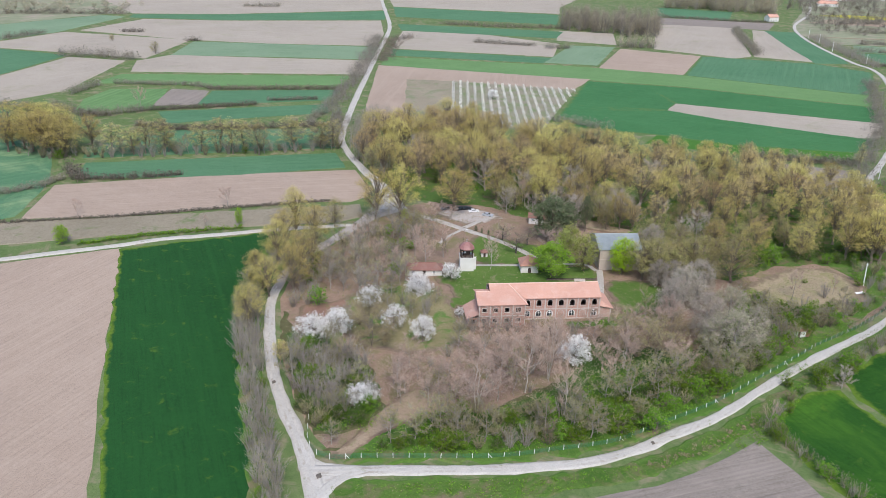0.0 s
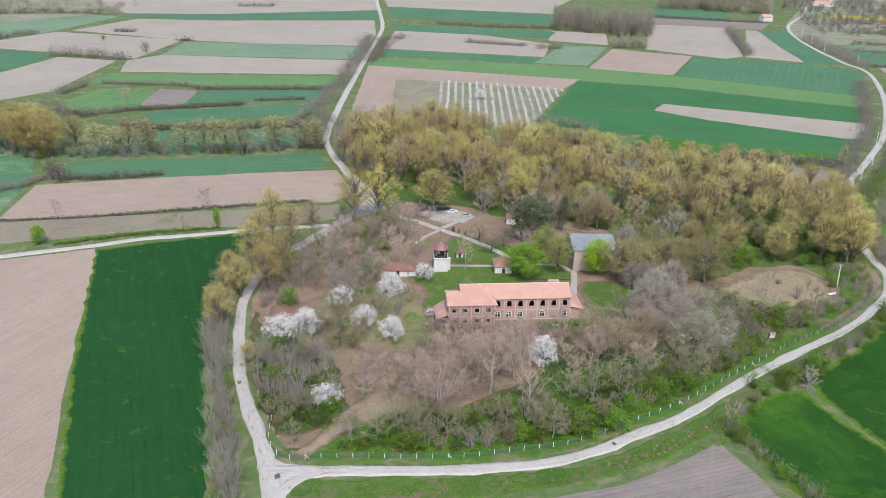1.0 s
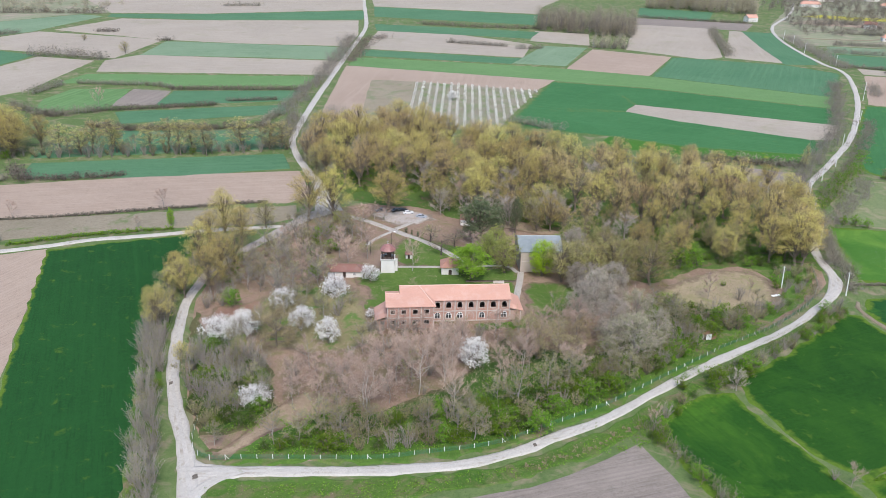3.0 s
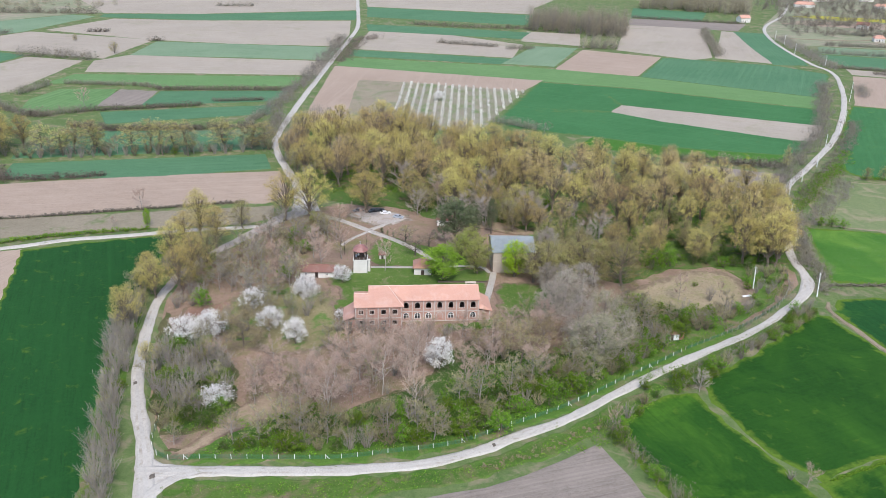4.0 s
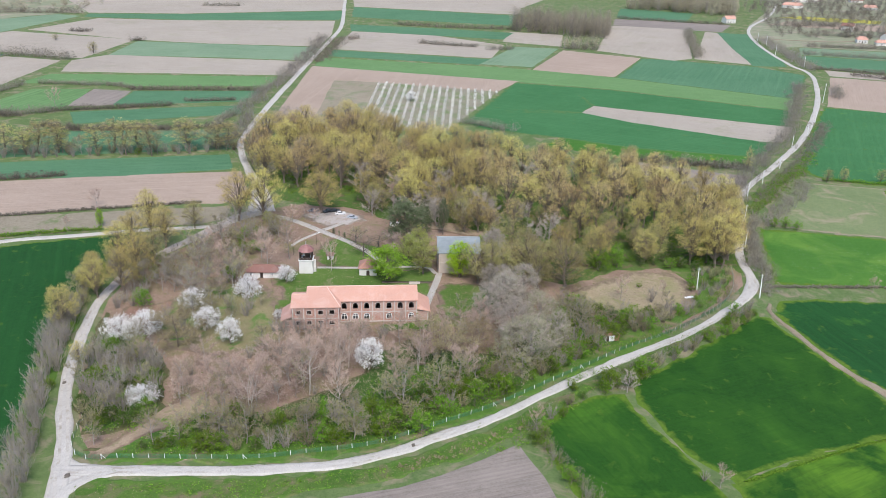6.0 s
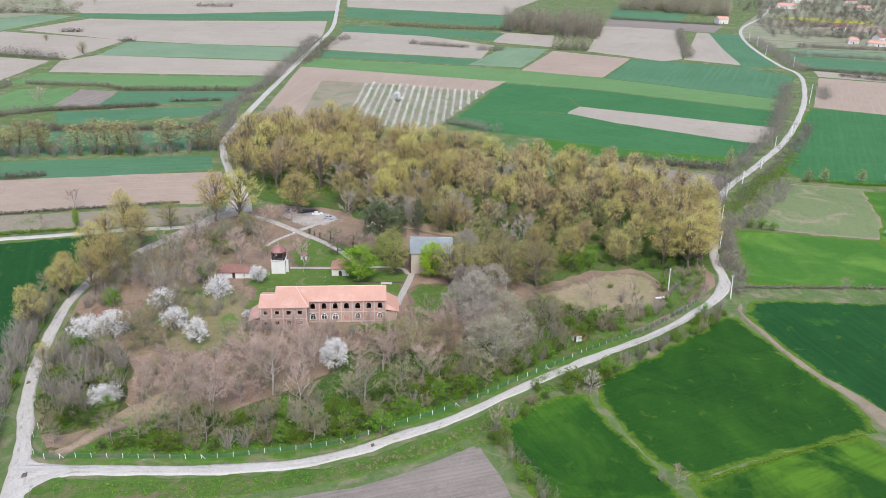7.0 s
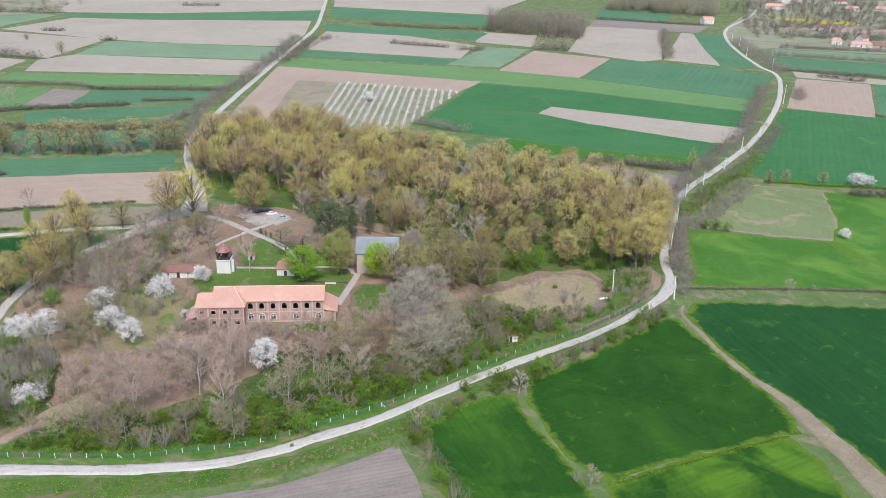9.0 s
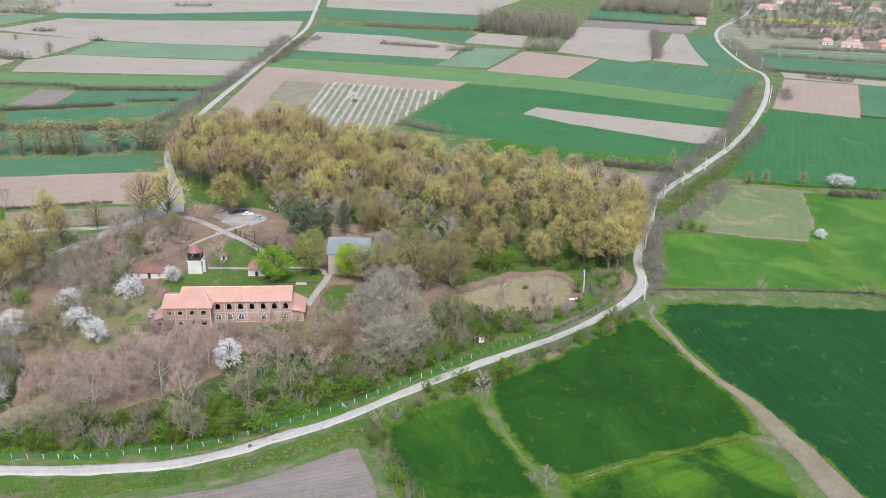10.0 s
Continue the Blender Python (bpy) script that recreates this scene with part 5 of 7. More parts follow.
scatter(corner(-215, 372, -190, 362, -180, 372, -175, 366, -60, 392, -60, 399, -180, 376), 4.0, [("bare_shrub", 5, (3.5, 7.5)), ("olive_shrub", 3, (3.5, 6.5)), ("green_shrub", 0.6, (2.7, 4.7)), ("budding_tree", 2.0, (7, 11))], most=120)

# ---- building materials ----


def brick_mat():
    m, n, l, p = links_of("red_brick_wall")
    co = n.new("ShaderNodeTexCoord").outputs["Object"]
    mp = n.new("ShaderNodeMapping")
    mp.inputs["Rotation"].default_value = (radians(90), 0, 0)
    l.new(co, mp.inputs["Vector"])
    b = n.new("ShaderNodeTexBrick")
    b.inputs["Scale"].default_value = 1.0
    b.inputs["Brick Width"].default_value, b.inputs["Row Height"].default_value = 0.25, 0.1
    b.inputs["Mortar Size"].default_value = 0.012
    b.inputs["Color1"].default_value, b.inputs["Color2"].default_value = (0.36, 0.155, 0.115, 1), (0.47, 0.235, 0.175, 1)
    b.inputs["Mortar"].default_value = (0.45, 0.38, 0.33, 1)
    l.new(mp.outputs[0], b.inputs["Vector"])
    st = noise_node(n, l, co, 0.35, 5, 0.6, 0.5)
    col = mix_node(n, l, map_range(n, l, st.outputs[0], 0.42, 0.68, 0, 0.75), b.outputs["Color"], (0.48, 0.37, 0.32))
    l.new(col, p.inputs["Base Color"])
    p.inputs["Roughness"].default_value = 0.9
    bump_node(n, l, b.outputs["Fac"], -0.3, 0.01, p)
    return m


def tile_mat(name, a, b, stain):
    """Clay tiles: courses across the fall and columns along it, with weathered blotches."""
    m, n, l, p = links_of(name)
    co = n.new("ShaderNodeTexCoord").outputs["Object"]
    w1, w2 = n.new("ShaderNodeTexWave"), n.new("ShaderNodeTexWave")
    for w, d, s in ((w1, 'Y', 0.314 / 0.34), (w2, 'X', 0.314 / 0.24)):
        w.bands_direction, w.wave_profile = d, 'SAW' if d == 'Y' else 'SIN'
        w.inputs["Scale"].default_value = s
        w.inputs["Distortion"].default_value = 0.15
        l.new(co, w.inputs["Vector"])
    n1, n2 = noise_node(n, l, co, 3.5, 4, 0.7), noise_node(n, l, co, 0.35, 5, 0.6, 0.6)
    col = mix_node(n, l, n1.outputs[0], a, b)
    col = mix_node(n, l, map_range(n, l, n2.outputs[0], 0.5, 0.75, 0, 0.6), col, stain)
    col = mix_node(n, l, map_range(n, l, w1.outputs["Fac"], 0, 0.35, 0.35, 0), col, tuple(c * 0.5 for c in a))
    l.new(col, p.inputs["Base Color"])
    p.inputs["Roughness"].default_value = 0.85
    add = n.new("ShaderNodeMath")
    l.new(w1.outputs["Fac"], add.inputs[0])
    l.new(w2.outputs["Fac"], add.inputs[1])
    bump_node(n, l, add.outputs[0], 0.6, 0.05, p)
    return m


M_BRICK = brick_mat()
M_TILE = tile_mat("orange_clay_tiles", (0.5, 0.265, 0.195), (0.6, 0.355, 0.275), (0.6, 0.42, 0.35))
M_DULLTILE = tile_mat("dull_pink_tiles", (0.42, 0.235, 0.185), (0.52, 0.32, 0.26), (0.5, 0.36, 0.31))
M_OLDTILE = tile_mat("old_brown_tiles", (0.19, 0.09, 0.07), (0.29, 0.15, 0.12), (0.27, 0.19, 0.16))
M_MIDTILE = tile_mat("weathered_tiles", (0.34, 0.17, 0.125), (0.44, 0.24, 0.185), (0.4, 0.28, 0.23))
M_REDSHEET = plain("painted_red_sheet", (0.17, 0.06, 0.055), (0.36, 0.19, 0.17), 1.5, 0.55, 0.2)
M_GREYSHEET = plain("grey_roof_sheet", (0.22, 0.25, 0.25), (0.34, 0.37, 0.37), 1.0, 0.5, 0.25, 0.3)
M_CONCRETE = plain("pale_concrete", (0.42, 0.36, 0.32), (0.58, 0.52, 0.47), 1.5, 0.9, 0.2)
M_WHITEWALL = plain("whitewashed_plaster", (0.56, 0.54, 0.51), (0.72, 0.7, 0.67), 0.9, 0.9, 0.15)
M_CREAM = plain("tan_plaster", (0.38, 0.32, 0.27), (0.5, 0.43, 0.37), 0.9, 0.9, 0.15)
M_WHITEPAINT = plain("white_paint", (0.74, 0.74, 0.73), (0.85, 0.85, 0.84), 2.0, 0.5, 0.05)
M_DARKWOOD = plain("dark_stained_wood", (0.03, 0.02, 0.016), (0.075, 0.05, 0.04), 3.0, 0.8, 0.3)
M_POST = plain("white_concrete_post", (0.68, 0.68, 0.66), (0.84, 0.84, 0.82), 2.0, 0.85, 0.15)
M_MESHWIRE = plain("green_coated_wire", (0.03, 0.14, 0.07), (0.06, 0.2, 0.1), 2.0, 0.6, 0.0)
# room surfaces coloured dark so that the openings look unlit
M_DARKROOM = plain("interior_coloured_unlit", (0.06, 0.05, 0.045), (0.12, 0.1, 0.09), 1.0, 0.95, 0.2)
M_RUST = plain("rusty_sheet", (0.2, 0.1, 0.06), (0.36, 0.21, 0.14), 2.0, 0.85, 0.3)
M_TYRE = plain("black_rubber", (0.015, 0.015, 0.016), (0.03, 0.03, 0.03), 5.0, 0.85, 0.1)
M_STEEL = plain("galvanised_steel", (0.4, 0.41, 0.42), (0.55, 0.56, 0.57), 3.0, 0.45, 0.1, 0.8)
M_GLASS, _n, _l, _p = links_of("window_glass")
_p.inputs["Base Color"].default_value = (0.03, 0.04, 0.045, 1)
_p.inputs["Roughness"].default_value = 0.08


def car_paint(name, c):
    m, n, l, p = links_of(name)
    p.inputs["Base Color"].default_value = (*c, 1)
    p.inputs["Metallic"].default_value, p.inputs["Roughness"].default_value = 0.2, 0.3
    p.inputs["Coat Weight"].default_value = 0.5
    return m


def box(bm, x0, x1, y0, y1, z0, z1, bevel=0.0):
    r = bmesh.ops.create_cube(bm, size=1.0, matrix=Matrix.LocRotScale(((x0 + x1) / 2, (y0 + y1) / 2, (z0 + z1) / 2), None, (x1 - x0, y1 - y0, z1 - z0)))
    if bevel:
        bmesh.ops.bevel(bm, geom=list({e for v in r["verts"] for e in v.link_edges}), offset=bevel, segments=1, affect='EDGES')
    return bm


def cuboid(*args, **kw):
    return box(bmesh.new(), *args, **kw)


def rod(path, radii, sides=8):
    v, f = tube(path, radii, sides)
    bm = bmesh.new()
    vs = [bm.verts.new(p) for p in v]
    for q in f:
        bm.faces.new([vs[i] for i in q])
    n = len(path)
    bm.faces.new([vs[i] for i in range(sides)][::-1])
    bm.faces.new([vs[(n - 1) * sides + i] for i in range(sides)])
    bmesh.ops.recalc_face_normals(bm, faces=bm.faces)
    return bm


def shell(polys, thick):
    """Roof planes as slabs of some thickness."""
    bm = bmesh.new()
    for p in polys:
        bm.faces.new([bm.verts.new(v) for v in p])
    bmesh.ops.remove_doubles(bm, verts=bm.verts, dist=0.002)
    bmesh.ops.recalc_face_normals(bm, faces=bm.faces)
    top = list(bm.faces)
    ext = bmesh.ops.extrude_face_region(bm, geom=top, use_keep_orig=True)
    for v in [g for g in ext["geom"] if isinstance(g, bmesh.types.BMVert)]:
        v.co.z -= thick
    bmesh.ops.recalc_face_normals(bm, faces=bm.faces)
    return bm


def arch_line(cx, w, z0, z1, arched):
    """An opening's outline from its lower left, over the top, to its lower right."""
    pts = [(cx - w / 2, z0)]
    if arched:
        zs = z1 - w / 2
        pts += [(cx - w / 2 * math.cos(t * math.pi / 10), zs + w / 2 * math.sin(t * math.pi / 10)) for t in range(11)]
    else:
        pts += [(cx - w / 2, z1), (cx + w / 2, z1)]
    return pts + [(cx + w / 2, z0)]


def pierced(x0, x1, z0, z1, holes, thick):
    """A wall in the xz plane (outside at y=0, inside at y=thick) with openings through it. holes: (centre, width, sill, head, arched)."""
    bm = bmesh.new()

    def prism(pts):
        a, b = [bm.verts.new((x, 0, z)) for x, z in pts], [bm.verts.new((x, thick, z)) for x, z in pts]
        bm.faces.new(a)
        bm.faces.new(b[::-1])
        for i in range(len(pts)):
            j = (i + 1) % len(pts)
            bm.faces.new((a[j], a[i], b[i], b[j]))
    edge = x0
    for cx, w, s, h, arched in sorted(holes):
        l, r = cx - w / 2, cx + w / 2
        if l > edge:
            prism([(edge, z0), (l, z0), (l, z1), (edge, z1)])
        if s > z0:
            prism([(l, z0), (r, z0), (r, s), (l, s)])
        line = arch_line(cx, w, s, h, arched)[1:-1]
        if arched:
            half = len(line) // 2
            prism(line[:half + 1] + [(cx, z1), (l, z1)])
            prism(line[half:] + [(r, z1), (cx, z1)])
        elif h < z1:
            prism([(l, h), (r, h), (r, z1), (l, z1)])
        edge = r
    if edge < x1:
        prism([(edge, z0), (x1, z0), (x1, z1), (edge, z1)])
    bmesh.ops.recalc_face_normals(bm, faces=bm.faces)
    return bm


def arch_band(cx, w, z0, z1, arched, band, y0, y1):
    """A raised surround that follows an opening's outline."""
    bm = bmesh.new()
    inner, outer = arch_line(cx, w, z0, z1, arched), arch_line(cx, w + 2 * band, z0, z1 + band, arched)
    rings = []
    for (a, b), (c, d) in zip(inner, outer):
        rings.append([bm.verts.new(v) for v in ((a, y0, b), (a, y1, b), (c, y1, d), (c, y0, d))])
    for p, q in zip(rings, rings[1:]):
        for i in range(4):
            j = (i + 1) % 4
            bm.faces.new((p[i], p[j], q[j], q[i]))
    bm.faces.new(rings[0])
    bm.faces.new(rings[-1][::-1])
    bmesh.ops.recalc_face_normals(bm, faces=bm.faces)
    return bm


def window(parent, cx, w, z0, z1, arched, y, frame_mat, glazed=True, at=None, depth=0.2):
    """A window: a surround with sill, and if glazed a frame with bars and panes set back in the wall."""
    win = part("window", arch_band(cx, w, z0, z1, arched, 0.14, y - 0.05, y + 0.06), M_CONCRETE if not glazed else frame_mat, parent, "", at)
    part("sill", cuboid(cx - w / 2 - 0.15, cx + w / 2 + 0.15, y - 0.12, y + 0.1, z0 - 0.1, z0, bevel=0.02), M_CONCRETE, win)
    if glazed:
        part("window_frame", arch_band(cx, w - 0.16, z0 + 0.08, z1 - 0.08, arched, 0.08, y + depth - 0.06, y + depth), frame_mat, win, "white painted frame")
        bars = bmesh.new()
        box(bars, cx - 0.06, cx + 0.06, y + depth - 0.06, y + depth, z0, z1 - 0.05)
        zs = z1 - w / 2 if arched else z0 + (z1 - z0) * 0.6
        box(bars, cx - w / 2 + 0.05, cx + w / 2 - 0.05, y + depth - 0.062, y + depth + 0.002, zs - 0.05, zs + 0.05)
        part("glazing_bars", bars, frame_mat, win)
        pane = bmesh.new()
        line = arch_line(cx, w - 0.1, z0 + 0.04, z1 - 0.05, arched)
        a = [pane.verts.new((x, y + depth + 0.01, z)) for x, z in line]
        b = [pane.verts.new((x, y + depth + 0.025, z)) for x, z in line]
        pane.faces.new(a)
        pane.faces.new(b[::-1])
        for i in range(len(a)):
            j = (i + 1) % len(a)
            pane.faces.new((a[j], a[i], b[i], b[j]))
        bmesh.ops.recalc_face_normals(pane, faces=pane.faces)
        part("pane", pane, M_GLASS, win)
    return win


M_RIDGE = plain("pale_ridge_tiles", (0.6, 0.4, 0.32), (0.72, 0.52, 0.43), 3.0, 0.85, 0.2)


def ridge(parent, a, b, r=0.14, material=None):
    a, b = Vector(a), Vector(b)
    n = max(2, int((b - a).length / 1.5))
    part("ridge_cap", rod([a.lerp(b, i / n) + Vector((0, 0, 0.03)) for i in range(n + 1)], [r * (1 + 0.08 * (i % 2)) for i in range(n + 1)], 6), material or M_RIDGE, parent)


M_PALEBLOOM = leaf_mat("pale_bloom", (0.6, 0.58, 0.52), (0.82, 0.8, 0.74), 0.2, 0.1)
M_DEADLEAF = leaf_mat("dead_leaves", (0.24, 0.17, 0.11), (0.46, 0.37, 0.28), 0.1, 0.1)
M_TUFT = leaf_mat("grass_blades", (0.05, 0.1, 0.02), (0.17, 0.24, 0.07), 0.2, 0.1)


# ---- the brick dormitory ----
def dormitory():
    d = thing("brick_building", 20.3, 216.7, 0, 6.8, "long two-storey red brick building with orange tile roof", "building")
    H = 7.1
    bays = 7
    bw = 23.4 / bays
    up = [(bw * (i + 0.5) + 0.1, 1.45, 4.35, 6.35, True) for i in range(bays)]
    lowset = (0, 1, 2, 4, 6)
    low = [(bw * (i + 0.5) + 0.1, 1.6, 0.95, 2.85, True) for i in lowset]
    part("front_wall", pierced(0.4, 23.4, 3.35, H, up, 0.35), M_BRICK, d)
    part("front_wall", pierced(0.4, 23.4, 0.0, 3.35, low, 0.35), M_BRICK, d)
    part("plinth", cuboid(0.35, 27.2, -0.1, 0.0, -0.2, 0.35), M_CONCRETE, d)
    part("floor_band", cuboid(0.35, 23.5, -0.07, 0.0, 3.2, 3.55, bevel=0.02), M_CONCRETE, d, "pale concrete storey band")
    part("eave_band", cuboid(0.35, 23.5, -0.09, 0.0, H - 0.3, H, bevel=0.02), M_CONCRETE, d)
    for i in range(bays + 1):
        x = 0.4 + i * (23.0 / bays)
        part("pilaster", cuboid(x - 0.17, x + 0.17, -0.13, -0.0, 0.0, H, bevel=0.02), M_CONCRETE, d, "pale concrete pilaster")
    for cx, w, s, h, a in up:
        window(d, cx, w, s, h, a, 0.0, M_CONCRETE, False)
    for cx, w, s, h, a in low:
        window(d, cx, w, s, h, a, 0.0, M_WHITEPAINT, True)
    for i in (3, 5):
        cx = bw * (i + 0.5) + 0.1
        part("blind_arch", arch_band(cx, 1.7, 0.9, 2.9, True, 0.16, -0.05, 0.0), M_CONCRETE, d, "pale blind arch on the brickwork")
    # end and back walls, and the floor between the storeys
    part("back_wall", pierced(-9.0, 23.4, 0.0, H, [(-5 + 3.4 * i, 1.3, 4.3, 6.1, True) for i in range(8)], 0.35), M_BRICK, d, "", pose(0, 9.65, 0))
    part("end_wall", cuboid(23.05, 23.4, 0.36, 9.64, 0.0, H), M_BRICK, d)
    g = bmesh.new()
    va = [g.verts.new(p) for p in ((23.05, 0.0, H), (23.05, 10.0, H), (23.05, 5.0, 9.3))]
    vb = [g.verts.new(p) for p in ((23.4, 0.0, H), (23.4, 10.0, H), (23.4, 5.0, 9.3))]
    g.faces.new(va[::-1]), g.faces.new(vb)
    for i in range(3):
        g.faces.new((va[i], va[(i + 1) % 3], vb[(i + 1) % 3], vb[i]))
    bmesh.ops.recalc_face_normals(g, faces=g.faces)
    part("gable", g, M_BRICK, d)
    # unseen floor and partition added behind the windows, shade put into their colour
    part("upper_floor", cuboid(-12.8, 23.0, 0.4, 9.6, 3.2, 3.4), M_DARKROOM, d)
    part("inner_wall", cuboid(-12.8, 23.0, 3.6, 3.75, 0.0, H), M_DARKROOM, d)
    # front wing
    F = -3.8
    wide = [(-11.6, 1.25, 4.6, 5.85, False), (-8.4, 1.25, 4.6, 5.85, False), (-5.0, 1.3, 4.5, 5.95, False), (-1.7, 1.4, 4.5, 5.95, False)]
    wlow = [(-11.6, 1.25, 1.2, 2.5, False), (-8.4, 1.25, 1.2, 2.5, False), (-5.0, 1.3, 1.2, 2.5, False), (-1.7, 1.4, 1.2, 2.5, False)]
    part("wing_wall", pierced(-13.2, 0.4, 3.35, H - 0.05, wide, 0.35), M_BRICK, d, "", pose(0, F, 0))
    part("wing_wall", pierced(-13.2, 0.4, 0.0, 3.35, wlow, 0.35), M_BRICK, d, "", pose(0, F, 0))
    for cx, w, s, h, a in wide + wlow:
        window(d, cx, w, s, h, a, 0.0, M_CONCRETE, False, pose(0, F, 0))
    part("wing_side_wall", cuboid(0.05, 0.4, F + 0.36, 0.34, 0.0, H), M_BRICK, d)
    part("wing_side_wall", cuboid(-13.2, -12.85, F + 0.36, 6.0, 0.0, H), M_BRICK, d)
    part("wing_back_wall", cuboid(-13.2, -9.0, 6.0, 6.35, 0.0, H), M_BRICK, d)
    part("wing_side_wall", cuboid(-9.35, -9.0, 6.36, 9.64, 0.0, H), M_BRICK, d)
    # another added partition, coloured dark for an unlit wing
    part("inner_wall", cuboid(-12.8, 0.0, F + 2.6, F + 2.75, 0.0, H), M_DARKROOM, d)
    part("floor_band", cuboid(-13.25, 0.45, F - 0.07, F, 3.2, 3.5, bevel=0.02), M_CONCRETE, d)
    part("eave_band", cuboid(-13.25, 0.45, F - 0.09, F, H - 0.3, H - 0.02, bevel=0.02), M_CONCRETE, d)
    for x in (-13.1, -9.9, -6.6, -3.3, 0.25):
        part("pilaster", cuboid(x - 0.17, x + 0.17, F - 0.13, F, 0.0, H - 0.02, bevel=0.02), M_CONCRETE, d)
    # roofs
    e = 0.45
    sl = (9.6 - H) / (5.0 - F + e)
    zc = H + sl * (1.7 - F + e)
    A, B = (-3.5, 5.0, 9.6), (-9.4, 5.0, 9.6)
    part("roof", shell([
        [(0.9, F - e, H), A, (0.9, -e, H + 0.03)],
        [(0.9, -e, H + 0.03), A, (23.8, 5.0, 9.6), (23.8, -e, H + 0.03)],
        [(-13.7, F - e, H), (-13.7, 1.7, zc), (-9.4, 1.7, zc), B, A, (0.9, F - e, H)],
        [B, (-9.4, 10.5, H), (23.8, 10.5, H), (23.8, 5.0, 9.6), A],
        [(-13.7, 1.7, zc), (-13.7, 6.6, H), (-9.4, 6.6, H), (-9.4, 1.7, zc)]], 0.16), M_TILE, d, "orange clay tile roof")
    for a, b in ((A, (0.9, F - e, H)), (A, (23.8, 5, 9.6)), (B, A), ((-13.7, 1.7, zc), (-9.4, 1.7, zc))):
        ridge(d, a, b)
    # side annexes
    part("annex_wall", pierced(23.41, 27.0, 0.0, 3.4, [], 0.3), M_BRICK, d)
    part("annex_wall", cuboid(26.7, 27.0, 0.31, 8.6, 0.0, 3.4), M_BRICK, d)
    part("annex_wall", cuboid(23.41, 27.0, 8.61, 8.9, 0.0, 3.4), M_BRICK, d)
    for x in (23.6, 26.85):
        part("pilaster", cuboid(x - 0.17, x + 0.17, -0.13, 0.0, 0.0, 3.4, bevel=0.02), M_CONCRETE, d)
    part("annex_roof", shell([[(23.42, -0.5, 4.3), (27.6, -0.5, 3.4), (27.6, 9.3, 3.4), (23.42, 9.3, 5.6), (23.42, 1.6, 5.4)]], 0.14), M_TILE, d, "orange lean-to tile roof")
    part("annex_wall", pierced(-16.3, -13.21, 0.0, 2.7, [(-14.8, 1.1, 0.9, 2.2, False)], 0.3), M_BRICK, d, "", pose(0, F + 0.4, 0))
    part("annex_wall", cuboid(-16.3, -16.0, F + 0.71, 4.0, 0.0, 2.7), M_BRICK, d)
    part("annex_wall", cuboid(-16.3, -13.21, 4.01, 4.3, 0.0, 2.7), M_BRICK, d)
    part("annex_roof", shell([[(-16.9, F - 0.2, 2.7), (-13.22, F - 0.2, 4.1), (-13.22, 4.8, 5.0), (-16.9, 4.8, 2.7)]], 0.14), M_DULLTILE, d, "dull pinkish lean-to tile roof")
    return d


dormitory()


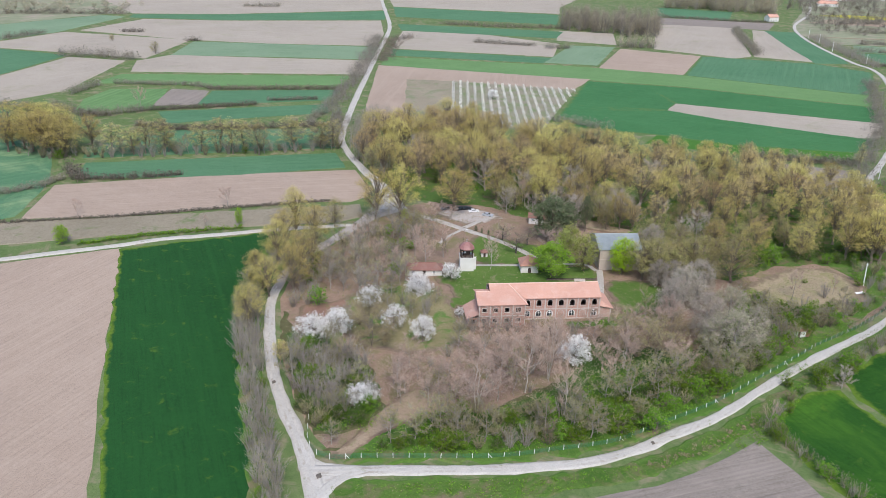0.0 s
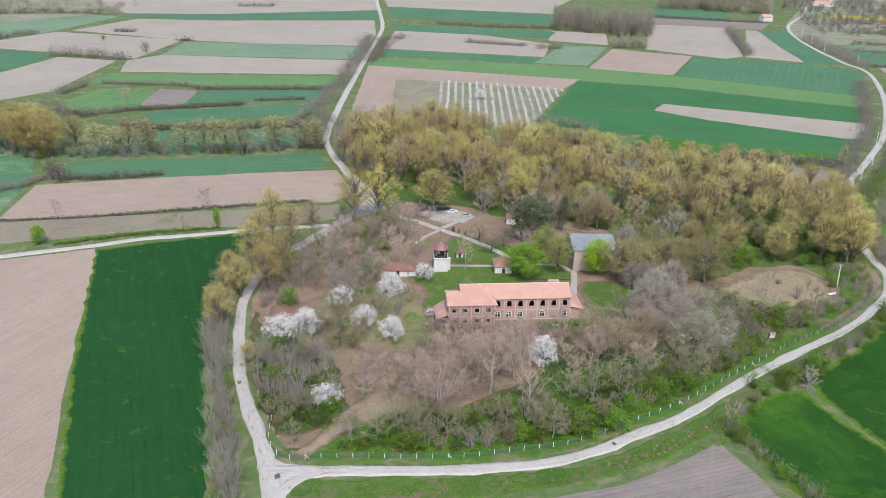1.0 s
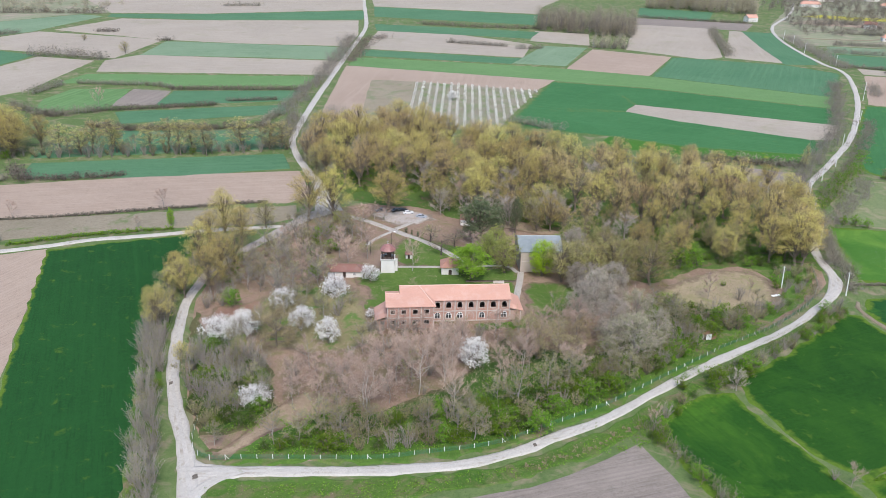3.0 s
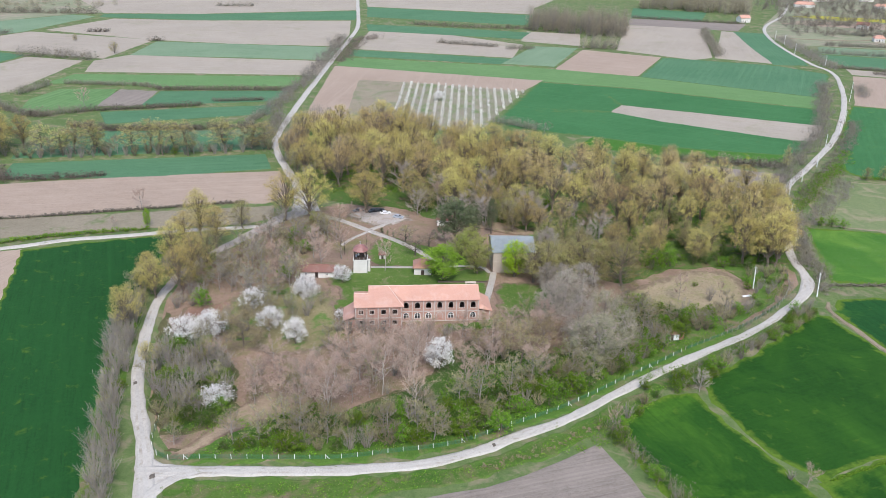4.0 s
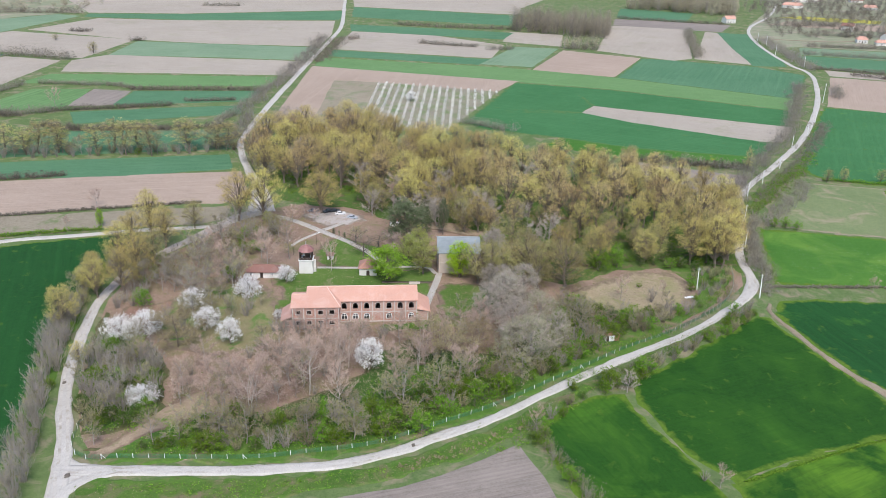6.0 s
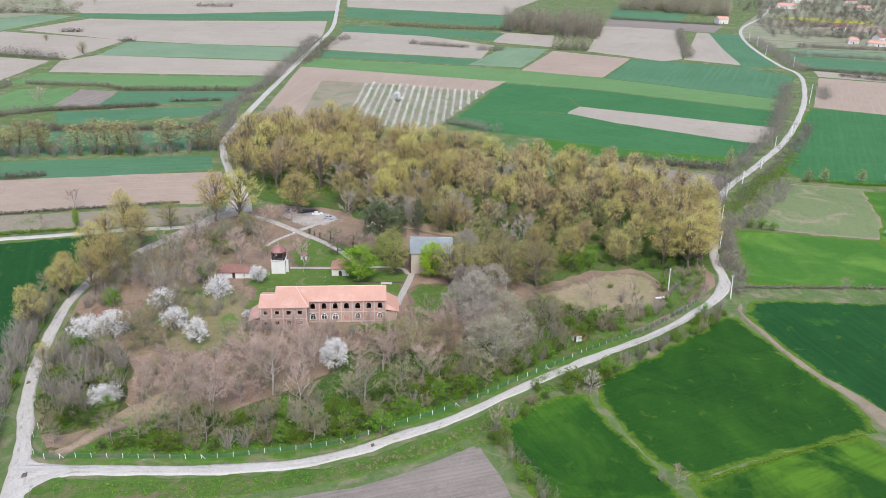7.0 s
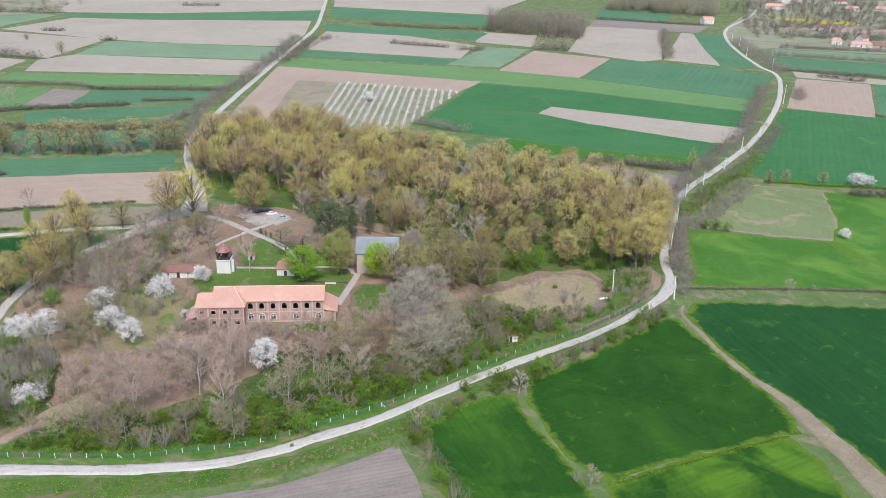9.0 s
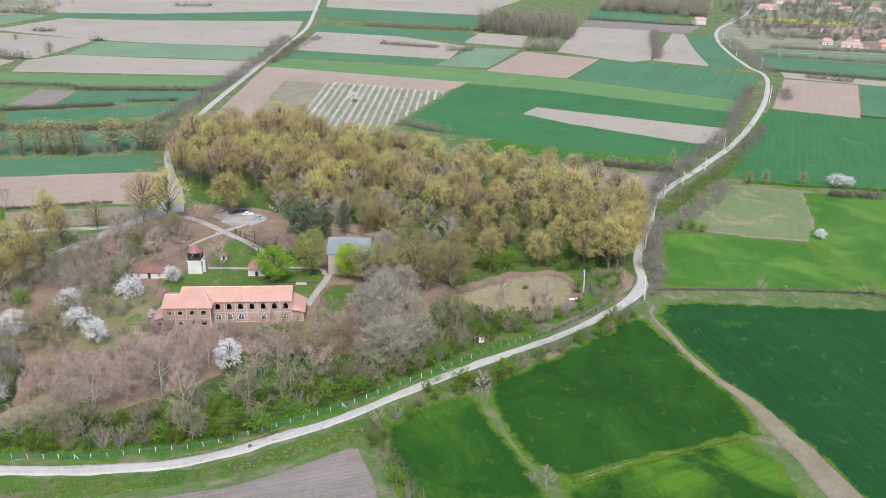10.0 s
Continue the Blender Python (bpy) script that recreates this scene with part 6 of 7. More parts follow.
# ---- the bell tower ----
def bell_tower():
    t = thing("bell_tower", 1.75, 250.0, 0, 4.0, "white bell tower with dark wooden belfry and red roof", "tower")
    W = 4.7
    body = bmesh.new()
    lo, hi = [], []
    for x, y in ((0, 0), (W, 0), (W, W), (0, W)):
        lo.append(body.verts.new((x, y, -0.2)))
        hi.append(body.verts.new((x + (0.12 if x == 0 else -0.12), y + (0.12 if y == 0 else -0.12), 4.75)))
    for i in range(4):
        j = (i + 1) % 4
        body.faces.new((lo[i], lo[j], hi[j], hi[i]))
    body.faces.new(hi)
    part("base", body, M_WHITEWALL, t, "whitewashed masonry base")
    part("cornice", cuboid(-0.12, W + 0.12, -0.12, W + 0.12, 4.76, 5.05, bevel=0.08), M_WHITEWALL, t)
    c = 0.4
    for x in (c, W / 2, W - c):
        for y in (c, W / 2, W - c):
            if x == W / 2 and y == W / 2:
                continue
            part("belfry_post", cuboid(x - 0.12, x + 0.12, y - 0.12, y + 0.12, 5.05, 7.9), M_DARKWOOD, t)
    for z0, z1 in ((5.05, 6.0), (7.45, 7.9)):
        for i in range(9):
            s = c + (W - 2 * c) * i / 9
            q = s + (W - 2 * c) / 9 - 0.03
            part("board", cuboid(s, q, c - 0.19, c - 0.13, z0, z1), M_DARKWOOD, t)
            part("board", cuboid(c - 0.19, c - 0.13, s, q, z0, z1), M_DARKWOOD, t)
            part("board", cuboid(W - c + 0.13, W - c + 0.19, s, q, z0, z1), M_DARKWOOD, t)
    part("belfry_core", cuboid(1.2, W - 1.2, 2.2, W - 0.7, 5.05, 7.9), M_DARKWOOD, t)
    bell = bmesh.new()
    prof = [(0.02, 7.2), (0.2, 7.15), (0.28, 6.8), (0.36, 6.5), (0.5, 6.3)]
    rings = [[bell.verts.new((1.7 + r * math.cos(k * math.pi / 5), 1.5 + r * math.sin(k * math.pi / 5), z)) for k in range(10)] for r, z in prof]
    for p, q in zip(rings, rings[1:]):
        for k in range(10):
            bell.faces.new((p[k], p[(k + 1) % 10], q[(k + 1) % 10], q[k]))
    part("bell", bell, M_STEEL, t)
    roof = bmesh.new()
    rings = []
    for half, z in ((2.55, 7.85), (2.5, 8.02), (1.95, 8.8), (1.25, 9.4), (0.5, 9.8), (0.12, 9.95)):
        r8 = [(half, half * 0.45), (half * 0.45, half), (-half * 0.45, half), (-half, half * 0.45), (-half, -half * 0.45), (-half * 0.45, -half), (half * 0.45, -half), (half, -half * 0.45)]
        rings.append([roof.verts.new((W / 2 + x, W / 2 + y, z)) for x, y in r8])
    for p, q in zip(rings, rings[1:]):
        for k in range(8):
            roof.faces.new((p[k], p[(k + 1) % 8], q[(k + 1) % 8], q[k]))
    roof.faces.new(rings[0][::-1]), roof.faces.new(rings[-1])
    part("roof", roof, M_REDSHEET, t, "weathered dark red bell-shaped roof")
    part("finial", rod([(W / 2, W / 2, 9.85), (W / 2, W / 2, 10.2), (W / 2, W / 2, 11.1)], [0.2, 0.1, 0.05], 8), M_STEEL, t)
    part("cross_bar", cuboid(W / 2 - 0.3, W / 2 + 0.3, W / 2 - 0.04, W / 2 + 0.04, 10.75, 10.85), M_STEEL, t)
    part("buttress", cuboid(W + 0.02, W + 0.9, 1.5, 2.3, -0.1, 4.6, bevel=0.06), M_WHITEWALL, t)


bell_tower()


def hip_house(name, x, y, turn, L, D, eave, rise, wall, roof, label, category, openings=(), hip=0.5, over=0.4, chimney=False, group=""):
    """A house with pierced front wall, closed sides and a hipped or gabled roof."""
    h = thing(name, x, y, 0, turn, label, category, group)
    part("wall", pierced(0, L, 0, eave, [o for o in openings], 0.3), wall, h)
    part("wall", cuboid(0, 0.3, 0.31, D - 0.31, 0, eave), wall, h)
    part("wall", cuboid(L - 0.3, L, 0.31, D - 0.31, 0, eave), wall, h)
    part("wall", cuboid(0, L, D - 0.3, D, 0, eave), wall, h)
    for cx, w, s, t, a in openings:
        if s > 0.1:
            window(h, cx, w, s, t, a, 0.0, M_WHITEPAINT, True)
        else:
            part("door", cuboid(cx - w / 2, cx + w / 2, 0.12, 0.18, 0.0, t), M_DARKWOOD, h)
    k = hip * D / 2
    o = over
    a, b, c, d = (-o, -o, eave), (L + o, -o, eave), (L + o, D + o, eave), (-o, D + o, eave)
    r1, r2 = (k - o * (hip == 0), D / 2, eave + rise), (L - k + o * (hip == 0), D / 2, eave + rise)
    planes = [[a, b, r2, r1], [c, d, r1, r2]] + ([[b, c, r2], [d, a, r1]] if hip else [])
    part("roof", shell(planes, 0.12), roof, h)
    if not hip:
        for xx in (0.0, L - 0.3):
            g = bmesh.new()
            va = [g.verts.new((xx, yy, zz)) for yy, zz in ((0, eave), (D, eave), (D / 2, eave + rise * 0.93))]
            vb = [g.verts.new((xx + 0.3, yy, zz)) for yy, zz in ((0, eave), (D, eave), (D / 2, eave + rise * 0.93))]
            g.faces.new(va), g.faces.new(vb[::-1])
            for i in range(3):
                g.faces.new((va[i], va[(i + 1) % 3], vb[(i + 1) % 3], vb[i]))
            bmesh.ops.recalc_face_normals(g, faces=g.faces)
            part("gable", g, wall, h)
    if r2[0] - r1[0] > 0.3:
        ridge(h, r1, r2, 0.12, roof)
    if hip:
        for p, q in ((a, r1), (b, r2)):
            ridge(h, p, q, 0.1, roof)
    if chimney:
        part("chimney", cuboid(L * 0.6, L * 0.6 + 0.5, D * 0.3, D * 0.3 + 0.5, eave + 0.2, eave + rise + 0.5, bevel=0.03), M_BRICK, h)
    return h


hip_house("cottage", -15.4, 245.3, 3.5, 11.4, 5.2, 2.3, 1.5, M_WHITEWALL, M_OLDTILE, "low whitewashed cottage with brown tile roof", "house", [(2.0, 0.9, 0.9, 1.8, False), (5.5, 1.0, 0.0, 2.0, False), (8.8, 0.9, 0.9, 1.8, False)], 0.8)
hip_house("chapel", 22.2, 250.2, 3.0, 5.8, 6.0, 2.9, 2.6, M_WHITEWALL, M_MIDTILE, "small white chapel with hipped tile roof", "chapel", [(2.9, 1.1, 0.0, 2.1, True)], 1.0, 0.45)
ch = hip_house("church", 48.6, 254.8, 4.0, 14.2, 15.0, 7.6, 2.9, M_CREAM, M_GREYSHEET, "plain tan church hall with grey sheet roof", "church", [(9.5, 1.0, 2.4, 4.6, True), (12.4, 1.0, 2.4, 4.6, True)], 0.0, 0.35)
for i in range(24):
    part("roof_seam", cuboid(-0.3 + i * 0.62, -0.24 + i * 0.62, -0.35, 7.5, 0, 0.05), M_GREYSHEET, ch, "", Matrix.Translation((0, 0, 7.65)) @ Matrix.Shear('XY', 4, (0, 0)) @ Matrix.Rotation(0, 4, 'X') @ Matrix(((1, 0, 0, 0), (0, 1, 0, 0), (0, 2.9 / 7.85, 1, 2.9 * 0.35 / 7.85), (0, 0, 0, 1))))
part("downpipe", rod([(0.1, -0.12, 0.1), (0.1, -0.12, 7.4)], [0.08, 0.08], 8), M_DARKWOOD, ch)
part("wall_band", cuboid(-0.05, 14.25, -0.06, 0.0, 3.9, 4.15), M_CONCRETE, ch)
hip_house("shrine", 9.2, 262.5, 5.0, 2.2, 2.2, 1.9, 1.0, M_WHITEWALL, M_OLDTILE, "tiny white shrine with brown tile roof", "shrine", [(1.1, 0.8, 0.0, 1.7, False)], 1.0, 0.3)
hip_house("outbuilding", 28.0, 297.5, -5.0, 6.0, 4.0, 2.6, 1.3, M_WHITEWALL, M_OLDTILE, "small white outbuilding with brown tile roof among trees", "outbuilding", [(1.5, 0.9, 1.0, 2.0, False), (4.2, 1.0, 0.0, 2.0, False)], 0.0, 0.3)

# the shed by the road
sh = thing("shed", 99.4, 210.6, 0, 12, "small shed of white and rusty sheets", "shed")
part("front_wall", cuboid(0.9, 2.6, 0, 0.08, 0, 2.1), M_WHITEPAINT, sh, "white sheet wall")
# dark panel added in the open doorway in place of its shade
part("door", cuboid(0.08, 0.89, 0.1, 0.16, 0, 2.0), M_DARKWOOD, sh, "dark panel standing in for the shade of the open doorway")
part("front_wall", cuboid(2.61, 4.0, 0, 0.08, 0, 2.0), M_RUST, sh, "rusty sheet wall")
part("side_wall", cuboid(0, 0.08, 0.09, 2.6, 0, 2.1), M_WHITEPAINT, sh)
part("side_wall", cuboid(3.92, 4.0, 0.09, 2.6, 0, 2.0), M_RUST, sh)
part("back_wall", cuboid(0, 4.0, 2.61, 2.7, 0, 1.9), M_RUST, sh)
part("roof", shell([[(-0.2, -0.25, 2.25), (4.2, -0.25, 2.2), (4.2, 2.9, 1.95), (-0.2, 2.9, 1.98)]], 0.06), M_RUST, sh)
for i in range(3):
    part("plank", cuboid(2.55 + i * 0.45, 2.9 + i * 0.45, -0.03, -0.002, 0.1, 1.9), M_RUST, sh)

# ---- paths and car park ----
M_BAREPATH = soil("trodden_earth", (0.24, 0.18, 0.125), (0.37, 0.285, 0.2), 0.1, 1.0, ((0.15, 0.18, 0.06), 0.56, 0.7), bump=0.4, edge=(0.23, 0.165, 0.115))
patch("car_park", corner(1, 297, 4, 294, 10, 297, 17.5, 303, 16, 308, 8, 312.5, 0, 313, -7, 309, -8, 304.5), soil("car_park_gravel", (0.34, 0.3, 0.27), (0.5, 0.455, 0.42), 0.12, 1.3, ((0.28, 0.22, 0.17), 0.55, 0.7), bump=0.3, edge=(0.27, 0.215, 0.165)), "grey gravel car park under the trees", "car park", 1.2, 1.2, 0, False, 3.0)
patch("dirt_yard", corner(36, 298, 42, 304, 52, 303, 60, 297, 72, 291, 69, 287.5, 56, 291, 46, 295), M_BAREPATH, "bare brown earth yard beside the outbuilding", "ground", 1.2, 1.5, 0, False, 2.0)
ribbon("path", [(-18, 304), (-9, 299), (2, 290), (15, 279), (24, 269), (29, 261)], 2.4, M_PAVED, "pale paved footpath", "path", 0.15)
ribbon("path", [(7, 255.5), (21, 256.5), (43, 259), (48, 254)], 1.4, M_PAVED, "narrow paved footpath", "path", 0.1)
ribbon("path", [(46, 230), (47, 238), (48.3, 247), (49, 254.5)], 2.0, M_PAVED, "paved footpath to the church", "path", 0.1)
ribbon("path", [(3, 291), (9, 298), (15, 304)], 1.8, M_PAVED, "paved footpath", "path", 0.1)
ribbon("path", [(3, 290), (-3, 281), (-6, 274)], 1.0, M_PAVED, "narrow paved footpath", "path", 0.1)
patch("path", corner(-25.5, 148.2, -22.6, 148, -17.5, 155, -11, 161.5, -4, 166, 2, 170, 2, 176, -8, 177, -14, 172, -16, 166, -20, 157), M_BAREPATH, "trodden bare path through the shrubs", "path", 0.9, 1.0, 0, False, 2.2)


M_MUD = soil("wet_dark_mud", (0.09, 0.075, 0.062), (0.17, 0.145, 0.12), 0.4, 2.5, rough=0.5, bump=0.2)
for x, y, r in ((-27.1, 141.3, 0.5), (-44.7, 177.6, 0.4), (46.9, 157.2, 0.35)):
    patch("mud_spot", [(x + r * k * math.cos(a), y + 1.5 * r * k * math.sin(a)) for a, k in zip([i * math.pi / 5 for i in range(10)], (1, 0.7, 1.1, 0.8, 1, 0.9, 0.6, 1.1, 0.8, 1))], M_MUD, "dark wet mud spot on the gravel", "mud", 0.1, 0.5, 0.12, True)


# ---- cars ----
def car(x, y, turn, paint, label):
    c = thing("car", x, y, 0.06, turn, label, "car", "parked cars")
    bm = bmesh.new()
    prof = [(-2.1, 0.35), (-2.15, 0.75), (-1.95, 0.92), (-1.0, 0.98), (-0.35, 1.42), (1.05, 1.45), (1.75, 1.0), (2.1, 0.92), (2.12, 0.35)]
    rings = []
    for yy, k in ((-0.85, 0.93), (-0.8, 1.0), (0.8, 1.0), (0.85, 0.93)):
        rings.append([bm.verts.new((px, yy * (0.82 if pz > 1.2 else 1.0), 0.35 + (pz - 0.35) * k)) for px, pz in prof])
    for a, b in zip(rings, rings[1:]):
        for i in range(len(prof)):
            j = (i + 1) % len(prof)
            bm.faces.new((a[i], a[j], b[j], b[i]))
    bm.faces.new(rings[0][::-1]), bm.faces.new(rings[-1])
    bmesh.ops.recalc_face_normals(bm, faces=bm.faces)
    part("body", bm, paint, c)
    for pts in ([(-0.96, 1.0), (-0.4, 1.4)], [(1.1, 1.43), (1.7, 1.02)]):
        (xa, za), (xb, zb) = pts
        w = bmesh.new()
        nx, nz = -(zb - za), (xb - xa)
        k = 0.02 / math.hypot(nx, nz)
        a = [w.verts.new(p) for p in ((xa + nx * k, -0.62, za + nz * k), (xa + nx * k, 0.62, za + nz * k), (xb + nx * k, 0.56, zb + nz * k), (xb + nx * k, -0.56, zb + nz * k))]
        w.faces.new(a)
        r = bmesh.ops.extrude_face_region(w, geom=list(w.faces), use_keep_orig=True)
        for v in [g for g in r["geom"] if isinstance(g, bmesh.types.BMVert)]:
            v.co.z -= 0.015
        part("windscreen", w, M_GLASS, c)
    for s in (-1, 1):
        part("side_window", cuboid(-0.55, 1.1, s * 0.79 - 0.03, s * 0.79 + 0.03, 1.0, 1.3), M_GLASS, c)
        for px in (-1.35, 1.3):
            wh = part("wheel", rod([(px, s * 0.66, 0.31), (px, s * 0.86, 0.31)], [0.31, 0.31], 14), M_TYRE, c)
            part("rim", rod([(px, s * 0.861, 0.31), (px, s * 0.88, 0.31)], [0.19, 0.17], 10), M_STEEL, wh)
        part("headlight", cuboid(-2.17, -2.1, s * 0.62 - 0.16, s * 0.62 + 0.16, 0.66, 0.8, bevel=0.02), M_WHITEPAINT, c)
        part("tail_light", cuboid(2.1, 2.15, s * 0.65 - 0.12, s * 0.65 + 0.12, 0.7, 0.88, bevel=0.02), M_REDSHEET, c)
    return c


P_DARK, P_GREY, P_WHITE, P_SILVER = (car_paint(n, c) for n, c in (("dark_car_paint", (0.02, 0.025, 0.03)), ("grey_car_paint", (0.12, 0.12, 0.13)), ("white_car_paint", (0.75, 0.75, 0.75)), ("silver_car_paint", (0.42, 0.45, 0.5))))
car(-4.5, 310.5, 30, P_GREY, "grey car parked on gravel under trees")
car(1.5, 310.6, 40, P_DARK, "black car parked on gravel under trees")
car(6.8, 308.6, 195, P_WHITE, "white car parked on the gravel")
car(12.3, 304.5, 160, P_SILVER, "silver-blue car parked on the gravel")
car(4.2, 311.4, 205, P_DARK, "dark car parked beside a white one")


# ---- fence ----
def fence(name, line, gap, label, post_mat, high=1.4, wires=True):
    f = thing(name, line[0][0], line[0][1], 0, 0, label, "fence")
    base = Vector((*line[0], 0))
    pts, c = [], spline(line, 10)
    run, nxt = 0.0, 0.0
    for a, b in zip(c, c[1:]):
        seg = np.linalg.norm(b - a)
        while nxt <= run + seg:
            pts.append(a + (b - a) * (nxt - run) / seg)
            nxt += gap
        run += seg
    pm = bmesh.new()
    box(pm, -0.06, 0.06, -0.06, 0.06, -0.3, high + 0.1, bevel=0.02)
    me = bpy.data.meshes.new("post")
    pm.to_mesh(me)
    pm.free()
    me.materials.append(post_mat)
    w = Heap()
    n = 26
    for i in range(1, n):
        u = i * gap / n
        w.add([(u - 0.012, 0, 0.03), (u + 0.012, 0, 0.03), (u + 0.012, 0, high), (u - 0.012, 0, high)], [(0, 1, 2, 3)])
    for i in range(13):
        zz = 0.04 + i * (high - 0.06) / 12
        w.add([(0, 0.004, zz - 0.012), (gap, 0.004, zz - 0.012), (gap, 0.004, zz + 0.012), (0, 0.004, zz + 0.012)], [(0, 1, 2, 3)])
    wm = w.mesh("mesh_panel", [M_MESHWIRE])
    for i, p in enumerate(pts):
        part("post", me, None, f, "", Matrix.Translation(Vector((p[0], p[1], 0)) - base) @ pose(0, 0, 0, RNG.normal() * 1.5, RNG.normal() * 1.5, 0))
        if wires and i + 1 < len(pts):
            q = pts[i + 1]
            part("mesh_panel", wm, None, f, "", Matrix.Translation(Vector((p[0], p[1], 0)) - base) @ pose(0, 0, 0, 0, 0, math.degrees(math.atan2(q[1] - p[1], q[0] - p[0]))))
        if i % 9 == 6:
            part("brace", rod([(p[0] - base.x + 0.05, p[1] - base.y, 1.2), (p[0] - base.x + 1.0, p[1] - base.y + 0.1, 0.0)], [0.06, 0.06], 5), post_mat, f)
    return f


fence("fence", corner(-33, 162, -32, 155, -29.5, 149.5, -25, 147.3, -20, 148, -1, 149, 12, 150, 24, 153, 38, 157, 51, 165, 65, 174, 82, 188, 101, 204), 3.5, "green wire fence on white concrete posts", M_POST)
fence("fence", corner(102.5, 205.5, 121, 219, 138, 235, 146, 247, 150, 258, 152, 268), 2.6, "old wire fence on grey posts", M_CONCRETE, 1.3)


# ---- poles and lamps ----
def pole(x, y, high, lean=0.0):
    p = thing("utility_pole", x, y, 0, RNG.uniform(-8, 8), "pale concrete utility pole by the road", "pole", "utility poles along the road")
    part("shaft", rod([(0, 0, -0.3), (lean * 0.5, 0, high * 0.5), (lean, 0, high)], [0.2, 0.16, 0.11], 8), M_POST, p)
    part("cross_arm", cuboid(lean - 0.5, lean + 0.5, -0.05, 0.05, high - 0.5, high - 0.4), M_STEEL, p)
    for s in (-0.42, 0.42):
        part("insulator", rod([(lean + s, 0, high - 0.4), (lean + s, 0, high - 0.2)], [0.05, 0.035], 6), M_WHITEPAINT, p)


pole(154.7, 244.6, 8.4, -0.5)
pole(135.3, 249.0, 8.0, -0.3)
for x, y, h in ((183, 350, 6.5), (196, 370, 6.5), (213, 396, 6.5), (234, 438, 6.5), (251, 462, 6.5), (269, 497, 6.5), (297, 557, 13), (336, 697, 9), (334, 761, 9), (343, 814, 9), (345, 846, 9), (163, 288, 7), (172, 318, 7)):
    pole(x, y, h)


def street_lamp(x, y, high, turn):
    s = thing("street_lamp", x, y, 0, turn, "thin dark lamp post with a white head", "street lamp", "park lamps")
    part("shaft", rod([(0, 0, -0.1), (0, 0, high * 0.9), (0.3, 0, high), (0.9, 0, high + 0.1)], [0.07, 0.05, 0.04, 0.03], 8), M_DARKWOOD, s)
    part("lamp_head", cuboid(0.75, 1.5, -0.14, 0.14, high, high + 0.16, bevel=0.05), M_WHITEPAINT, s)


street_lamp(-3.5, 266, 5.5, 200)
street_lamp(67, 268, 6.5, 180)
street_lamp(3, 276, 5, 0)

# bench and low dark wall behind the brick building
bench = thing("bench", 39.5, 244.6, 0, 4, "pale slab bench on the lawn", "bench")
part("seat", cuboid(0, 3.6, 0, 0.6, 0.4, 0.52, bevel=0.02), M_CONCRETE, bench)
part("leg", cuboid(0.2, 0.5, 0.05, 0.55, 0, 0.4), M_CONCRETE, bench)
part("leg", cuboid(3.1, 3.4, 0.05, 0.55, 0, 0.4), M_CONCRETE, bench)
part("backrest", cuboid(0, 3.6, 0.6, 0.7, 0.4, 0.95, bevel=0.02), M_CONCRETE, bench)
wall = thing("garden_wall", 30.5, 243.4, 0, 4, "low dark stone garden wall", "garden wall")
part("stonework", cuboid(0, 16.5, 1.4, 1.75, -0.1, 0.7, bevel=0.05), M_BARK, wall)
part("coping", cuboid(-0.05, 16.55, 1.35, 1.8, 0.7, 0.8, bevel=0.03), M_DARKWOOD, wall)


# ---- far village ----
for i, (x, y, turn, L, D, e, r, wallm, roofm, hip, lab) in enumerate((
        (352, 982, 20, 13, 9, 5.0, 3.2, M_WHITEWALL, M_TILE, 0.0, "white two-storey farmhouse with orange roof"),
        (484, 1176, -10, 26, 11, 4.0, 3.5, M_WHITEWALL, M_TILE, 0.5, "long far house with red tile roof"),
        (530, 1262, -5, 34, 12, 5.0, 4.0, M_WHITEWALL, M_TILE, 0.5, "large far house with red tile roof"),
        (470, 950, -30, 12, 9, 5.0, 3.0, M_WHITEWALL, M_OLDTILE, 0.0, "white farmhouse with weathered roof"),
        (446, 852, -12, 10, 9, 3.6, 2.8, M_WHITEWALL, M_TILE, 0.5, "white village house with orange roof"),
        (459, 838, -12, 20, 8, 3.0, 2.4, M_WHITEWALL, M_TILE, 0.5, "long low village house with orange roof"),
        (484, 868, 30, 9, 9, 4.5, 3.6, M_WHITEWALL, M_OLDTILE, 0.0, "tall white village house with brown roof"),
        (478, 834, -12, 17, 9, 2.8, 2.6, M_CREAM, M_OLDTILE, 0.5, "low brown-roofed village barn"),
        (494, 828, -12, 16, 8, 3.0, 2.6, M_WHITEWALL, M_TILE, 0.5, "low orange-roofed village house"),
        (505, 858, -20, 11, 8, 3.4, 2.8, M_BRICK, M_TILE, 0.5, "brick village house with orange roof"),
        (595, 1180, -10, 18, 10, 3.5, 3.2, M_WHITEWALL, M_TILE, 0.5, "far white house with orange roof"),
        (640, 1190, -10, 16, 10, 3.5, 3.2, M_WHITEWALL, M_TILE, 0.5, "far white house with orange roof"),
        (560, 1290, 10, 18, 10, 3.5, 3.2, M_WHITEWALL, M_TILE, 0.5, "far white house with orange roof"),
        (620, 1280, 0, 18, 10, 3.5, 3.2, M_WHITEWALL, M_OLDTILE, 0.5, "far white house with brown roof"))):
    hip_house("house", x, y, turn, L, D, e, r, wallm, roofm, lab, "house", [(L * 0.25, 1.2, 1.0, 2.4, False), (L * 0.5, 1.1, 0.0, 2.2, False), (L * 0.75, 1.2, 1.0, 2.4, False)], hip, 0.5, True, "village houses")
patch("field", corner(440, 1060, 470, 1075, 560, 1050, 545, 1020, 480, 1030), crop("rape_field", "fresh", -10, 4, 0.1, ((0.42, 0.38, 0.06), 0.2, 0.5)), "small yellow rape field", "field", 1.0, 8)
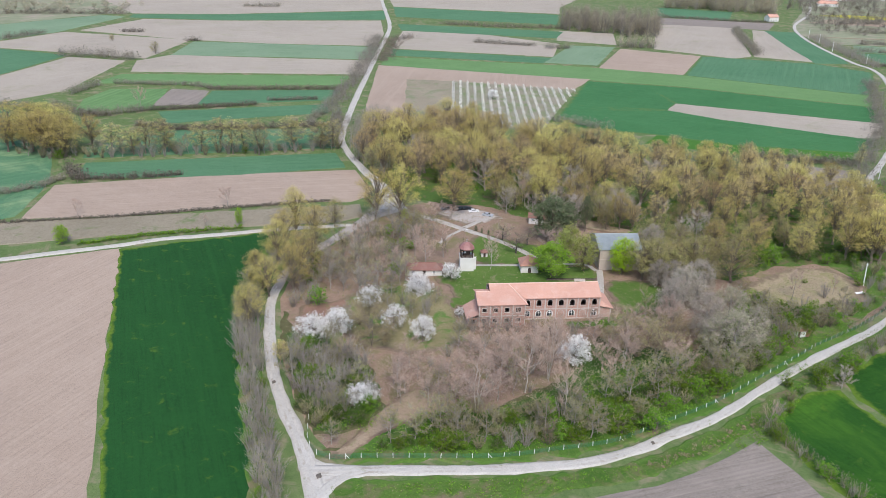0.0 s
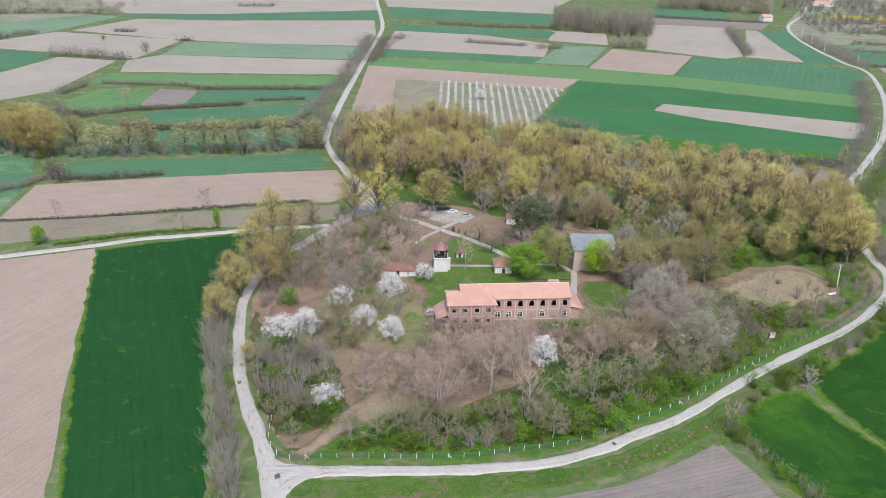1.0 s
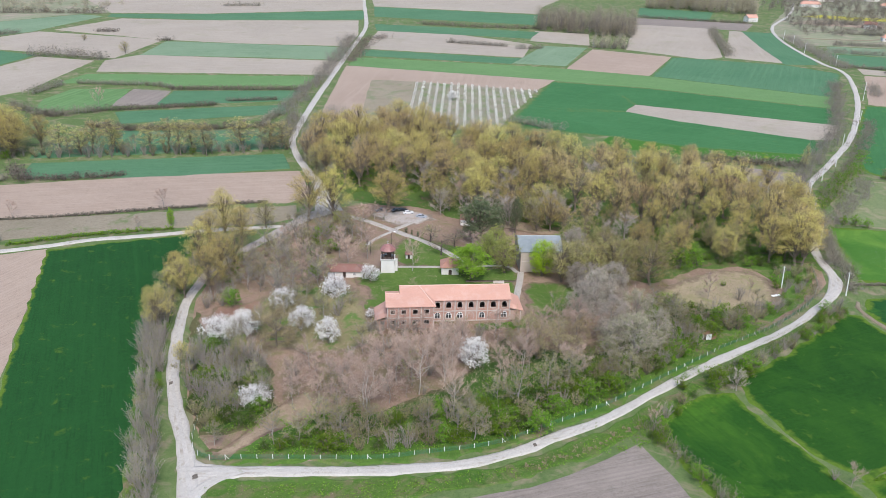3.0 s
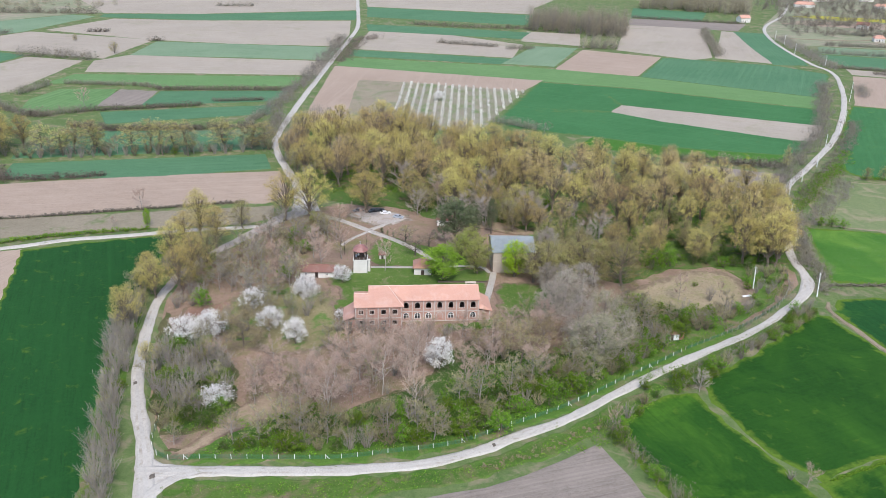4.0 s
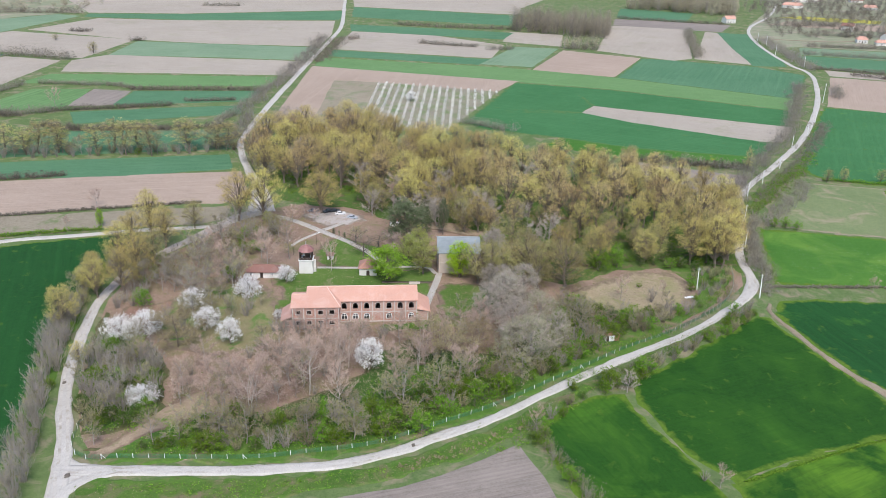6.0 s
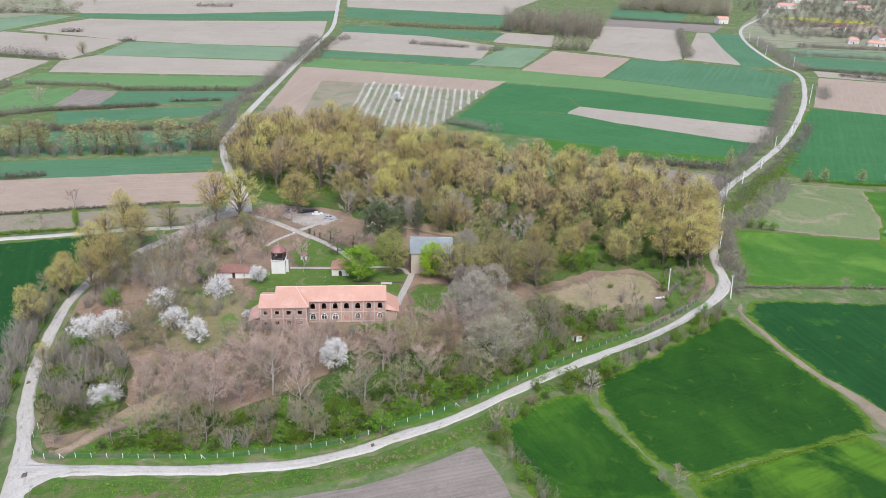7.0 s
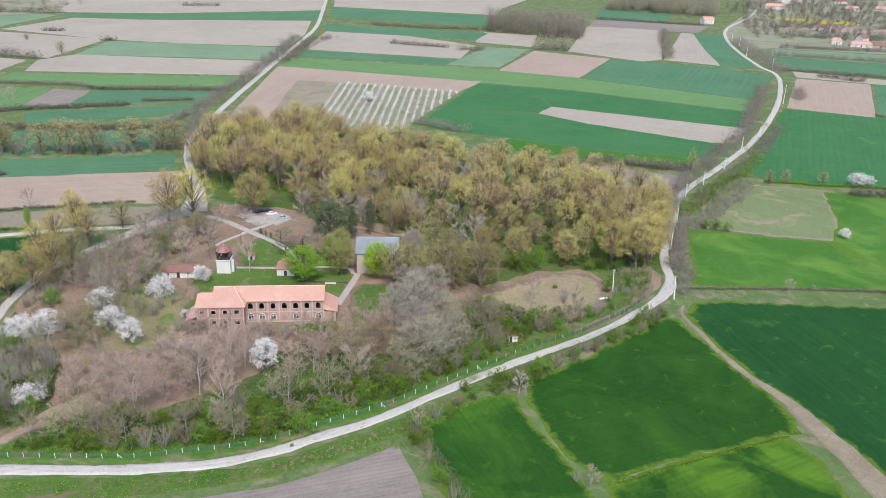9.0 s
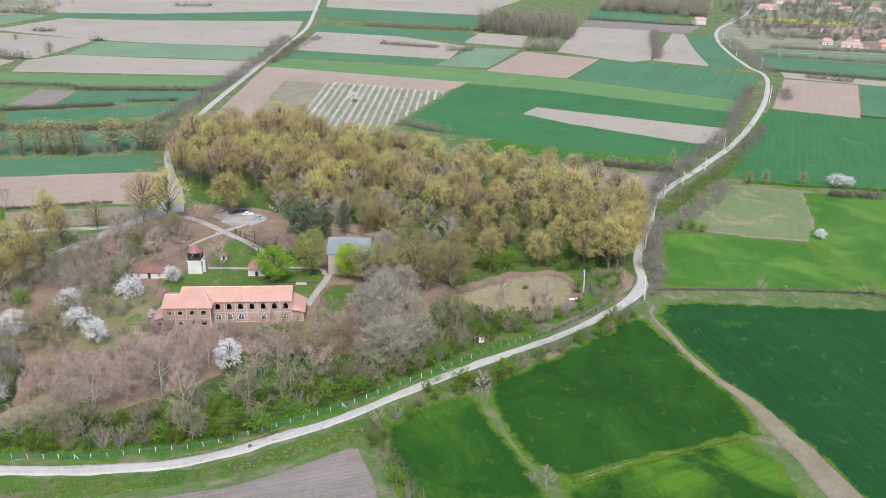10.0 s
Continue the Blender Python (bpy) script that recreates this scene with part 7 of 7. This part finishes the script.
patch("field", corner(400, 985, 440, 1020, 640, 985, 700, 930, 540, 935), tilth("village_tilth", "pink", -12), "bare pinkish field by the village", "field", 1.0, 8)
ribbon("road", [(352, 866), (380, 858), (430, 856), (470, 880)], 4, M_TRACK, "pale village lane")


# ---- hedges, far woods and crops of white bushes ----
def thicket(name, spots, high, wide, label, mats, twigs=26, leaves=14, leaf=0.4, tw=0.09, seed=1, category="hedge", vary=0.3):
    """Many small plants in one mesh: stems, twigs and leaves about each spot."""
    rng = np.random.default_rng(seed)
    hp = Heap()
    for x, y in spots:
        h = high * rng.uniform(1 - vary, 1 + vary)
        w = wide * rng.uniform(0.75, 1.25)
        base = np.array([x, y, 0.0])
        if h > 3:
            hp.add(*tube([base - (0, 0, 0.2), base + (rng.normal() * 0.2, rng.normal() * 0.2, h * 0.5), base + (rng.normal() * 0.4, rng.normal() * 0.4, h * 0.8)], [h * 0.016, h * 0.011, 0.02], 3))
        if twigs:
            d = ball(rng, twigs, 0.3)
            d[:, 2] = np.abs(d[:, 2])
            p = base + d * (w * 0.35, w * 0.35, h * 0.45) * rng.uniform(0.1, 1.3, twigs)[:, None]
            hp.twigs(p, p + (d + rng.normal(size=(twigs, 3)) * (0.25, 0.25, 0.12)) * (w * 0.6, w * 0.6, h * 0.55), tw, rng, 0)
        if leaves:
            d = ball(rng, leaves, 0.28)
            d[:, 2] = d[:, 2] * 0.5 + 0.5
            hp.cards(base + d * (w, w, h * 0.94) + (0, 0, 0.05), leaf, rng, 1, 0.4)
    ob = new(name, hp.mesh(name, mats))
    return tagged(ob, label, category, "", "stuff")


def along(line, gap, side=0.8, seed=3):
    rng = np.random.default_rng(seed)
    out = []
    for (x1, y1), (x2, y2) in zip(line, line[1:]):
        n = max(1, int(math.hypot(x2 - x1, y2 - y1) / gap))
        out += [(x1 + (x2 - x1) * (i + rng.random()) / n + rng.normal() * side, y1 + (y2 - y1) * (i + rng.random()) / n + rng.normal() * side) for i in range(n)]
    return out


TRODDEN = ((-23, 149, 2.2), (-20.5, 152.5, 2.4), (-18, 156, 2.6), (-15, 160, 2.8), (-11, 166, 3.2), (-8, 171, 3.6))


def over(poly, n, seed=4):
    rng = np.random.default_rng(seed)
    xs, ys = [p[0] for p in poly], [p[1] for p in poly]
    out = []
    while len(out) < n:
        x, y = rng.uniform(min(xs), max(xs)), rng.uniform(min(ys), max(ys))
        if inside(x, y, poly) and not any((x - a) ** 2 + (y - b) ** 2 < r * r for a, b, r in TRODDEN):
            out.append((x, y))
    return out


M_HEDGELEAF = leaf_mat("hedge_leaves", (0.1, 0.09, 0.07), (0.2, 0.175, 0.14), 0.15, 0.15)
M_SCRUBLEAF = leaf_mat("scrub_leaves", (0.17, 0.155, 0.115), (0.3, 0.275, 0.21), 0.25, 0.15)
# grey-olive buds, their tone also paled to stand in for haze over far woods
M_WOODLEAF = leaf_mat("hazed_wood_leaves", (0.28, 0.25, 0.175), (0.45, 0.405, 0.295), 0.3, 0.15)
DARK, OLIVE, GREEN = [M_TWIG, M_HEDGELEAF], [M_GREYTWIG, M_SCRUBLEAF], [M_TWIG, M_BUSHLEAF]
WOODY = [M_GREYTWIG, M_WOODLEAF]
HEDGES = ((corner(-165, 529, -80, 540), 2.6, DARK), (corner(-190, 464, -154, 476, -123, 489), 2.4, DARK), (corner(-160, 423, -105, 431), 2.6, DARK), (corner(-245, 502, -241, 536), 4, OLIVE), (corner(-217, 448, -198, 450), 3, DARK),
          (corner(-166, 337, -150, 337, -123, 346), 2.2, DARK), (corner(-316, 637, -291, 641, -251, 630), 6, OLIVE), (corner(-490, 878, -438, 896, -367, 904), 5, DARK), (corner(-400, 710, -383, 753), 4, DARK), (corner(-264, 1003, -220, 1013), 4, OLIVE),
          (corner(-172, 281, -132, 291, -91, 305, -52, 317), 1.0, DARK), (corner(-133, 263, -108, 275, -80, 284), 1.2, GREEN), (corner(-270, 467, -255, 463), 5, OLIVE), (corner(-22, 888, 36, 875, 100, 875), 3.5, DARK), (corner(10, 765, 63, 751), 3, DARK),
          (corner(72, 739, 96, 743), 4, OLIVE), (corner(144, 758, 173, 756), 4, OLIVE), (corner(286, 893, 256, 728), 5, OLIVE), (corner(144, 401, 174, 395, 196, 395), 3, DARK), (corner(362, 663, 392, 648), 4, DARK), (corner(260, 362, 283, 360), 3, DARK),
          (corner(346, 530, 350, 528, 470, 496), 1.0, DARK), (corner(160, 253, 200, 256, 300, 258), 0.8, OLIVE), (corner(121, 149, 150, 163, 166, 170), 0.35, GREEN), (corner(228, 378, 250, 375, 292, 373), 1.2, GREEN),
          (corner(340, 690, 392, 676, 470, 652), 2.5, OLIVE), (corner(356, 768, 480, 740, 590, 704), 4, OLIVE), (corner(380, 815, 450, 812, 520, 806), 4, OLIVE), (corner(230, 1000, 310, 975, 350, 968), 3, DARK), (corner(420, 900, 520, 890, 600, 880), 5, OLIVE), (corner(400, 970, 480, 985), 6, OLIVE),
          (corner(-176, 350, -168, 338, -160, 334), 4.5, DARK), (corner(-200, 300, -178, 322, -172, 336), 2.6, OLIVE), (corner(-240, 470, -226, 458, -205, 452, -186, 462), 4, OLIVE), (corner(-176, 430, -152, 424, -108, 432, -75, 440), 2.6, DARK), (corner(-232, 540, -180, 540, -164, 533), 2.4, OLIVE), (corner(150, 401, 176, 395, 194, 390), 4, OLIVE), (corner(-84, 440, -82, 470), 3.5, OLIVE), (corner(-319, 772, -300, 776), 3, DARK), (corner(-245, 730, -232, 732), 3, DARK), (corner(54, 470, 70, 458, 82, 452), 4, OLIVE), (corner(-90, 508, -120, 500), 2, DARK))
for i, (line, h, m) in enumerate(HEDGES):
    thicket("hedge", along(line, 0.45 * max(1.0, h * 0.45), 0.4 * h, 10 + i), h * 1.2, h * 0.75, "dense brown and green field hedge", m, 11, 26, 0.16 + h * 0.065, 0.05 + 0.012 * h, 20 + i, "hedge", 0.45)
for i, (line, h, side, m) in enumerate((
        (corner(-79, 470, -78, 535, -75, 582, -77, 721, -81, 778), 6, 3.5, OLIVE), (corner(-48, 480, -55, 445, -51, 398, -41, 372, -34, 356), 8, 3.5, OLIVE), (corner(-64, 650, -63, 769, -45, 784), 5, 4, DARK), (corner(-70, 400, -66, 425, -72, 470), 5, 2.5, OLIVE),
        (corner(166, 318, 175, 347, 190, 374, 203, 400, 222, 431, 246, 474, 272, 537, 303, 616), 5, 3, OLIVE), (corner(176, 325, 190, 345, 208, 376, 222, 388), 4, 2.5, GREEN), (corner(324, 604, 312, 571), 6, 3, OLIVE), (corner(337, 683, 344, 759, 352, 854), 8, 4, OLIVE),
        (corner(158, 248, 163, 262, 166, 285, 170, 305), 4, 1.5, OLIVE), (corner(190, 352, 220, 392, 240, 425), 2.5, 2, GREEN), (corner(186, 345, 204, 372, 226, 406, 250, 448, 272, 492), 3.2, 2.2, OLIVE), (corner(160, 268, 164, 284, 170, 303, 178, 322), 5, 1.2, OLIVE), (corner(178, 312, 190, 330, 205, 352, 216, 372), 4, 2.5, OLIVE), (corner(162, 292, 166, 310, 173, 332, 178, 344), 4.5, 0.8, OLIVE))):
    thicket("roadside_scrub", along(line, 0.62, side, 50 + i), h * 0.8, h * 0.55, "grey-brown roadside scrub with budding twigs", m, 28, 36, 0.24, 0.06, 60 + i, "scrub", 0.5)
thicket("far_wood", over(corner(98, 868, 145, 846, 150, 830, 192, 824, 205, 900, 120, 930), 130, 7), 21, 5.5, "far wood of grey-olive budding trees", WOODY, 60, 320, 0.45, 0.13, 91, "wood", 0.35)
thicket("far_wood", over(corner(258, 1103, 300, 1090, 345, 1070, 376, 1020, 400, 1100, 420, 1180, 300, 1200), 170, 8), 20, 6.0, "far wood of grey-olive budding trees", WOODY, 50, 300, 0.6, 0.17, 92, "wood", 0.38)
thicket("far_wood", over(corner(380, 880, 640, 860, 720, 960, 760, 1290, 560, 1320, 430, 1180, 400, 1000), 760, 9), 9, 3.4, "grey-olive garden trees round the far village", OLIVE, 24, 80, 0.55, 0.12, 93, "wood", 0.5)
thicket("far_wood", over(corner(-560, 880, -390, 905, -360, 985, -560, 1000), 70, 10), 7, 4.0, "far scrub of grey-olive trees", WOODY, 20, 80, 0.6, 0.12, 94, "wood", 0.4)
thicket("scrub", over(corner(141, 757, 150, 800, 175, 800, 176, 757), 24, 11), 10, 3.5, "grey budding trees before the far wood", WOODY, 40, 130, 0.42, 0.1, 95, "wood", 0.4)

patch("orchard_grass", corner(-6, 577, 76, 558, 50, 462, 46, 448, -5, 448), soil("orchard_floor", (0.2, 0.18, 0.13), (0.32, 0.29, 0.22), 0.05, 0.6, ((0.14, 0.19, 0.08), 0.48, 0.62), bump=0.6), "thin grass and bare soil under the orchard rows", "field", 0.8, 4)
# orchard rows in white blossom
for r in range(18):
    x0 = -5 + 4.75 * r
    y1 = 577 - r * 1.1
    y0 = 452 if r < 12 else 470 + (x0 - 52) * 3.4
    rng = np.random.default_rng(300 + r)
    spots, y = [], y0
    while y < y1:
        if rng.random() > 0.1:
            spots.append((x0 + 0.03 * (y - 510) * (r - 9) * 0.04 + rng.normal() * 0.15, y))
        y += rng.uniform(1.5, 2.3)
    row = thicket("orchard_row", spots, 2.0, 1.05, "row of small fruit bushes in white blossom", [M_TWIG, M_PALEBLOOM], 8, 26, 0.27, 0.05, 400 + r, "orchard row", 0.25)
    tagged(row, group="orchard rows")
plant("blossom_tree", 20, 520, 7, 1.0)
# dead leaves, grass tufts and stones on the park floor
def speckle(name, spots, size, label, material, seed, category):
    rng = np.random.default_rng(seed)
    hp = Heap()
    c = np.array([(x, y, 0.0) for x, y in spots])
    c[:, 2] = LEVEL[0] + rng.uniform(0.02, 0.1, len(c))
    hp.cards(c, size, rng, 0, 2.0)
    return tagged(new(name, hp.mesh(name, [material])), label, category, "", "stuff")


FLOOR = corner(-24, 149, 13, 151, 38, 158, 64, 174, 99, 204, 130, 229, 150, 256, 120, 266, 90, 284, 60, 318, 10, 328, -24, 310, -44, 268, -52, 244, -50, 214, -42, 187, -30, 157)
speckle("meadow_flowers", over(corner(222, 262, 330, 262, 352, 340, 262, 358, 246, 330, 236, 300), 9000, 61), 0.085, "sparse white flowers over the green meadow", M_PALEBLOOM, 62, "flowers")
speckle("meadow_flowers", over(corner(170, 282, 180, 262, 215, 262, 205, 300), 700, 63), 0.08, "sparse white flowers over the green meadow", M_PALEBLOOM, 64, "flowers")
speckle("fallen_leaves", over(FLOOR, 14000, 31), 0.13, "scattered pale dead leaves on the ground", M_DEADLEAF, 32, "leaf litter")
speckle("grass_tufts", over(FLOOR, 12000, 33), 0.16, "scattered green grass tufts among dead leaves", M_TUFT, 34, "grass")
speckle("grass_tufts", over(corner(-24, 138, 0, 141, 25, 144, 44, 150, 70, 168, 100, 197, 130, 222, 148, 236, 118, 206, 100, 191, 74, 164, 60, 154, 44, 145, 20, 137, -10, 128, -22, 128), 7000, 35), 0.12, "scattered grass tufts on the verge", M_TUFT, 36, "grass")
speckle("dry_tufts", over(corner(-24, 138, 0, 141, 25, 144, 44, 150, 70, 168, 100, 197, 130, 222, 148, 236, 118, 206, 100, 191, 74, 164, 60, 154, 44, 145, 20, 137, -10, 128, -22, 128), 1500, 37), 0.1, "scattered straw-coloured tufts on the verge", M_DEADLEAF, 38, "grass")
thicket("brushwood", over(corner(-14, 164, 8, 168, 28, 174, 46, 182, 58, 204, 44, 211, 24, 211, 2, 205, -10, 196, -20, 190, -16, 176), 900, 41), 1.5, 1.5, "low rosy-brown leafless brushwood over dead leaves", [M_ROSYTWIG, M_ROSYBUD], 24, 8, 0.1, 0.03, 42, "brushwood", 0.5)
thicket("brushwood", over(corner(-40, 232, -22, 224, -12, 236, -18, 262, -6, 278, -14, 294, -30, 290, -42, 264), 240, 43), 1.3, 1.5, "low grey-brown leafless brushwood over dead leaves", [M_GREYTWIG, M_BUDLEAF], 22, 8, 0.13, 0.035, 44, "brushwood", 0.5)
thicket("brushwood", over(corner(52, 186, 66, 186, 82, 196, 94, 226, 84, 240, 66, 240, 58, 214), 260, 45), 2.0, 1.6, "low grey-green brushwood under the grey trees", [M_GREYTWIG, M_BUSHLEAF], 20, 9, 0.14, 0.035, 46, "brushwood", 0.5)
thicket("undergrowth", over(corner(-44, 200, -38, 176, -30, 157, -16, 158, -20, 172, -24, 186, -32, 200), 300, 47), 1.5, 1.3, "green undergrowth among the bare shrubs", [M_GREYTWIG, M_BUSHLEAF], 12, 22, 0.17, 0.035, 48, "undergrowth", 0.5)
thicket("undergrowth", over(corner(30, 172, 50, 178, 66, 188, 84, 202, 90, 220, 78, 218, 60, 196, 38, 188), 300, 49), 1.6, 1.4, "green undergrowth below the bare trees", [M_GREYTWIG, M_BUSHLEAF], 12, 22, 0.17, 0.035, 50, "undergrowth", 0.5)
slab = thing("white_slab", 130.0, 241.6, 0.1, 20, "white sheet lying in the grass by the fence", "sheet")
part("sheet", cuboid(0, 3.2, 0, 1.1, 0, 0.25, bevel=0.08), M_WHITEPAINT, slab)
# low herbs along the verges
M_BROWNLEAF = leaf_mat("brown_dry_stems", (0.24, 0.19, 0.12), (0.4, 0.33, 0.22), 0.2, 0.15)
for i, (line, h, side, m) in enumerate((
        (corner(73, 169, 77, 162, 80, 154, 84, 145, 88, 136, 94, 120), 3.0, 0.9, GREEN), (corner(75, 166, 79, 158, 83, 149, 90, 133), 2.8, 0.8, [M_TWIG, M_HEDGELEAF]), (corner(101, 193, 114, 203, 126, 212, 138, 224, 146, 234), 1.6, 0.9, GREEN),
        (corner(99, 192, 112, 202, 124, 211, 136, 222), 2.2, 0.8, OLIVE), (corner(118, 217, 130, 227, 144, 243, 149, 255), 1.8, 1.0, OLIVE), (corner(128, 229, 140, 242, 146, 256), 2.4, 1.8, GREEN), (corner(92, 200, 108, 212, 122, 222), 2.0, 1.3, GREEN),
        (corner(44, 148, 60, 157, 74, 168), 0.9, 0.8, [M_TWIG, M_BROWNLEAF]), (corner(86, 188, 96, 194), 1.8, 0.9, GREEN))):
    thicket("roadside_brush", along(line, 0.7, side, 80 + i), h, h * 0.5, "tangled low roadside brush of twigs and new leaves", m, 16, 26, 0.15, 0.04, 140 + i, "scrub", 0.45)
thicket("verge_herbs", over(corner(-20, 138, 25, 144, 44, 149, 70, 166, 100, 194, 98, 190, 72, 158, 60, 154, 44, 146, 12, 136), 320, 12), 0.6, 0.8, "green and straw-coloured verge herbs", GREEN, 12, 14, 0.17, 0.04, 96, "herbs", 0.5)
thicket("verge_herbs", over(corner(-26, 149, 13, 151, 38, 158, 64, 175, 98, 206, 84, 204, 58, 186, 40, 176, 12, 168, -14, 164), 700, 13), 0.9, 0.9, "green undergrowth among the fence shrubs", GREEN, 14, 18, 0.18, 0.04, 97, "undergrowth", 0.5)
thicket("woodland_undergrowth", over(corner(-36, 345, -20, 332, 10, 330, 44, 316, 70, 296, 100, 270, 140, 264, 158, 272, 162, 300, 120, 320, 60, 350, -30, 380), 620, 14), 1.4, 1.4, "green undergrowth on the woodland floor", GREEN, 14, 22, 0.26, 0.05, 98, "undergrowth", 0.5)
